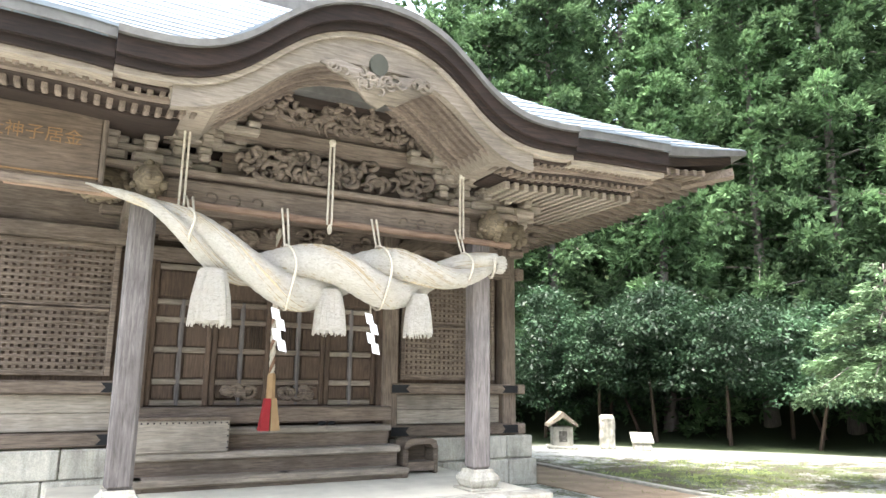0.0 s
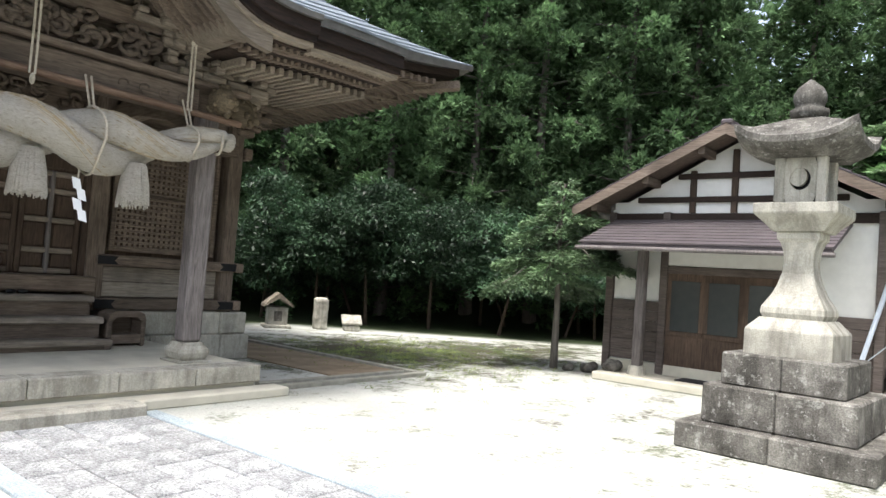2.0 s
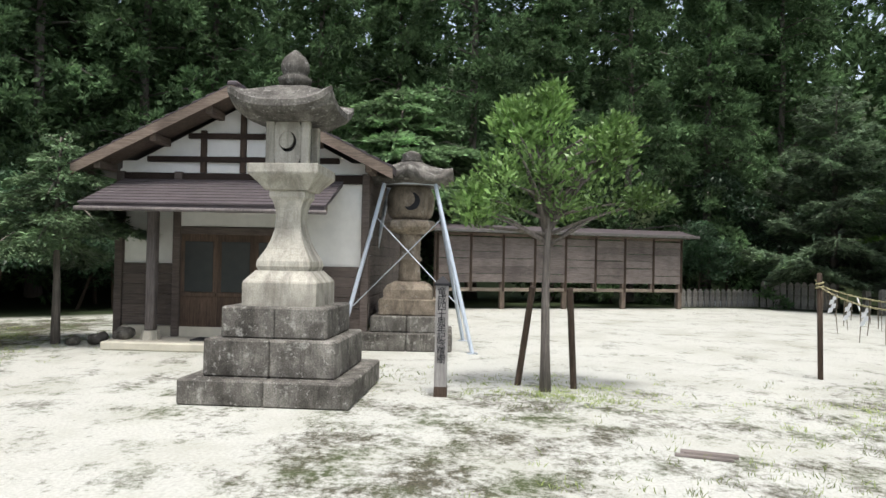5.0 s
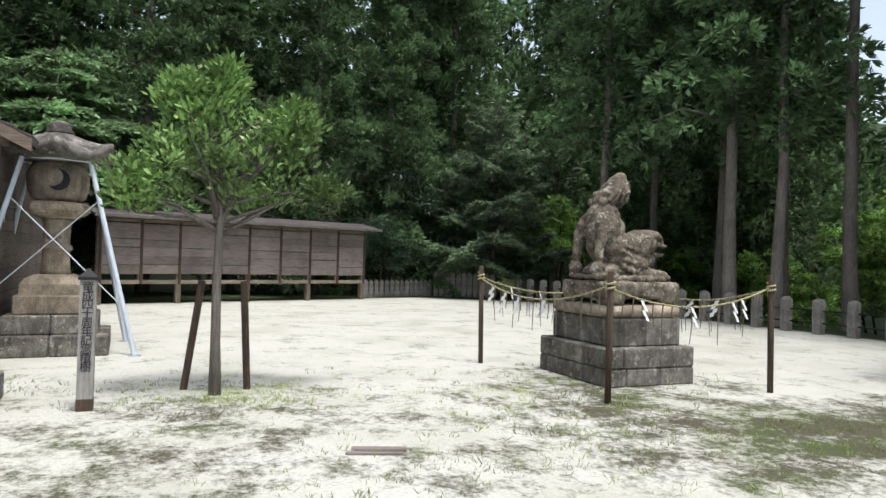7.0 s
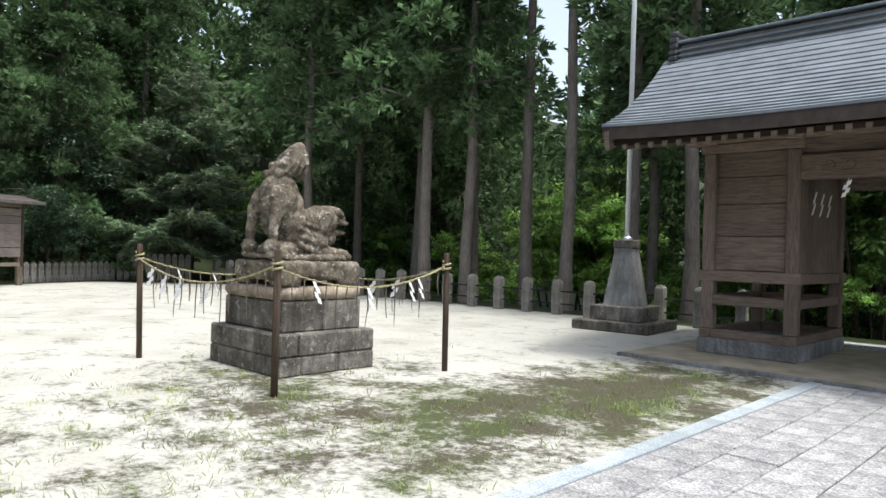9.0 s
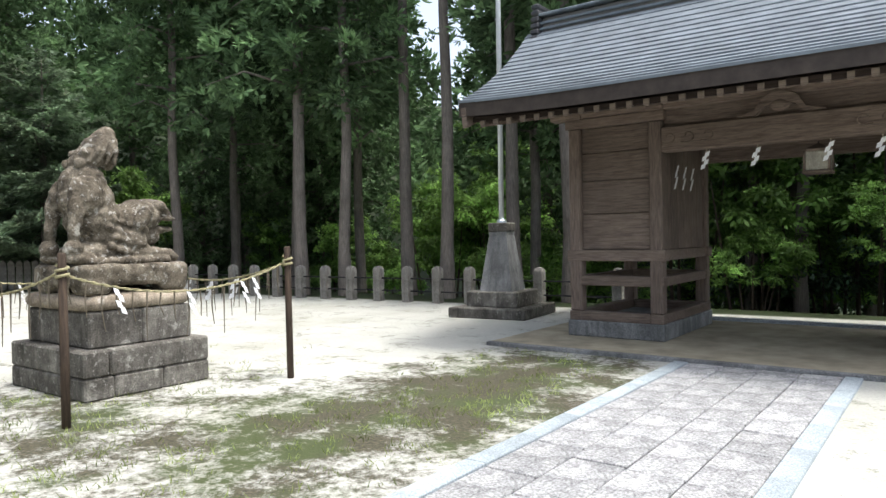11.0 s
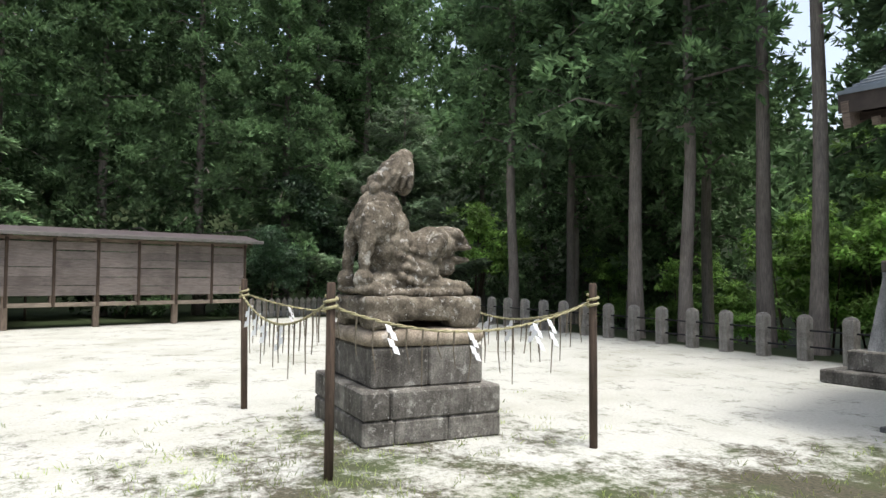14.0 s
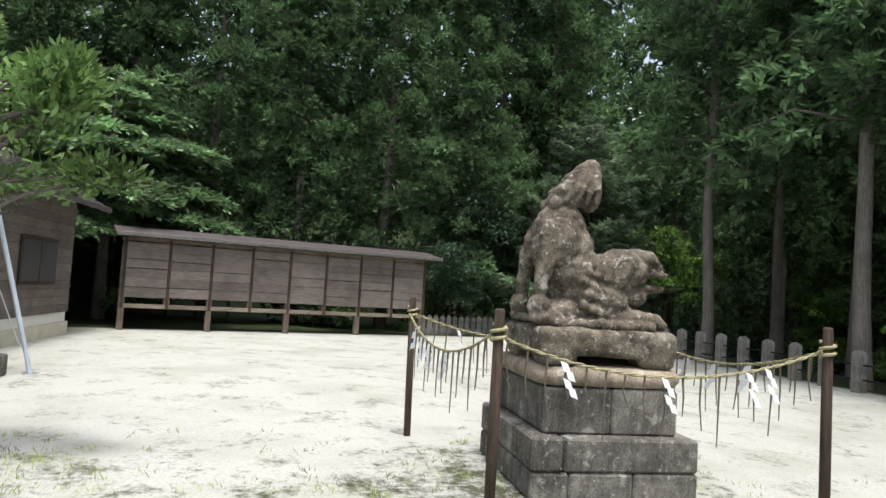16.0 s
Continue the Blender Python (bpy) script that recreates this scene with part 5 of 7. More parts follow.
    part("porch_beam", Shape().box(-0.6, -0.48, -1.6, 2.05, 2.35, 2.5, 0.01), PALEX, h)
    # main roof, two slopes
    for e, nm in ((ey0, -1), (ey1, 1)):
        r = part("roof_slope", Shape().prism([(e, ez), (e, ez + 0.1), (mid, rz + 0.12), (mid, rz)], -0.6, L + 1.1, "x"), BROWNROOF, h)
        for k in range(12):
            f0, f1 = k / 12, (k + 1) / 12
            part("roof_course", Shape().prism([(e + (mid - e) * f0, ez + 0.105 + (rz - ez + 0.02) * f0), (e + (mid - e) * f0, ez + 0.135 + (rz - ez + 0.02) * f0), (e + (mid - e) * f1, ez + 0.11 + (rz - ez + 0.02) * f1), (e + (mid - e) * f1, ez + 0.1 + (rz - ez + 0.02) * f1)], -0.62, L + 1.12, "x"), BROWNROOF, r)
        part("bargeboard", Shape().prism([(e, ez - 0.1), (e, ez + 0.08), (mid, rz + 0.1), (mid, rz - 0.08)], -0.65, -0.605, "x"), WOODY, h, "weathered bargeboard")
        part("soffit", Shape().prism([(e + 0.04 * -nm, ez - 0.03), (e + 0.04 * -nm, ez - 0.01), (mid, rz - 0.01), (mid, rz - 0.03)], -0.6, 0.05, "x"), WOODY, h)
        for k in range(3):
            f = 0.15 + k * 0.35
            part("purlin_end", Shape().box(-0.56, 0.05, e + (mid - e) * f - 0.06, e + (mid - e) * f + 0.06, ez + (rz - ez) * f - 0.18, ez + (rz - ez) * f - 0.04, 0.01), WOODX, h)
    part("ridge_cap", Shape().box(-0.64, L + 1.12, mid - 0.1, mid + 0.1, rz + 0.08, rz + 0.18, 0.03), BROWNROOF, h)
    # dark garden rocks beside the wall
    for k, (x, y, s) in enumerate(((12.75, 6.35, 0.16), (12.6, 6.7, 0.12), (12.5, 5.75, 0.17))):
        q = Shape()
        for c in range(4):
            q.ball((0.5 * s * math.cos(c * 1.7 + k), 0.5 * s * math.sin(c * 1.7 + k), s * (0.55 + 0.12 * c)), (s * 0.8, s * 0.65, s * 0.6), 9)
        rk = lone("garden_rock", q, STONE, "small dark garden rock beside the house wall", "rock", (x, y, 0.1 if k == 2 else -0.02), group="garden rocks")
        carve(rk, 0.025, 0.12, 0.04)


build_house()


# ---- board wall across the court ----
def build_board_wall():
    p0, p1 = Vector((26.4, -7.75, 0)), Vector((23.45, 0.95, 0))
    L = (p1 - p0).length
    turn = math.degrees(math.atan2(p1.y - p0.y, p1.x - p0.x))
    w = thing("board_wall", "long weathered board wall on posts with a narrow brown roof", "board wall", tuple(p0), turn, kind="structure")
    # local x runs along the wall; local +y faces the court
    n = 8
    for k in range(n + 1):
        x = k * L / n
        big = k % 2 == 0
        part("post", Shape().box(x - 0.08, x + 0.08, -0.16, -0.0, 0 if big else 0.62, 2.5, 0.012), WOODZ, w)
        part("batten", Shape().box(x - 0.04, x + 0.04, 0.045, 0.075, 0.6, 2.5, 0.006), DARKZ, w)
    zs = [0.9, 1.18, 1.44, 1.7, 1.94, 2.18, 2.42]
    r = random.Random(7)
    for k in range(n):
        for z0, z1 in zip(zs, zs[1:]):
            j = r.uniform(-0.015, 0.015)
            part("plank", Shape().box(k * L / n + 0.01, (k + 1) * L / n - 0.01, 0.005, 0.04 + r.uniform(0, 0.008), z0 + 0.004 + j, z1 - 0.004 + j, 0.008), PLANK, w)
        part("low_rail", Shape().box(k * L / n + 0.0, (k + 1) * L / n, -0.05, 0.004, 0.6, 0.72, 0.01), PALEX, w)
    part("head_rail", Shape().box(-0.1, L + 0.1, -0.1, 0.02, 2.44, 2.55, 0.01), WOODX, w)
    part("roof_board", Shape().prism([(-0.6, 2.8), (-0.6, 2.85), (0.55, 2.62), (0.55, 2.57)], -0.38, L + 0.3, "x"), BROWNROOF, w)
    part("roof_edge", Shape().box(-0.39, L + 0.31, 0.55, 0.6, 2.54, 2.64, 0.008), ROOFEDGE, w)
    for k in range(n + 1):
        part("roof_arm", Shape().prism([(-0.5, 2.68), (-0.5, 2.78), (0.5, 2.57), (0.5, 2.5)], k * L / n - 0.04, k * L / n + 0.04, "x"), WOODY, w)


PLANK = wood("grey_plank", (0.12, 0.1, 0.09), (0.3, 0.26, 0.235), "x", stain=0.45)
build_board_wall()


# ---- stone post fence, picket fences ----
def build_fences():
    f = thing("stone_post_fence", "row of square granite posts joined by rails at the court's edge", "fence", (0, 0, 0), kind="structure")
    post = None
    spots = []
    x = 7.3
    while x < 27.0:
        spots.append((x, -16.25 + (x - 7.3) * 0.09))
        x += 0.88
    for k, (x, y) in enumerate(spots):
        m = pose(x, y, 0, 0, 0, 3)
        if post is None:
            post = part("post", Shape().lathe([(0.145, -0.1), (0.145, 0.78), (0.135, 0.82), (0.09, 0.87), (0.02, 0.89)], 4, square=0.0), GREYPOST, f)
            post.matrix_local = m @ pose(0, 0, 0, 0, 0, 0)
        else:
            again(post, m)
    for z in (0.27, 0.58):
        pts = [(x, y, z) for x, y in spots]
        part("rail", Shape().tube(pts, 0.017, 8), IRON, f)
    # low fences in the far corner
    pk = thing("low_picket_fence", "low grey concrete picket fence with pointed pales", "fence", (0, 0, 0), kind="structure")
    a, b2 = Vector((27.6, -8.0, 0)), Vector((29.0, -11.5, 0))
    pale = None
    for k in range(15):
        p = a.lerp(b2, k / 14)
        if pale is None:
            pale = part("pale", Shape().prism([(-0.09, 0), (0.09, 0), (0.09, 0.6), (0, 0.7), (-0.09, 0.6)], -0.04, 0.04), GREYPOST, pk)
            pale.matrix_local = pose(*p, 0, 0, 112)
        else:
            again(pale, pose(*p, 0, 0, 112))
    part("foot", Shape().tube([tuple(a + Vector((0.1, 0, 0.12))), tuple(b2 + Vector((0.1, 0, 0.12)))], 0.14, 4), GREYSTONE, pk)
    pk = thing("tall_picket_fence", "taller grey concrete picket fence in the court's corner", "fence", (0, 0, 0), kind="structure")
    a, b2 = Vector((28.8, -11.7, 0)), Vector((27.6, -13.8, 0))
    pale = None
    for k in range(11):
        p = a.lerp(b2, k / 10)
        if pale is None:
            pale = part("pale", Shape().prism([(-0.1, 0), (0.1, 0), (0.1, 0.95), (0, 1.05), (-0.1, 0.95)], -0.05, 0.05), GREYPOST, pk)
            pale.matrix_local = pose(*p, 0, 0, 60)
        else:
            again(pale, pose(*p, 0, 0, 60))


GREYPOST = stone("post_granite", (0.14, 0.13, 0.115), (0.27, 0.26, 0.235), (0.4, 0.385, 0.35), 3, 0.15)
build_fences()


# ---- flagpole ----
def build_flagpole():
    g = thing("flagpole", "silver flagpole on a tapered stone pedestal", "flagpole", (9.03, -14.5, 0), 7)
    part("base_slab", Shape().box(-0.82, 0.82, -0.82, 0.82, 0, 0.2, 0.02), STONE, g)
    part("base_block", Shape().box(-0.55, 0.55, -0.55, 0.55, 0.2, 0.5, 0.02), STONE, g)
    part("pedestal", Shape().lathe([(0.49, 0.5), (0.27, 1.6), (0.28, 1.68)], 4), GREYSTONE, g, "grey tapered pedestal")
    part("pedestal_cap", Shape().box(-0.21, 0.21, -0.21, 0.21, 1.68, 1.86, 0.02), STONE, g)
    part("collar", Shape().lathe([(0.11, 1.86), (0.1, 1.9), (0.07, 1.93)], 14), STEEL, g)
    part("pole", Shape().tube([(0, 0, 1.86), (0, 0, 12.5)], [0.055, 0.045], 12), plain("silver_paint", (0.62, 0.65, 0.67), 0.35, 0.15, 0.05), g, "silver painted pole", True)


build_flagpole()


# ---- stone lanterns ----
def joint_tier(g, half, z0, z1, split, mat):
    """A square step of separate blocks with a core."""
    w = 2 * half / split
    for sx in range(split):
        for sy in range(split):
            if 0 < sx < split - 1 and 0 < sy < split - 1:
                continue
            part("step_block", Shape().box(-half + sx * w + 0.003, -half + (sx + 1) * w - 0.003, -half + sy * w + 0.003, -half + (sy + 1) * w - 0.003, z0, z1, 0.02), mat, g)


def build_lantern_a():
    g = thing("tall_stone_lantern", "tall square stone lantern on stepped mossy base", "stone lantern", (8.95, 1.92, 0), -2)
    joint_tier(g, 0.94, 0, 0.28, 2, STONE)
    joint_tier(g, 0.74, 0.28, 0.69, 2, STONE)
    joint_tier(g, 0.6, 0.69, 1.04, 2, STONE)
    sq = lambda prof, mat, name, label="": part(name, Shape().lathe([(r * 1.41421, z) for r, z in prof], 4), mat, g, label)
    sq([(0.5, 1.04), (0.5, 1.3), (0.49, 1.32), (0.38, 1.43), (0.37, 1.44)], PALESTONE, "foot_block")
    s = Shape()
    prof = [(0.34, 1.44), (0.365, 1.49), (0.36, 1.55), (0.33, 1.6), (0.27, 1.69), (0.22, 1.8), (0.18, 1.93), (0.168, 2.05), (0.18, 2.17), (0.21, 2.26), (0.245, 2.3), (0.25, 2.36), (0.24, 2.38)]
    part("pedestal", s.lathe([(r * 1.41421, z) for r, z in prof], 4), PALESTONE, g, "waisted pale pedestal")
    sq([(0.3, 2.38), (0.36, 2.45), (0.47, 2.55), (0.48, 2.57), (0.48, 2.66), (0.46, 2.67)], PALESTONE, "platform")
    q = 0.3
    for sx in (-1, 1):
        for sy in (-1, 1):
            part("fire_box_post", Shape().box(sx * q - 0.06 + (-0.06 * sx), sx * q + 0.06 + (-0.06 * sx), sy * q - 0.06 + (-0.06 * sy), sy * q + 0.06 + (-0.06 * sy), 2.67, 3.19, 0.015), PALESTONE, g)
    # faces: crescent opening towards the court, open window beside it
    f = Shape()
    n, cz, cy = 24, 2.94, 0.0
    ring_o = [(-q + 0.02, cy + 0.12 * math.cos(2 * math.pi * k / n), cz + 0.12 * math.sin(2 * math.pi * k / n)) for k in range(n)]
    sqr = []
    for k in range(n):
        a = 2 * math.pi * k / n
        ca, sa = math.cos(a), math.sin(a)
        sc = 1 / max(abs(ca) / 0.18, abs(sa) / 0.26)
        sqr.append((-q + 0.02, ca * sc, 2.93 + sa * sc))
    f.loft([sqr, ring_o, [(x + 0.1, y, z) for x, y, z in ring_o]], caps=False)
    part("moon_face", f, PALESTONE, g, "face with crescent moon opening")
    part("moon_disc", Shape().prism([(0.105 * math.cos(k * 0.2618) + 0.03, 2.97 + 0.105 * math.sin(k * 0.2618)) for k in range(24)], -q + 0.035, -q + 0.1, "x"), PALESTONE, g)
    # added black block that stands in for the shade inside the hollow fire box
    part("dark_core", Shape().box(-q + 0.125, q - 0.1, -q + 0.1, q - 0.1, 2.67, 3.19), IRON, g)
    part("face", Shape().box(q - 0.1, q - 0.02, -0.18, 0.18, 2.67, 3.19), PALESTONE, g)
    part("face", Shape().box(-0.18, 0.18, q - 0.1, q - 0.02, 2.67, 3.19), PALESTONE, g)
    # roof with upturned corners
    r = Shape()
    rings = []
    for rad, z, lift in ((0.38, 3.17, 0), (0.57, 3.23, 0.08), (0.64, 3.28, 0.16), (0.64, 3.35, 0.16), (0.48, 3.44, 0.06), (0.32, 3.55, 0.01), (0.2, 3.61, 0), (0.17, 3.62, 0)):
        ring = []
        for side in range(4):
            for i in range(8):
                t = i / 8 * 2 - 1
                x, y = ((t, -1), (1, t), (-t, 1), (-1, -t))[side]
                ring.append((x * rad, y * rad, z + lift * abs(t) ** 3))
        rings.append(ring)
    part("roof", r.loft(rings), STONE, g, "lichened roof with upturned corners")
    part("finial", Shape().lathe([(0.13, 3.61), (0.19, 3.67), (0.2, 3.73), (0.14, 3.76), (0.15, 3.79), (0.17, 3.84), (0.165, 3.91), (0.13, 3.98), (0.06, 4.04), (0.01, 4.08)], 18), STONE, g, "lotus bud finial", True)
    for ob in g.children:
        if not ob.name.startswith(("step_block", "finial")):
            k = 0.93 if ob.name.startswith("roof") else 0.86
            ob.scale = (k, k, 1)


def build_lantern_b():
    g = thing("braced_stone_lantern", "round tan stone lantern held by blue steel braces", "stone lantern", (13.6, 0.93, 0), 2)
    g.scale = (1.035, 1.035, 1.035)
    joint_tier(g, 0.78, 0, 0.3, 2, STONE)
    joint_tier(g, 0.62, 0.3, 0.58, 2, STONE)
    joint_tier(g, 0.5, 0.58, 0.86, 1, TANSTONE)
    part("foot_block", Shape().lathe([(0.6, 0.86), (0.6, 1.02), (0.52, 1.1), (0.36, 1.16)], 4), TANSTONE, g)
    part("pillar", Shape().lathe([(0.22, 1.14), (0.2, 1.22), (0.185, 1.5), (0.22, 1.53), (0.22, 1.58), (0.185, 1.61), (0.19, 1.95), (0.22, 2.0)], 16), TANSTONE, g, "", True)
    part("platform", Shape().lathe([(0.24, 2.0), (0.42, 2.08), (0.46, 2.12), (0.46, 2.2), (0.42, 2.24), (0.3, 2.25)], 12), TANSTONE, g)
    body = part("fire_box", Shape().lathe([(0.3, 2.24), (0.38, 2.32), (0.42, 2.45), (0.43, 2.56), (0.42, 2.68), (0.37, 2.8), (0.32, 2.86)], 20), TANSTONE, g, "round fire box with crescent moon", True)
    # moon opening as a black inlay: the shade inside is put in as colour
    mo = []
    for k in range(13):
        a = -1.9 + k * 3.0 / 12
        mo.append((0.02 + 0.16 * math.cos(a), 2.56 + 0.16 * math.sin(a)))
    for k in range(13):
        a = 1.1 - k * 3.0 / 12
        mo.append((-0.05 + 0.14 * math.cos(a), 2.6 + 0.14 * math.sin(a)))
    part("crescent", Shape().prism([(-y, z) for y, z in mo], -0.44, -0.405, "x"), IRON, body)
    r = Shape()
    rings = []
    for rad, z, lift in ((0.3, 2.84, 0), (0.56, 2.87, 0.07), (0.63, 2.9, 0.15), (0.62, 2.98, 0.17), (0.48, 3.08, 0.06), (0.3, 3.2, 0.0), (0.17, 3.27, 0), (0.16, 3.28, 0)):
        ring = []
        for k in range(48):
            a = 2 * math.pi * k / 48
            c = abs(math.cos(3 * a)) ** 6
            ring.append((rad * (1.2 + 0.18 * c) * math.cos(a), rad * (1.2 + 0.18 * c) * math.sin(a), z + lift * c))
        rings.append(ring)
    part("roof", r.loft(rings), STONE, g, "dark mossy roof with curled ribs", True)
    part("finial", Shape().lathe([(0.16, 3.27), (0.2, 3.32), (0.15, 3.37), (0.18, 3.42), (0.08, 3.48)], 14), STONE, g, "", True)
    # steel braces
    for sx in (-1, 1):
        for sy in (-1, 1):
            top, low = (sx * 0.42, sy * 0.44, 2.86), (sx * 0.85, sy * 1.12, 0.0)
            if sx > 0:
                low = (sx * 1.0, sy * 1.0, 0.0)
            part("brace", Shape().tube([top, low], 0.035, 8), PALEBLUE, g, "pale blue painted steel brace")
            part("foot_plate", Shape().box(low[0] - 0.09, low[0] + 0.09, low[1] - 0.09, low[1] + 0.09, 0, 0.012), STEEL, g)
    for sy in (-1, 1):
        part("cross_wire", Shape().tube([(-0.5, sy * 0.6, 2.3), (-0.72, -sy * 0.9, 0.75)], 0.009, 6), STEEL, g)
        part("cross_wire", Shape().tube([(-0.5, sy * 0.6, 2.3), (0.8, sy * 0.9, 0.4)], 0.009, 6), STEEL, g)
    part("ring_band", Shape().tube([(0.52 * math.cos(k * 0.4189), 0.52 * math.sin(k * 0.4189), 2.86) for k in range(16)], 0.018, 6), STEEL, g)


build_lantern_a()
build_lantern_b()


# ---- memorial post ----
def build_sign():
    g = thing("memorial_post", "grey wooden memorial post with black written characters", "sign post", (8.95, 0.106, 0), 0)
    p = part("post", Shape().lathe([(0.105, 0), (0.105, 1.3)], 4), POSTWOOD, g)
    part("dark_foot", Shape().lathe([(0.109, 0), (0.109, 0.12)], 4), DARKZ, g, "blackened foot")
    part("cap", Shape().lathe([(0.13, 1.3), (0.125, 1.33), (0.01, 1.41)], 4), IRON, g, "dark metal cap")
    text_on("\u7adc\u6210\u56db\u5341\u5468\u5e74\u8a18\u5ff5\u690d\u6a39", g, (-0.078, 0, 0.83), 0.11, INK, (90, 0, -90), True)


build_sign()


# ---- guardian lion ----
LX, LY = 9.3, -6.585


def build_lion():
    g = thing("lion_pedestal", "stepped stone pedestal of the guardian lion", "pedestal", (LX + 0.14, LY - 0.03, 0), 0)
    # two courses of blocks, then a plain block of two stones and a rolled-edge slab
    hx, hy = 0.84, 0.72
    for z0, z1, cuts in ((0.0, 0.23, (-hy, -0.15, 0.4, hy)), (0.235, 0.505, (-hy, 0.45, hy))):
        for a, b2 in zip(cuts, cuts[1:]):
            part("block", Shape().box(-hx, -0.32, a + 0.003, b2 - 0.003, z0, z1, 0.02), STONE, g)
            part("block", Shape().box(0.32, hx, a + 0.003, b2 - 0.003, z0, z1, 0.02), STONE, g)
        for a, b2 in ((-0.317, 0.1), (0.104, 0.317)):
            part("block", Shape().box(a, b2, -hy, -0.3, z0, z1, 0.02), STONE, g)
            part("block", Shape().box(a, b2, 0.3, hy, z0, z1, 0.02), STONE, g)
    hx, hy = 0.7, 0.59
    part("upper_block", Shape().box(-hx, hx, -hy, 0.0, 0.507, 0.885, 0.02), STONE, g)
    part("upper_block", Shape().box(-hx, 0.2, 0.004, hy, 0.507, 0.885, 0.02), STONE, g)
    part("upper_block", Shape().box(0.204, hx, 0.004, hy, 0.507, 0.885, 0.02), STONE, g)
    slab = part("rolled_slab", Shape().lathe([(0.56, 0.887), (0.615, 0.9), (0.645, 0.95), (0.645, 1.0), (0.615, 1.045), (0.56, 1.06), (0.48, 1.062)], 40, square=0.97), TANSTONE, g, "rounded tan stone slab", True)
    slab.scale = (1.12, 1.0, 1.0)
    rock = Shape()
    for sx in (-1, 1):
        for sy in (-1, 1):
            rock.box(sx * 0.38 - 0.15, sx * 0.38 + 0.15, sy * 0.42 - 0.15, sy * 0.42 + 0.15, 1.062, 1.2, 0.03)
    rock.box(-0.52, 0.52, -0.6, 0.6, 1.135, 1.37, 0.035)
    rb = lone("lion_rock_base", rock, LION, "rough brown stone base with short feet on the pedestal", "stone base", (LX, LY, 0))
    rb.scale = (1.05, 1.03, 1.0)
    carve(rb, 0.018, 0.2, 0.035)
    # the lion, crouching with raised hindquarters; -y is forward
    s = Shape()
    B = lambda u, w, z, a, b2, c: s.ball((w, -u, z), (b2, a, c), 14)
    for u, z, a, b2, c in ((-0.3, 2.2, 0.24, 0.25, 0.24), (-0.27, 2.05, 0.29, 0.28, 0.25), (-0.2, 1.85, 0.3, 0.3, 0.27), (-0.05, 1.68, 0.34, 0.31, 0.25), (0.12, 1.82, 0.24, 0.28, 0.2), (-0.15, 1.5, 0.4, 0.3, 0.14), (-0.03, 1.415, 0.58, 0.37, 0.065)):
        B(u, 0, z, a, b2, c)
    # raised leaf-shaped tail, curled at its foot, grooved along its sides
    for u, z, a, b2, c in ((-0.34, 2.45, 0.09, 0.15, 0.075), (-0.24, 2.5, 0.16, 0.17, 0.13), (-0.14, 2.6, 0.17, 0.17, 0.15), (-0.07, 2.7, 0.135, 0.14, 0.13), (-0.03, 2.78, 0.09, 0.1, 0.08), (-0.03, 2.53, 0.1, 0.12, 0.15)):
        B(u, 0, z, a, b2, c)
    for w in (-0.13, 0, 0.13):
        B(-0.39, w, 2.43, 0.055, 0.065, 0.055)
        B(-0.33, w * 0.9, 2.54, 0.05, 0.06, 0.05)
    for k in range(4):
        f = k / 3
        for w in (-1, 1):
            s.tube([(w * 0.15, 0.3 - 0.27 * f, 2.44 - 0.02 * f), (w * 0.175, 0.22 - 0.2 * f, 2.56), (w * 0.15, 0.13 - 0.12 * f, 2.68), (w * 0.05, 0.06 - 0.04 * f, 2.83)], [0.018, 0.03, 0.026, 0.012], 6)
    # long head low in front: flat brow, beaked muzzle, parted jaws
    for u, z, a, b2, c in ((0.3, 1.88, 0.26, 0.26, 0.2), (0.44, 2.0, 0.2, 0.2, 0.085), (0.57, 1.915, 0.12, 0.16, 0.08), (0.65, 1.9, 0.05, 0.1, 0.05), (0.5, 1.735, 0.17, 0.15, 0.05), (0.65, 1.74, 0.055, 0.085, 0.03), (0.36, 1.66, 0.18, 0.2, 0.12)):
        B(u, 0, z, a, b2, c)
    for w in (-1, 1):
        B(0.5, w * 0.12, 2.0, 0.085, 0.07, 0.055)
        B(0.56, w * 0.15, 1.96, 0.035, 0.03, 0.03)
        B(0.6, w * 0.13, 1.86, 0.09, 0.05, 0.028)
        # long ear hanging over the cheek
        s.tube([(w * 0.23, -0.32, 2.0), (w * 0.3, -0.23, 1.91), (w * 0.325, -0.14, 1.79), (w * 0.29, -0.08, 1.69)], [0.05, 0.085, 0.075, 0.03], 8)
        # haunch and upright hind leg, clear of the belly
        B(-0.36, w * 0.2, 2.08, 0.2, 0.13, 0.22)
        B(-0.5, w * 0.25, 1.92, 0.08, 0.08, 0.2)
        B(-0.53, w * 0.26, 1.72, 0.06, 0.065, 0.18)
        B(-0.54, w * 0.26, 1.53, 0.1, 0.1, 0.1)
        B(-0.47, w * 0.27, 1.44, 0.16, 0.1, 0.07)
        # foreleg lying forward
        B(0.1, w * 0.28, 1.6, 0.15, 0.09, 0.13)
        B(0.26, w * 0.28, 1.47, 0.24, 0.095, 0.075)
        B(0.46, w * 0.26, 1.45, 0.12, 0.11, 0.075)
        for q in (-0.07, 0.0, 0.07):
            B(0.54, w * 0.26 + q, 1.42, 0.05, 0.034, 0.05)
    r = random.Random(11)
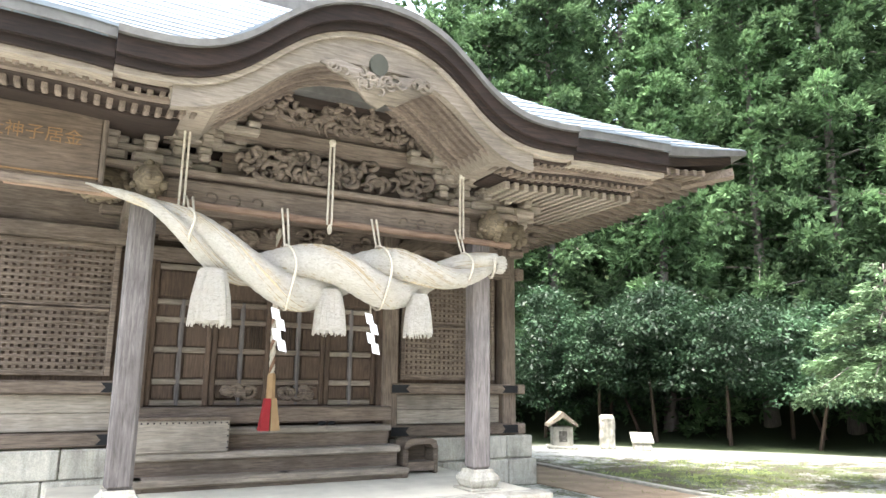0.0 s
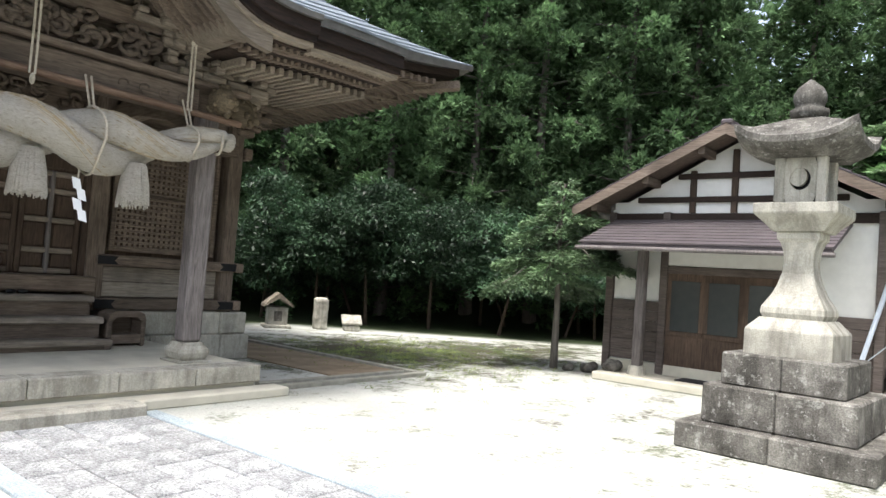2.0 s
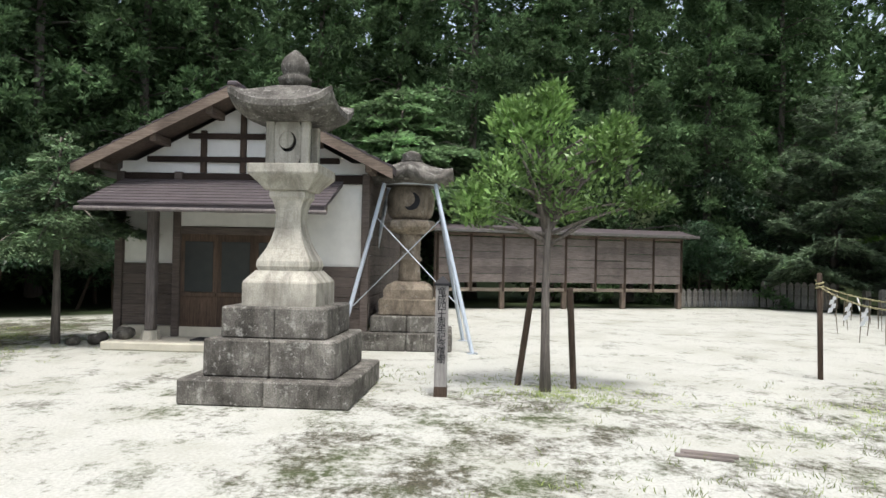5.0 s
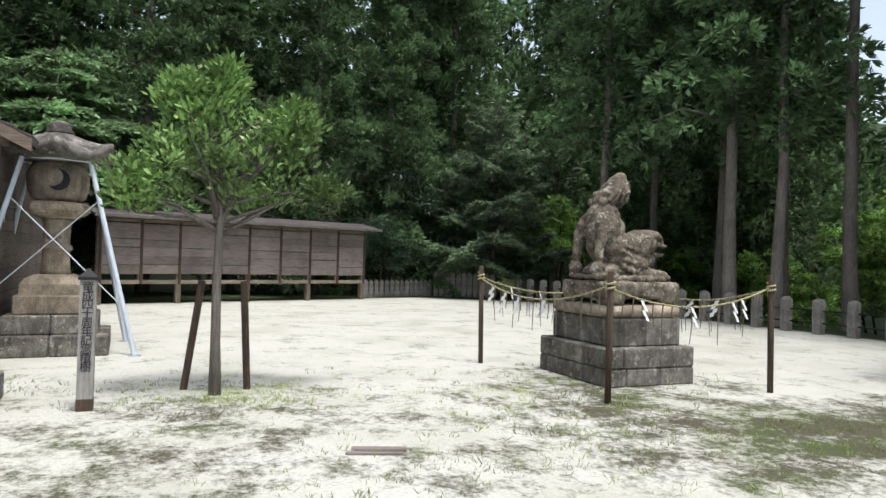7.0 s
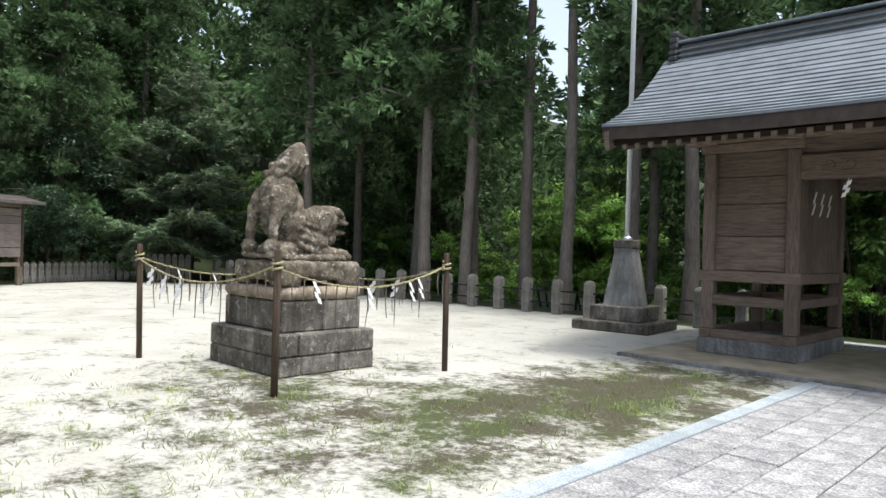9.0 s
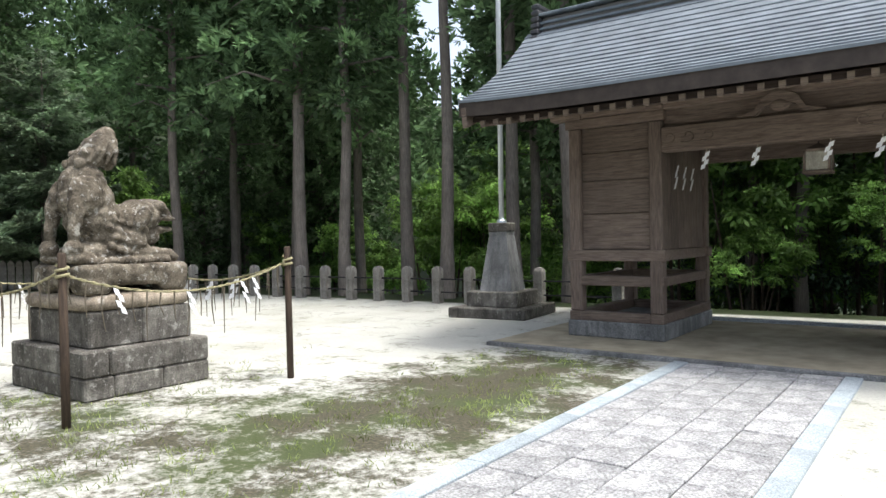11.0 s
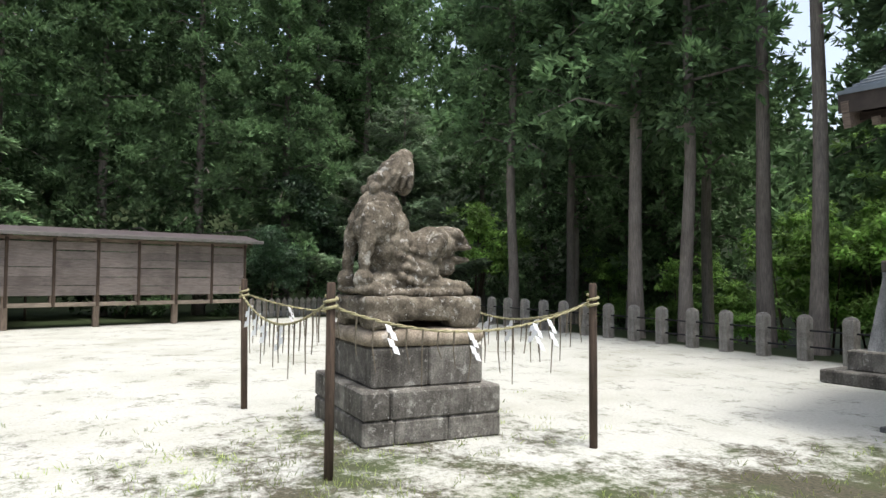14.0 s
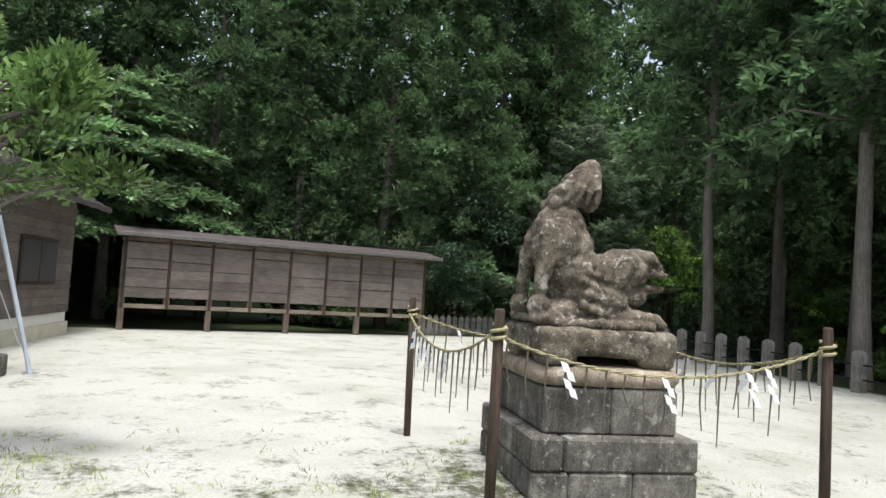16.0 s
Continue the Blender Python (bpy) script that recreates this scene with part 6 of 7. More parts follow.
    for w in (-1, 1):                       # knobbed mane in slanting rows
        for i in range(5):
            for j in range(4):
                u, z = -0.16 + 0.085 * i + 0.045 * (j % 2), 1.56 + 0.095 * j - 0.03 * i
                B(u, w * (0.3 - 0.012 * j), z, r.uniform(0.04, 0.06), 0.05, r.uniform(0.035, 0.05))
        for k in range(9):
            B(-0.4 + 0.1 * k, w * 0.36, 1.4, 0.07, 0.08, 0.05)
    lion = lone("guardian_lion_statue", s, LION, "weathered brown stone lion crouching with raised tail", "statue", (LX, LY, -0.042), 0)
    lion.scale = (1.03, 1.03, 1.03)
    carve(lion, 0.011, 0.06, 0.022)


build_lion()


def build_lion_fence():
    spots = {"a": (7.83, -5.36), "b": (7.82, -7.87), "c": (10.95, -5.24), "d": (10.9, -7.87)}
    posts = thing("rope_fence_post", "dark wooden post of the rope fence", "post", (*spots["a"], 0), group="rope fence posts")
    part("post", Shape().lathe([(0.038, 0), (0.039, 0.7), (0.036, 1.5), (0.03, 1.52)], 10), DARKZ, posts, "", True)
    part("rope_knot", Shape().tube([(0.05 * math.cos(k * 0.7), 0.05 * math.sin(k * 0.7), 1.3 + 0.006 * k) for k in range(20)], 0.014, 5), OLDROPE, posts, "", True)
    for k in "bcd":
        copy_thing(posts, pose(*spots[k], 0, 1.2 if k == "b" else -0.6, 0.8, 30))
    r = random.Random(6)
    for a, b2 in (("a", "c"), ("a", "b"), ("b", "d"), ("c", "d")):
        p, q = Vector((*spots[a], 1.34)), Vector((*spots[b2], 1.34))
        d = (q - p).normalized()
        turn = math.degrees(math.atan2(d.y, d.x))
        rope = thing("sagging_rope", "yellowish straw rope sagging between posts with hanging straws", "rope", tuple(p), turn, group="fence ropes")
        L = (q - p).length
        sag = 0.24
        f = lambda t: -4 * sag * t * (1 - t)
        for s in (0, 1):
            part("twine", Shape().tube([(t / 60 * L, 0.055 + 0.008 * math.sin(t * 1.3 + s * 3.14), f(t / 60) + 0.008 * math.cos(t * 1.3 + s * 3.14)) for t in range(61)], 0.007, 5), OLDROPE, rope, "", True)
        for k in range(17):
            t = (k + 0.6) / 17.4
            ln = (0.24, 0.34, 0.46)[k % 3] * r.uniform(0.9, 1.15)
            x, z = t * L, f(t)
            part("straw", Shape().tube([(x, 0.055, z), (x + r.uniform(-0.02, 0.02), 0.06, z - ln * 0.5), (x + r.uniform(-0.03, 0.03), 0.06, z - ln)], [0.009, 0.007, 0.004], 5), STRAND, rope)
        for t in {"ac": (0.43, 0.63, 0.75, 0.87), "ab": (0.2, 0.5, 0.76, 0.82), "bd": (0.3, 0.46, 0.62, 0.8), "cd": (0.2, 0.4, 0.6, 0.8)}[a + b2]:
            part("paper_streamer", paper_streamer(0.23, 0.06), PAPER, rope, "white folded paper").matrix_local = pose(t * L, 0.04, f(t), 0, 0, 15 if a + b2 == "ab" else 40)


build_lion_fence()


# ---- small stones beside the wood ----
def build_small_stones():
    h = thing("stone_hokora", "tiny stone shrine with a gabled roof", "stone shrine", (12.0, 15.0, 0), -28)
    h.scale = (0.85, 0.85, 0.88)
    part("base", Shape().box(-0.42, 0.42, -0.36, 0.36, 0, 0.1, 0.02), PALESTONE, h)
    part("body", Shape().box(-0.3, 0.3, -0.26, 0.26, 0.1, 0.62, 0.02), PALESTONE, h)
    part("door", Shape().box(-0.12, 0.12, -0.275, -0.262, 0.2, 0.5), STONE, h)
    part("roof", Shape().prism([(-0.44, 0.62), (-0.42, 0.7), (0, 1.04), (0.42, 0.7), (0.44, 0.62), (0, 0.88)], -0.38, 0.38), TANSTONE, h)
    m = Shape()
    m.box(-0.18, 0.18, -0.14, 0.14, -0.02, 0.84, 0.05)
    m = lone("standing_stone", m, PALESTONE, "rough pale standing stone marker", "stone", (12.97, 14.4, 0), -30)
    carve(m, 0.03, 0.25, 0.07)
    t = thing("tilted_stone_plate", "pale slanted inscription stone on a low block", "stone", (13.6, 13.85, 0), -35)
    part("block", Shape().box(-0.22, 0.22, -0.17, 0.17, 0, 0.16, 0.03), PALESTONE, t)
    part("plate", Shape().box(-0.27, 0.27, -0.22, 0.22, -0.03, 0.03, 0.012, pose(0, 0, 0.3, 28, 0, 0)), PALESTONE, t)
    part("prop", Shape().box(-0.1, 0.1, 0.05, 0.15, 0.14, 0.36), STONE, t)
    lone("flat_plank", Shape().box(-0.26, 0.2, -0.04, 0.03, 0.0, 0.03, 0.006).box(-0.22, 0.24, 0.1, 0.13, 0.0, 0.025, 0.005).box(0.17, 0.2, 0.03, 0.1, 0.0, 0.02, 0.004), PLANK, "grey broken wooden frame piece lying on the sand", "plank", (6.7, -2.23, 0), 72)


build_small_stones()


# ---- plants ----
def leaves(centres, count, spread, size, aim, seed, width=0.4, squash=0.6, lie=0.0):
    """Leaf blades over the upper shell of rounded clumps at the given centres; aim: outward and upward pull."""
    g = np.random.default_rng(seed)
    c = np.repeat(np.asarray(centres, float), count, axis=0)
    n = len(c)
    out = g.normal(size=(n, 3))
    out[:, 2] = np.abs(out[:, 2]) * 1.1 - 0.35
    out /= np.linalg.norm(out, axis=1, keepdims=True)
    big = np.repeat(g.uniform(0.65, 1.35, (len(centres), 1)), count, axis=0)
    p = c + out * np.array((1, 1, squash)) * spread * big * g.uniform(0.55, 1.05, (n, 1))
    d = out * np.array((1, 1, 0.5)) * aim[0] + np.array((0, 0, aim[1])) + g.normal(size=(n, 3)) * 0.3
    if lie:                                  # blades lie against the rounded clump
        d -= out * np.sum(d * out, axis=1, keepdims=True) * lie
    d /= np.linalg.norm(d, axis=1, keepdims=True)
    up = out * (1 + 2 * lie) + np.array((0, 0, 0.8)) + g.normal(size=(n, 3)) * 0.45
    side = np.cross(d, up)
    side /= np.linalg.norm(side, axis=1, keepdims=True) + 1e-6
    ln = size * g.uniform(0.6, 1.3, (n, 1))
    v = np.stack((p, p + d * ln * 0.5 + side * ln * width * 0.5, p + d * ln, p + d * ln * 0.5 - side * ln * width * 0.5), 1).reshape(-1, 3)
    return v


def leaf_mesh(name, v, mat):
    me = bpy.data.meshes.new(name)
    n = len(v) // 4
    me.vertices.add(len(v))
    me.vertices.foreach_set("co", v.ravel())
    me.loops.add(len(v))
    me.loops.foreach_set("vertex_index", np.arange(len(v), dtype=np.int32))
    me.polygons.add(n)
    me.polygons.foreach_set("loop_start", np.arange(n, dtype=np.int32) * 4)
    me.materials.append(mat)
    me.update()
    me.validate()
    return me


def sprays(centres, outs, tufts_each, spread, blades, size, seed, width=0.27):
    """Puffs of needle tufts: each tuft is a brush of blades that fans out from one point."""
    g = np.random.default_rng(seed)
    c = np.repeat(np.asarray(centres, float), tufts_each, axis=0)
    o = np.repeat(np.asarray(outs, float), tufts_each, axis=0)
    n = len(c)
    big = np.repeat(g.uniform(0.6, 1.3, (len(centres), 1)), tufts_each, axis=0)
    d = g.normal(size=(n, 3)) + o * 0.7 + np.array((0, 0, 0.35))
    d /= np.linalg.norm(d, axis=1, keepdims=True)
    p = c + d * np.array((1, 1, 0.75)) * spread * big * g.uniform(0.45, 1.05, (n, 1))
    axis = d * 0.8 + o * 0.6 + np.array((0, 0, -0.12))
    axis /= np.linalg.norm(axis, axis=1, keepdims=True)
    p, axis = np.repeat(p, blades, axis=0), np.repeat(axis, blades, axis=0)
    n = len(p)
    way = axis + g.normal(size=(n, 3)) * 0.42
    way /= np.linalg.norm(way, axis=1, keepdims=True)
    side = np.cross(way, g.normal(size=(n, 3)))
    side /= np.linalg.norm(side, axis=1, keepdims=True) + 1e-6
    ln = size * g.uniform(0.6, 1.25, (n, 1))
    return np.stack((p, p + way * ln * 0.6 + side * ln * width * 0.5, p + way * ln, p + way * ln * 0.6 - side * ln * width * 0.5), 1).reshape(-1, 3)


def conifer(name, h, base, radius, clumps, per, seed, label, trunk_r=0.2, lean=0.0, mat=None, blade=0.24):
    """A cedar: tapered trunk, whorled limbs and a crown of drooping, brush-like sprays with gaps between."""
    g = random.Random(seed)
    t = thing(name, label, "tree", (0, 0, -200), group="cedars")
    pts = [(lean * z / h + 0.04 * math.sin(z), 0.04 * math.cos(z * 0.7), z) for z in [h * k / 14 for k in range(15)]]
    limbs = Shape().tube([(pts[0][0], pts[0][1], -0.3)] + pts, [trunk_r * 1.5] + [trunk_r * (1.25 if k == 0 else 1 - 0.9 * k / 14) for k in range(15)], 10)
    centres, outs, inner = [], [], []
    for k in range(clumps):
        f = (k + g.random()) / clumps
        z = base + (h - base) * f ** 0.9
        r = radius * (1 - f) ** 0.6 * g.uniform(0.45, 1.15) + 0.2
        a = k * 2.4 + g.uniform(-0.5, 0.5)
        ax = lean * z / h
        for j in range(3):                   # puffs along a bough that droops and lifts at its tip
            q = r * (0.5 + 0.25 * j)
            b2 = a + g.uniform(-0.3, 0.3) * (1 - j * 0.3)
            centres.append((ax + q * math.cos(b2), q * math.sin(b2), z + 0.15 - 0.3 * q * q / radius - g.uniform(0, 0.25)))
            outs.append((math.cos(b2), math.sin(b2), -0.35 + 0.2 * j))
        inner.append((ax + 0.25 * r * math.cos(a), 0.25 * r * math.sin(a), z - 0.3))
        if k % 2 == 0:
            limbs.tube([(ax, 0, z - 0.1), (ax + 0.6 * r * math.cos(a), 0.6 * r * math.sin(a), z + 0.1), (ax + r * math.cos(a), r * math.sin(a), z - 0.15 * r)], [0.05, 0.03, 0.01], 4)
    part("trunk", limbs, BARK, t, "", True)
    v0 = leaves(inner, 60, 0.9, 0.27, (0.9, -0.3), seed + 90, 0.5, 1.0)
    v = sprays(centres, outs, per, 0.52, 7, blade, seed)
    o = new("crown", leaf_mesh("crown", np.concatenate((v, v0)), mat or CEDAR))
    o.parent = t
    return t


def tiered(name, at, h, z0, radius, boughs, density, size, seed, mat, label, trunk_r=0.09, stretch=(1, 1), droop=0.25, power=0.7):
    """A tree of level boughs: each carries a flat, tapering spray of leaves, with air between the tiers."""
    g, r = random.Random(seed), np.random.default_rng(seed)
    t = thing(name, label, "tree", at)
    limbs = Shape().tube([(0, 0, -0.2), (0.03, 0.02, h * 0.3), (-0.02, 0.03, h * 0.6), (0, 0, h * 0.97)], [trunk_r * 1.4, trunk_r, trunk_r * 0.7, 0.012], 10)
    rows = []
    for k in range(boughs):
        f = (k + g.random() * 0.7) / boughs
        z = z0 + (h - z0) * f
        ln = radius * ((1 - f) ** power * g.uniform(0.65, 1.1) + 0.1)
        a = k * 2.4 + g.uniform(-0.4, 0.4)
        ux, uy = math.cos(a) * stretch[0], math.sin(a) * stretch[1]
        rise = g.uniform(0.0, 0.3)
        limbs.tube([(0, 0, z - 0.15), (0.5 * ln * ux, 0.5 * ln * uy, z + 0.5 * rise * ln), (ln * ux, ln * uy, z + (rise - droop) * ln)], [0.012 + 0.018 * ln / radius, 0.014, 0.005], 5)
        n = int(density * ln * ln) + 12
        s = r.uniform(0.15, 1.05, n)
        w = r.uniform(-1, 1, n) * 0.42 * ln * np.sin(np.clip(s, 0, 1) * 2.6 + 0.3)
        px, py = s * ln * ux - w * math.sin(a), s * ln * uy + w * math.cos(a)
        pz = z + rise * ln * s - droop * ln * s * s - 0.25 * np.abs(w) + r.normal(0, 0.035, n)
        out = np.stack((ux * 0.8 - np.sign(w) * math.sin(a) * 0.7, uy * 0.8 + np.sign(w) * math.cos(a) * 0.7, np.full(n, -0.15)), 1) + r.normal(0, 0.3, (n, 3))
        rows.append((np.stack((px, py, pz), 1), out))
    part("trunk", limbs, BARK, t, "", True)
    p, d = np.concatenate([a for a, _ in rows]), np.concatenate([b2 for _, b2 in rows])
    d /= np.linalg.norm(d, axis=1, keepdims=True)
    side = np.cross(d, np.array((0, 0, 1.0)) + r.normal(0, 0.35, d.shape))
    side /= np.linalg.norm(side, axis=1, keepdims=True) + 1e-6
    ln = size * r.uniform(0.6, 1.25, (len(p), 1))
    v = np.stack((p, p + d * ln * 0.5 + side * ln * 0.2, p + d * ln, p + d * ln * 0.5 - side * ln * 0.2), 1).reshape(-1, 3)
    o = new("crown", leaf_mesh("crown", v, mat))
    o.parent = t
    return t


def bush(name, w, d, h, n, per, size, seed, mat, label, category="shrub", stems=4):
    g = random.Random(seed)
    t = thing(name, label, category, (0, 0, -200), group="shrubs")
    centres = []
    lobes = [(g.uniform(-w / 2, w / 2), g.uniform(-d / 2, d / 2), g.uniform(0.34, 0.85) * h, g.uniform(0.55, 1.0)) for _ in range(16)]
    for k in range(n):
        x, y, z, r = g.choice(lobes)
        a, b2 = g.uniform(0, 6.283), g.uniform(-0.6, 1.57)
        q = r * g.uniform(0.75, 1.05)
        centres.append((x + q * math.cos(a) * math.cos(b2), y + q * math.sin(a) * math.cos(b2), max(0.2, z + q * math.sin(b2) * 0.7)))
    for x, y, z, r in lobes[:max(1, stems - 3)]:
        part("stem", Shape().tube([(x * 0.5, y * 0.5, -0.2), (x * 0.8, y * 0.8, z * 0.6), (x, y, z)], [0.06, 0.045, 0.015], 5), DARKZ, t)
    v = leaves(centres, per, 0.36, size, (0.8, -0.25), seed, 0.42, 0.7, 0.5)
    o = new("crown", leaf_mesh("crown", v, mat))
    o.parent = t
    return t


def branchy(name, at, h, crown, n, per, size, seed, mat, label, fork=0.45, trunk_r=0.07):
    """A small garden tree: trunk, forked limbs and twigs that end in leaf clusters. crown: list of ellipsoids x, y, z, rx, ry, rz."""
    g = random.Random(seed)
    t = thing(name, label, "tree", at)
    s = Shape()
    fz = h * fork
    s.tube([(0, 0, -0.1), (0.02, 0.01, fz * 0.3), (-0.02, 0.02, fz * 0.65), (0, 0, fz), (0.03, 0.04, h * 0.68), (0, 0.12, h * 0.93)], [trunk_r * 1.4, trunk_r, trunk_r * 0.9, trunk_r * 0.8, trunk_r * 0.45, 0.01], 10)
    centres, tw = [], s
    for k in range(n):
        x, y, z, rx, ry, rz = g.choice(crown)
        a, b2 = g.uniform(0, 6.283), g.uniform(-1.2, 1.57)
        q = g.uniform(0.4, 1.05)
        centres.append((x + rx * q * math.cos(a) * math.cos(b2), y + ry * q * math.sin(a) * math.cos(b2), z + rz * q * math.sin(b2)))
    for k, c in enumerate(centres):
        if k % 14 == 0:
            low = g.uniform(fz * 0.9, max(fz, min(c[2] - 0.15, h * 0.8)))
            midp = (c[0] * 0.5, c[1] * 0.5, low + (c[2] - low) * 0.62)
            tw.tube([(0, 0, low), midp, c], [0.026, 0.016, 0.006], 5)
    part("trunk", tw, BARK, t, "", True)
    v = leaves(centres, per, 0.17, size, (0.7, 0.4), seed, 0.4, 0.9, 0.1)
    o = new("crown", leaf_mesh("crown", v, mat))
    o.parent = t
    return t


def far_woods():
    """The wooded hills all round, seen only as a far leafy surface; low to the south-east, where the sky shows."""
    g = np.random.default_rng(44)
    cs = []
    while len(cs) < 4200:
        a = g.uniform(-1.9, 1.35)
        d = g.uniform(42, 68)
        x, y = 3 + d * math.cos(a), -3 + d * math.sin(a)
        cut = 1 - math.exp(-((a + 0.955) / 0.06) ** 2)
        top = (12.0 + 28 * cut) * (d - 36) / 30
        cs.append((x, y, max(-2, top * g.uniform(0.55, 1.0) + g.uniform(-1, 1))))
    v = sprays(cs, [(-math.cos(math.atan2(y + 3, x - 3)), -math.sin(math.atan2(y + 3, x - 3)), 0.2) for x, y, _ in cs], 8, 1.9, 7, 0.95, 45)
    ob = new("far_woods", leaf_mesh("far_woods", v, CEDAR))
    tagged(ob, "dense green woods covering the far hills", "woods", kind="stuff")


def tufts():
    """Short grass that comes up through the sand."""
    g = np.random.default_rng(9)
    rows = []
    for cx, cy, rx, ry, n in ((5.6, -8.0, 1.1, 2.6, 260), (7.4, -4.6, 2.2, 1.6, 200), (9.3, -1.3, 1.0, 1.0, 220), (9.1, -6.5, 1.4, 1.5, 120), (5.5, -2.5, 1.6, 1.6, 110), (11.5, 9.5, 2.5, 2.5, 900), (10.0, 1.6, 1.5, 1.4, 90)):
        p = g.normal(size=(n, 2)) * (rx, ry) * 0.6 + (cx, cy)
        rows += [(a, b2, 0.0) for a, b2 in p if not (PX0 - 0.05 < a < PX1 + 0.12)]
    c = np.repeat(np.asarray(rows), 9, axis=0)
    n = len(c)
    p = c + g.normal(size=(n, 3)) * (0.045, 0.045, 0)
    p[:, 2] = -0.005
    d = g.normal(size=(n, 3)) * (0.5, 0.5, 0) + (0, 0, 1)
    ln = g.uniform(0.015, 0.06, (n, 1))
    side = np.cross(d, g.normal(size=(n, 3)))
    side /= np.linalg.norm(side, axis=1, keepdims=True)
    v = np.stack((p - side * 0.004, p + side * 0.004, p + d * ln + side * 0.001, p + d * ln - side * 0.001), 1).reshape(-1, 3)
    ob = new("grass", leaf_mesh("grass", v, GRASS))
    tagged(ob, "sparse short green grass in the sandy court", "grass", kind="stuff")


def plant_all():
    tufts()
    # garden trees
    branchy("young_evergreen_tree", (9.42, -1.17, 0), 3.9,
            [(0, 0.55, 2.42, 0.72, 0.62, 0.42), (0, -0.4, 2.45, 0.72, 0.6, 0.4), (0, 0.15, 2.85, 0.65, 0.7, 0.42), (0, 0.35, 3.25, 0.4, 0.42, 0.3), (0, -0.02, 3.48, 0.14, 0.14, 0.26), (0, 0.45, 3.3, 0.12, 0.12, 0.22), (0, -0.85, 3.1, 0.1, 0.1, 0.25), (0, -0.72, 2.95, 0.32, 0.3, 0.32), (0, -1.2, 2.32, 0.22, 0.28, 0.07), (0, 0.9, 2.2, 0.36, 0.26, 0.22)],
            520, 20, 0.095, 21, FRESH, "young glossy evergreen tree with fresh green leaves and stakes beside it", 0.5, 0.055)
    for x, y, lx in ((9.83, -0.84, 0.17), (9.68, -1.56, -0.1)):
        st = Shape().tube([(0, 0, -0.1), (-0.2, -lx, 1.28)], 0.042, 8)
        lone("tree_stake", st, DARKZ, "dark wooden stake propping the young tree", "stake", (x, y, 0), group="tree stakes")
    tiered("camellia_tree", (12.63, 7.04, 0), 3.75, 1.75, 1.75, 24, 680, 0.11, 33, SHINY, "slender camellia tree with dark glossy leaves before the wood", 0.06, (0.72, 0.95), 0.3, 0.8)

    tall = [conifer("cedar_tree", 21, b2, r, n, 16, sd, lb, tr, ln, None, 0.28) for b2, r, n, sd, lb, tr, ln in (
        (6.2, 2.2, 66, 1, "tall cedar with bare grey-brown trunk and high crown", 0.19, 0.2),
        (5.2, 2.1, 70, 2, "tall cedar with bare grey-brown trunk and high crown", 0.175, -0.25),
        (12.5, 1.7, 40, 3, "slim cedar with long bare trunk and thin high crown", 0.19, 0.1))]
    full = [conifer("forest_cedar", h, b2, r, n, 28, sd, "dense green cedar of the surrounding wood", 0.22, 0.0, None, 0.26) for h, b2, r, n, sd in (
        (19, 0.8, 3.0, 84, 5), (22, 1.5, 3.3, 94, 6), (16, 0.5, 2.8, 74, 7))]
    rear = [conifer("forest_cedar", h, b2, r, n, 14, sd, "dense green cedar deep in the wood", 0.22, 0.0, None, 0.32) for h, b2, r, n, sd in (
        (20, 0.8, 3.1, 80, 25), (22, 1.5, 3.3, 88, 26))]
    shr = [bush("evergreen_shrub", 3.4, 2.2, h, 170, 80, 0.13, sd, BROAD, "dark glossy evergreen undergrowth at the wood's edge") for h, sd in ((3.6, 8), (4.6, 9), (2.6, 10))]
    lite = [bush("leafy_maple", 3.4, 3.0, h, 130, 60, 0.22, sd, BRIGHT, "bright green leafy tree in the clearing beyond", "tree", 7) for h, sd in ((5.5, 12), (8.0, 13))]
    g = random.Random(17)

    def put(kinds, x, y, scale=1.0, k=None):
        src = kinds[g.randrange(len(kinds)) if k is None else k]
        q = scale * g.uniform(0.92, 1.08)
        ob = copy_thing(src, pose(x, y, height(x, y) - 0.05, 0, 0, g.uniform(0, 360)))
        ob.scale = (q, q, q)
        return ob

    # bare trunks behind the stone fence
    for x, y in ((16.8, -16.1), (15.6, -16.7), (14.3, -17.9), (12.5, -17.4), (22.6, -15.9), (24.0, -19.2), (11.3, -18.8), (12.2, -21.7), (9.2, -17.9), (19.5, -18.4), (27.9, -22.3), (20.5, -22.5), (11.0, -22.0), (6.0, -22), (3.0, -24.0), (2.3, -20.5), (4.7, -21.3), (1.2, -23.5), (5.4, -25)):
        put(tall, x, y, g.uniform(0.95, 1.1), 2 if (x, y) in ((14.3, -17.9), (12.5, -17.4), (11.3, -18.8)) else g.randrange(2))
    # wood north-east of the hall and behind the house
    for a in range(9):
        t = a / 8
        x, y = 13.5 + 9.5 * t, 18.0 - 10.5 * t
        put(shr, x, y, 1.0)
        put(shr, x + 1.7, y + 1.5, 1.15)
    for row in range(2):
        for a in range(8):
            t = (a + 0.5 * (row % 2)) / 7
            put(rear if row else full, 12.0 + 14.5 * t + row * 3.2 + g.uniform(-0.8, 0.8), 23.0 - 13.0 * t + row * 3.0 + g.uniform(-0.8, 0.8), 1.0 + 0.08 * row)
    # wood east, behind the board wall
    put(rear, 34.5, -14.8, 1.0)
    for k in range(6):
        put(full, 30.5 + g.uniform(-0.8, 1.2), 6.5 - k * 3.3, 1.0)
        put(shr, 29.0 + g.uniform(-0.5, 0.5), 4.0 - k * 2.6, 0.8)
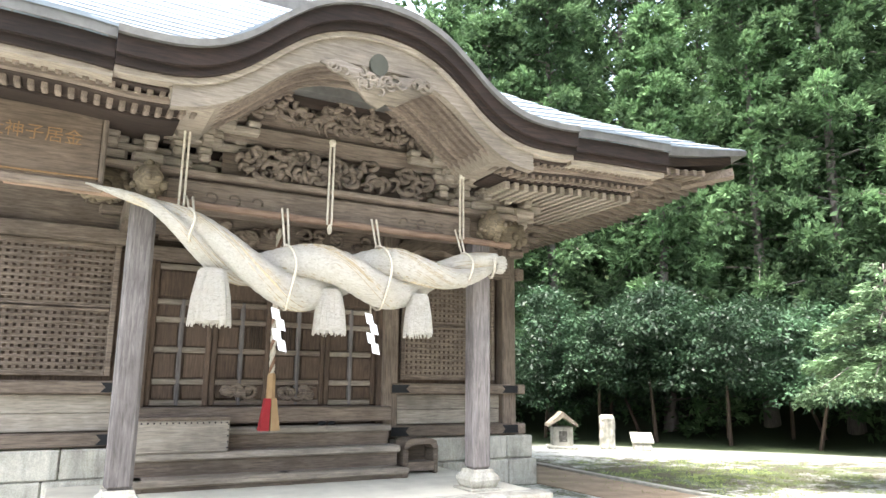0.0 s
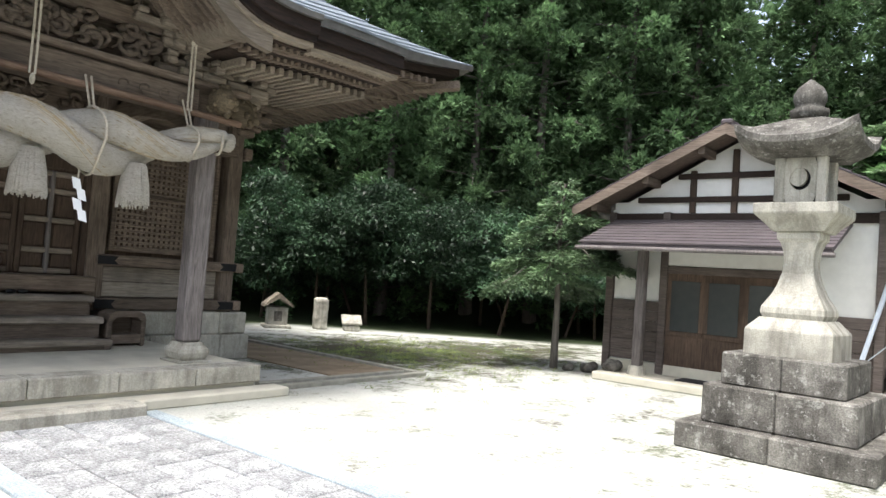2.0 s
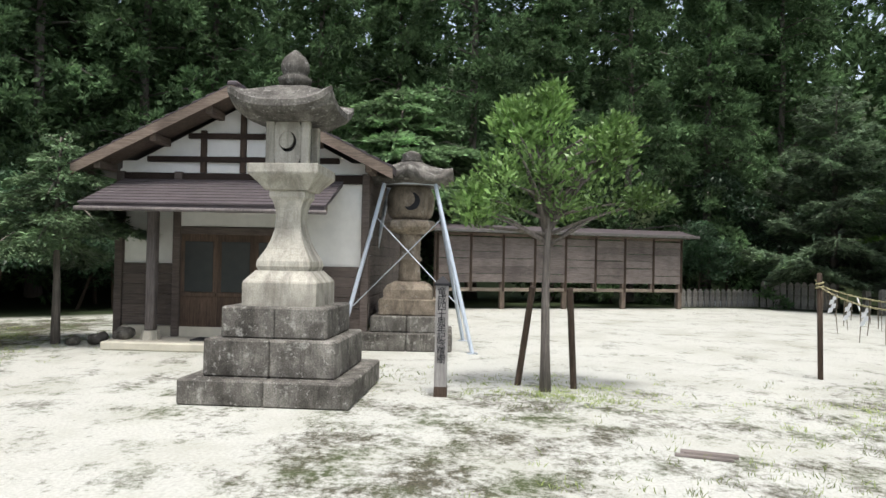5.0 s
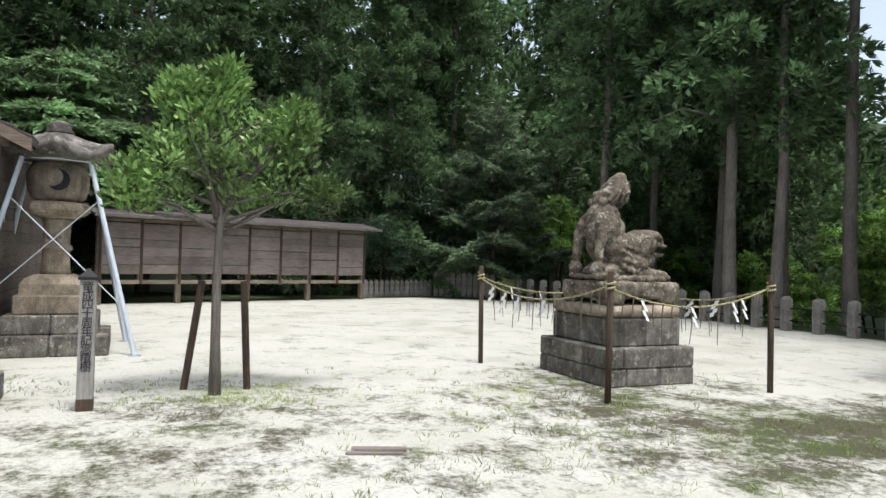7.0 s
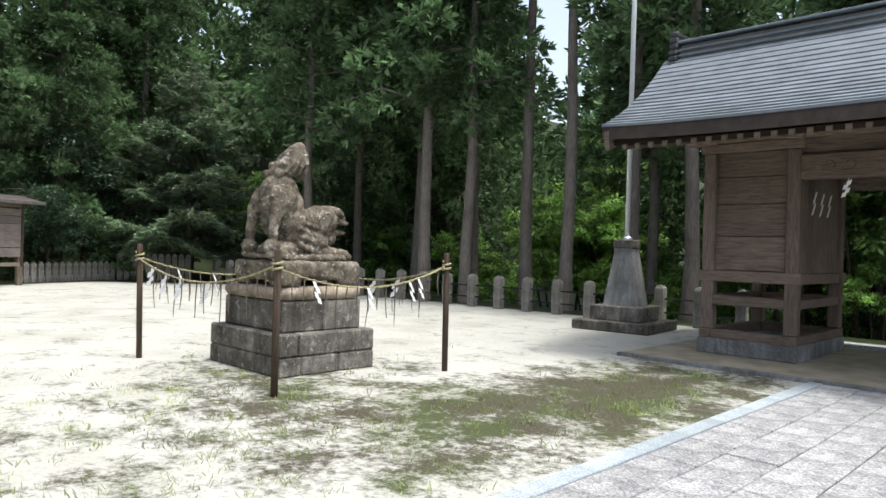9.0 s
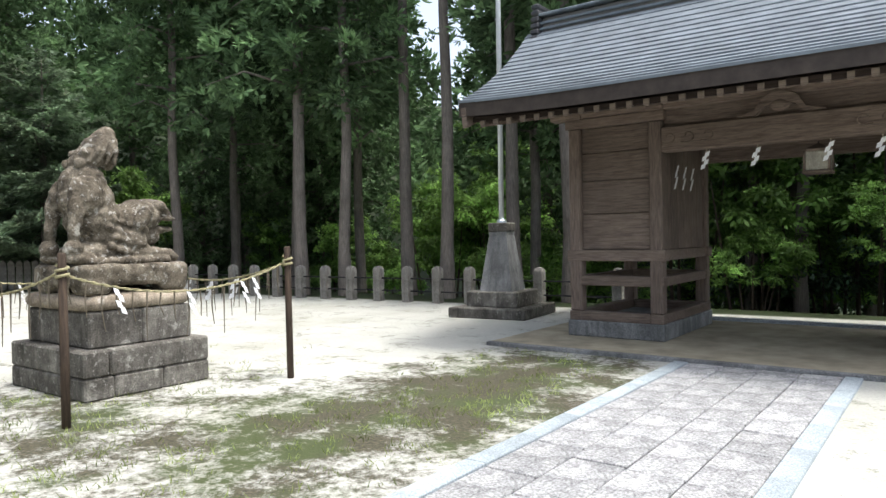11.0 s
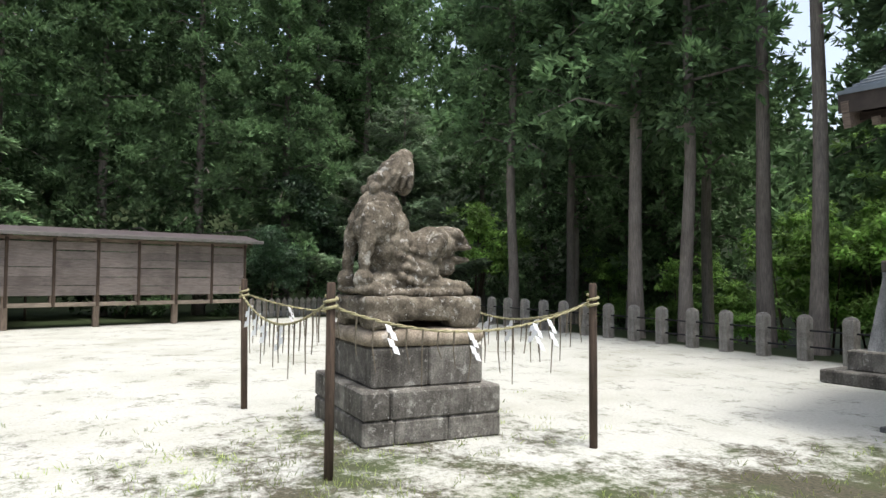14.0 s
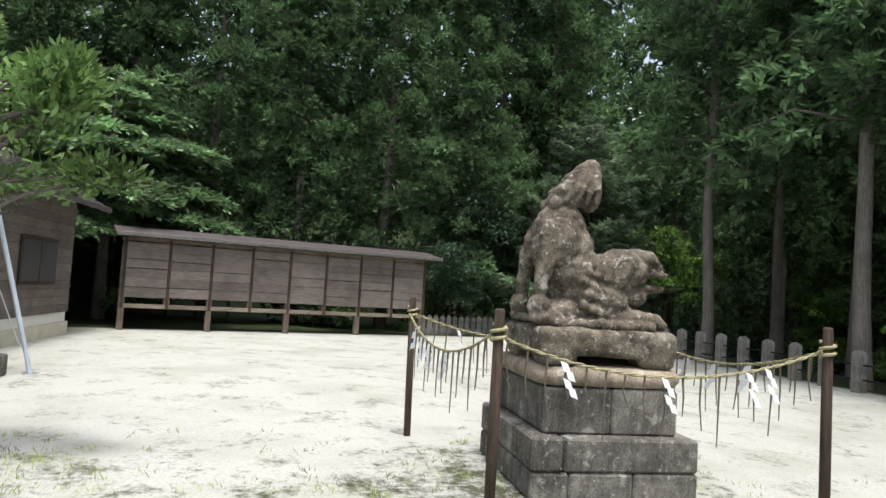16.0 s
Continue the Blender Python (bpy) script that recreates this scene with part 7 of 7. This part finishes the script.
    # broad evergreen in the far corner
    tiered("broad_evergreen_tree", (28.9, -14.5, 0), 8.7, 0.9, 3.9, 62, 130, 0.24, 61, TIERED, "broad evergreen tree with tiered leafy boughs in the corner", 0.14, (1, 1), -0.08, 0.75)
    tiered("wingnut_tree", (27.3, 2.6, 0), 8.2, 3.0, 4.4, 40, 120, 0.3, 64, WING, "pale-leaved broad tree spreading beside the board wall", 0.16, (1, 1), 0.3, 0.5)
    put(lite, 29.8, -18.0, 0.95, 0)
    put(shr, 31.5, -11.0, 1.2, 1)
    # wood south-east and south, beyond the fence
    for k in range(5):
        put(rear, 35 - k * 2.6 + g.uniform(-0.5, 0.5), -25.0 - g.uniform(0, 2.5), 0.95)
    for x, y, q in ((1.2, -20.5, 0.85), (3.4, -21.5, 0.95), (5.6, -21.0, 0.85), (7.8, -21.5, 0.9), (4.5, -25.5, 1.1), (7.0, -26.0, 1.1)):
        put(lite, x, y, q)
    for x, y, q in ((2.2, -23.0, 1.2), (6.4, -23.5, 1.2), (0.0, -19.5, 0.9)):
        put(shr, x, y, q)
    for x, y in ((3.9, -28.5), (6.8, -27.5)):
        put(rear, x, y, 1.0)
    far_woods()
    for x, y in ((26.4, -26.0), (15.2, -28.2), (5.4, -31.5), (36, -22), (38, -17), (37, -13), (33, -29), (8.0, -30), (3.0, -33), (-3.0, -30), (-6, -24)):
        put(rear, x, y, 1.1)
    for x, y, q in ((14.2, -26.5, 0.8), (17.0, -27.0, 0.8), (11.8, -26.5, 0.85), (15.5, -25, 0.9), (18, -24.5, 0.9), (12.5, -23, 0.75), (10.0, -24.5, 0.8), (20.5, -24, 0.8), (17.5, -28, 1.1), (20.5, -29, 1.25), (23, -24, 0.7), (7.5, -23.5, 0.8), (4.0, -22.5, 0.7), (1.5, -21.5, 0.75), (-1.0, -22.5, 0.8), (28, -24.5, 0.7), (5.5, -19.5, 0.45), (2.5, -19, 0.4), (17.5, -33, 1.3), (21, -36, 1.5), (25, -40, 1.6), (14, -36, 1.3)):
        put(lite, x, y, q)
    for o in (*tall, *full, *rear, *shr, *lite):
        for ch in o.children_recursive:
            bpy.data.objects.remove(ch)
        bpy.data.objects.remove(o)


plant_all()
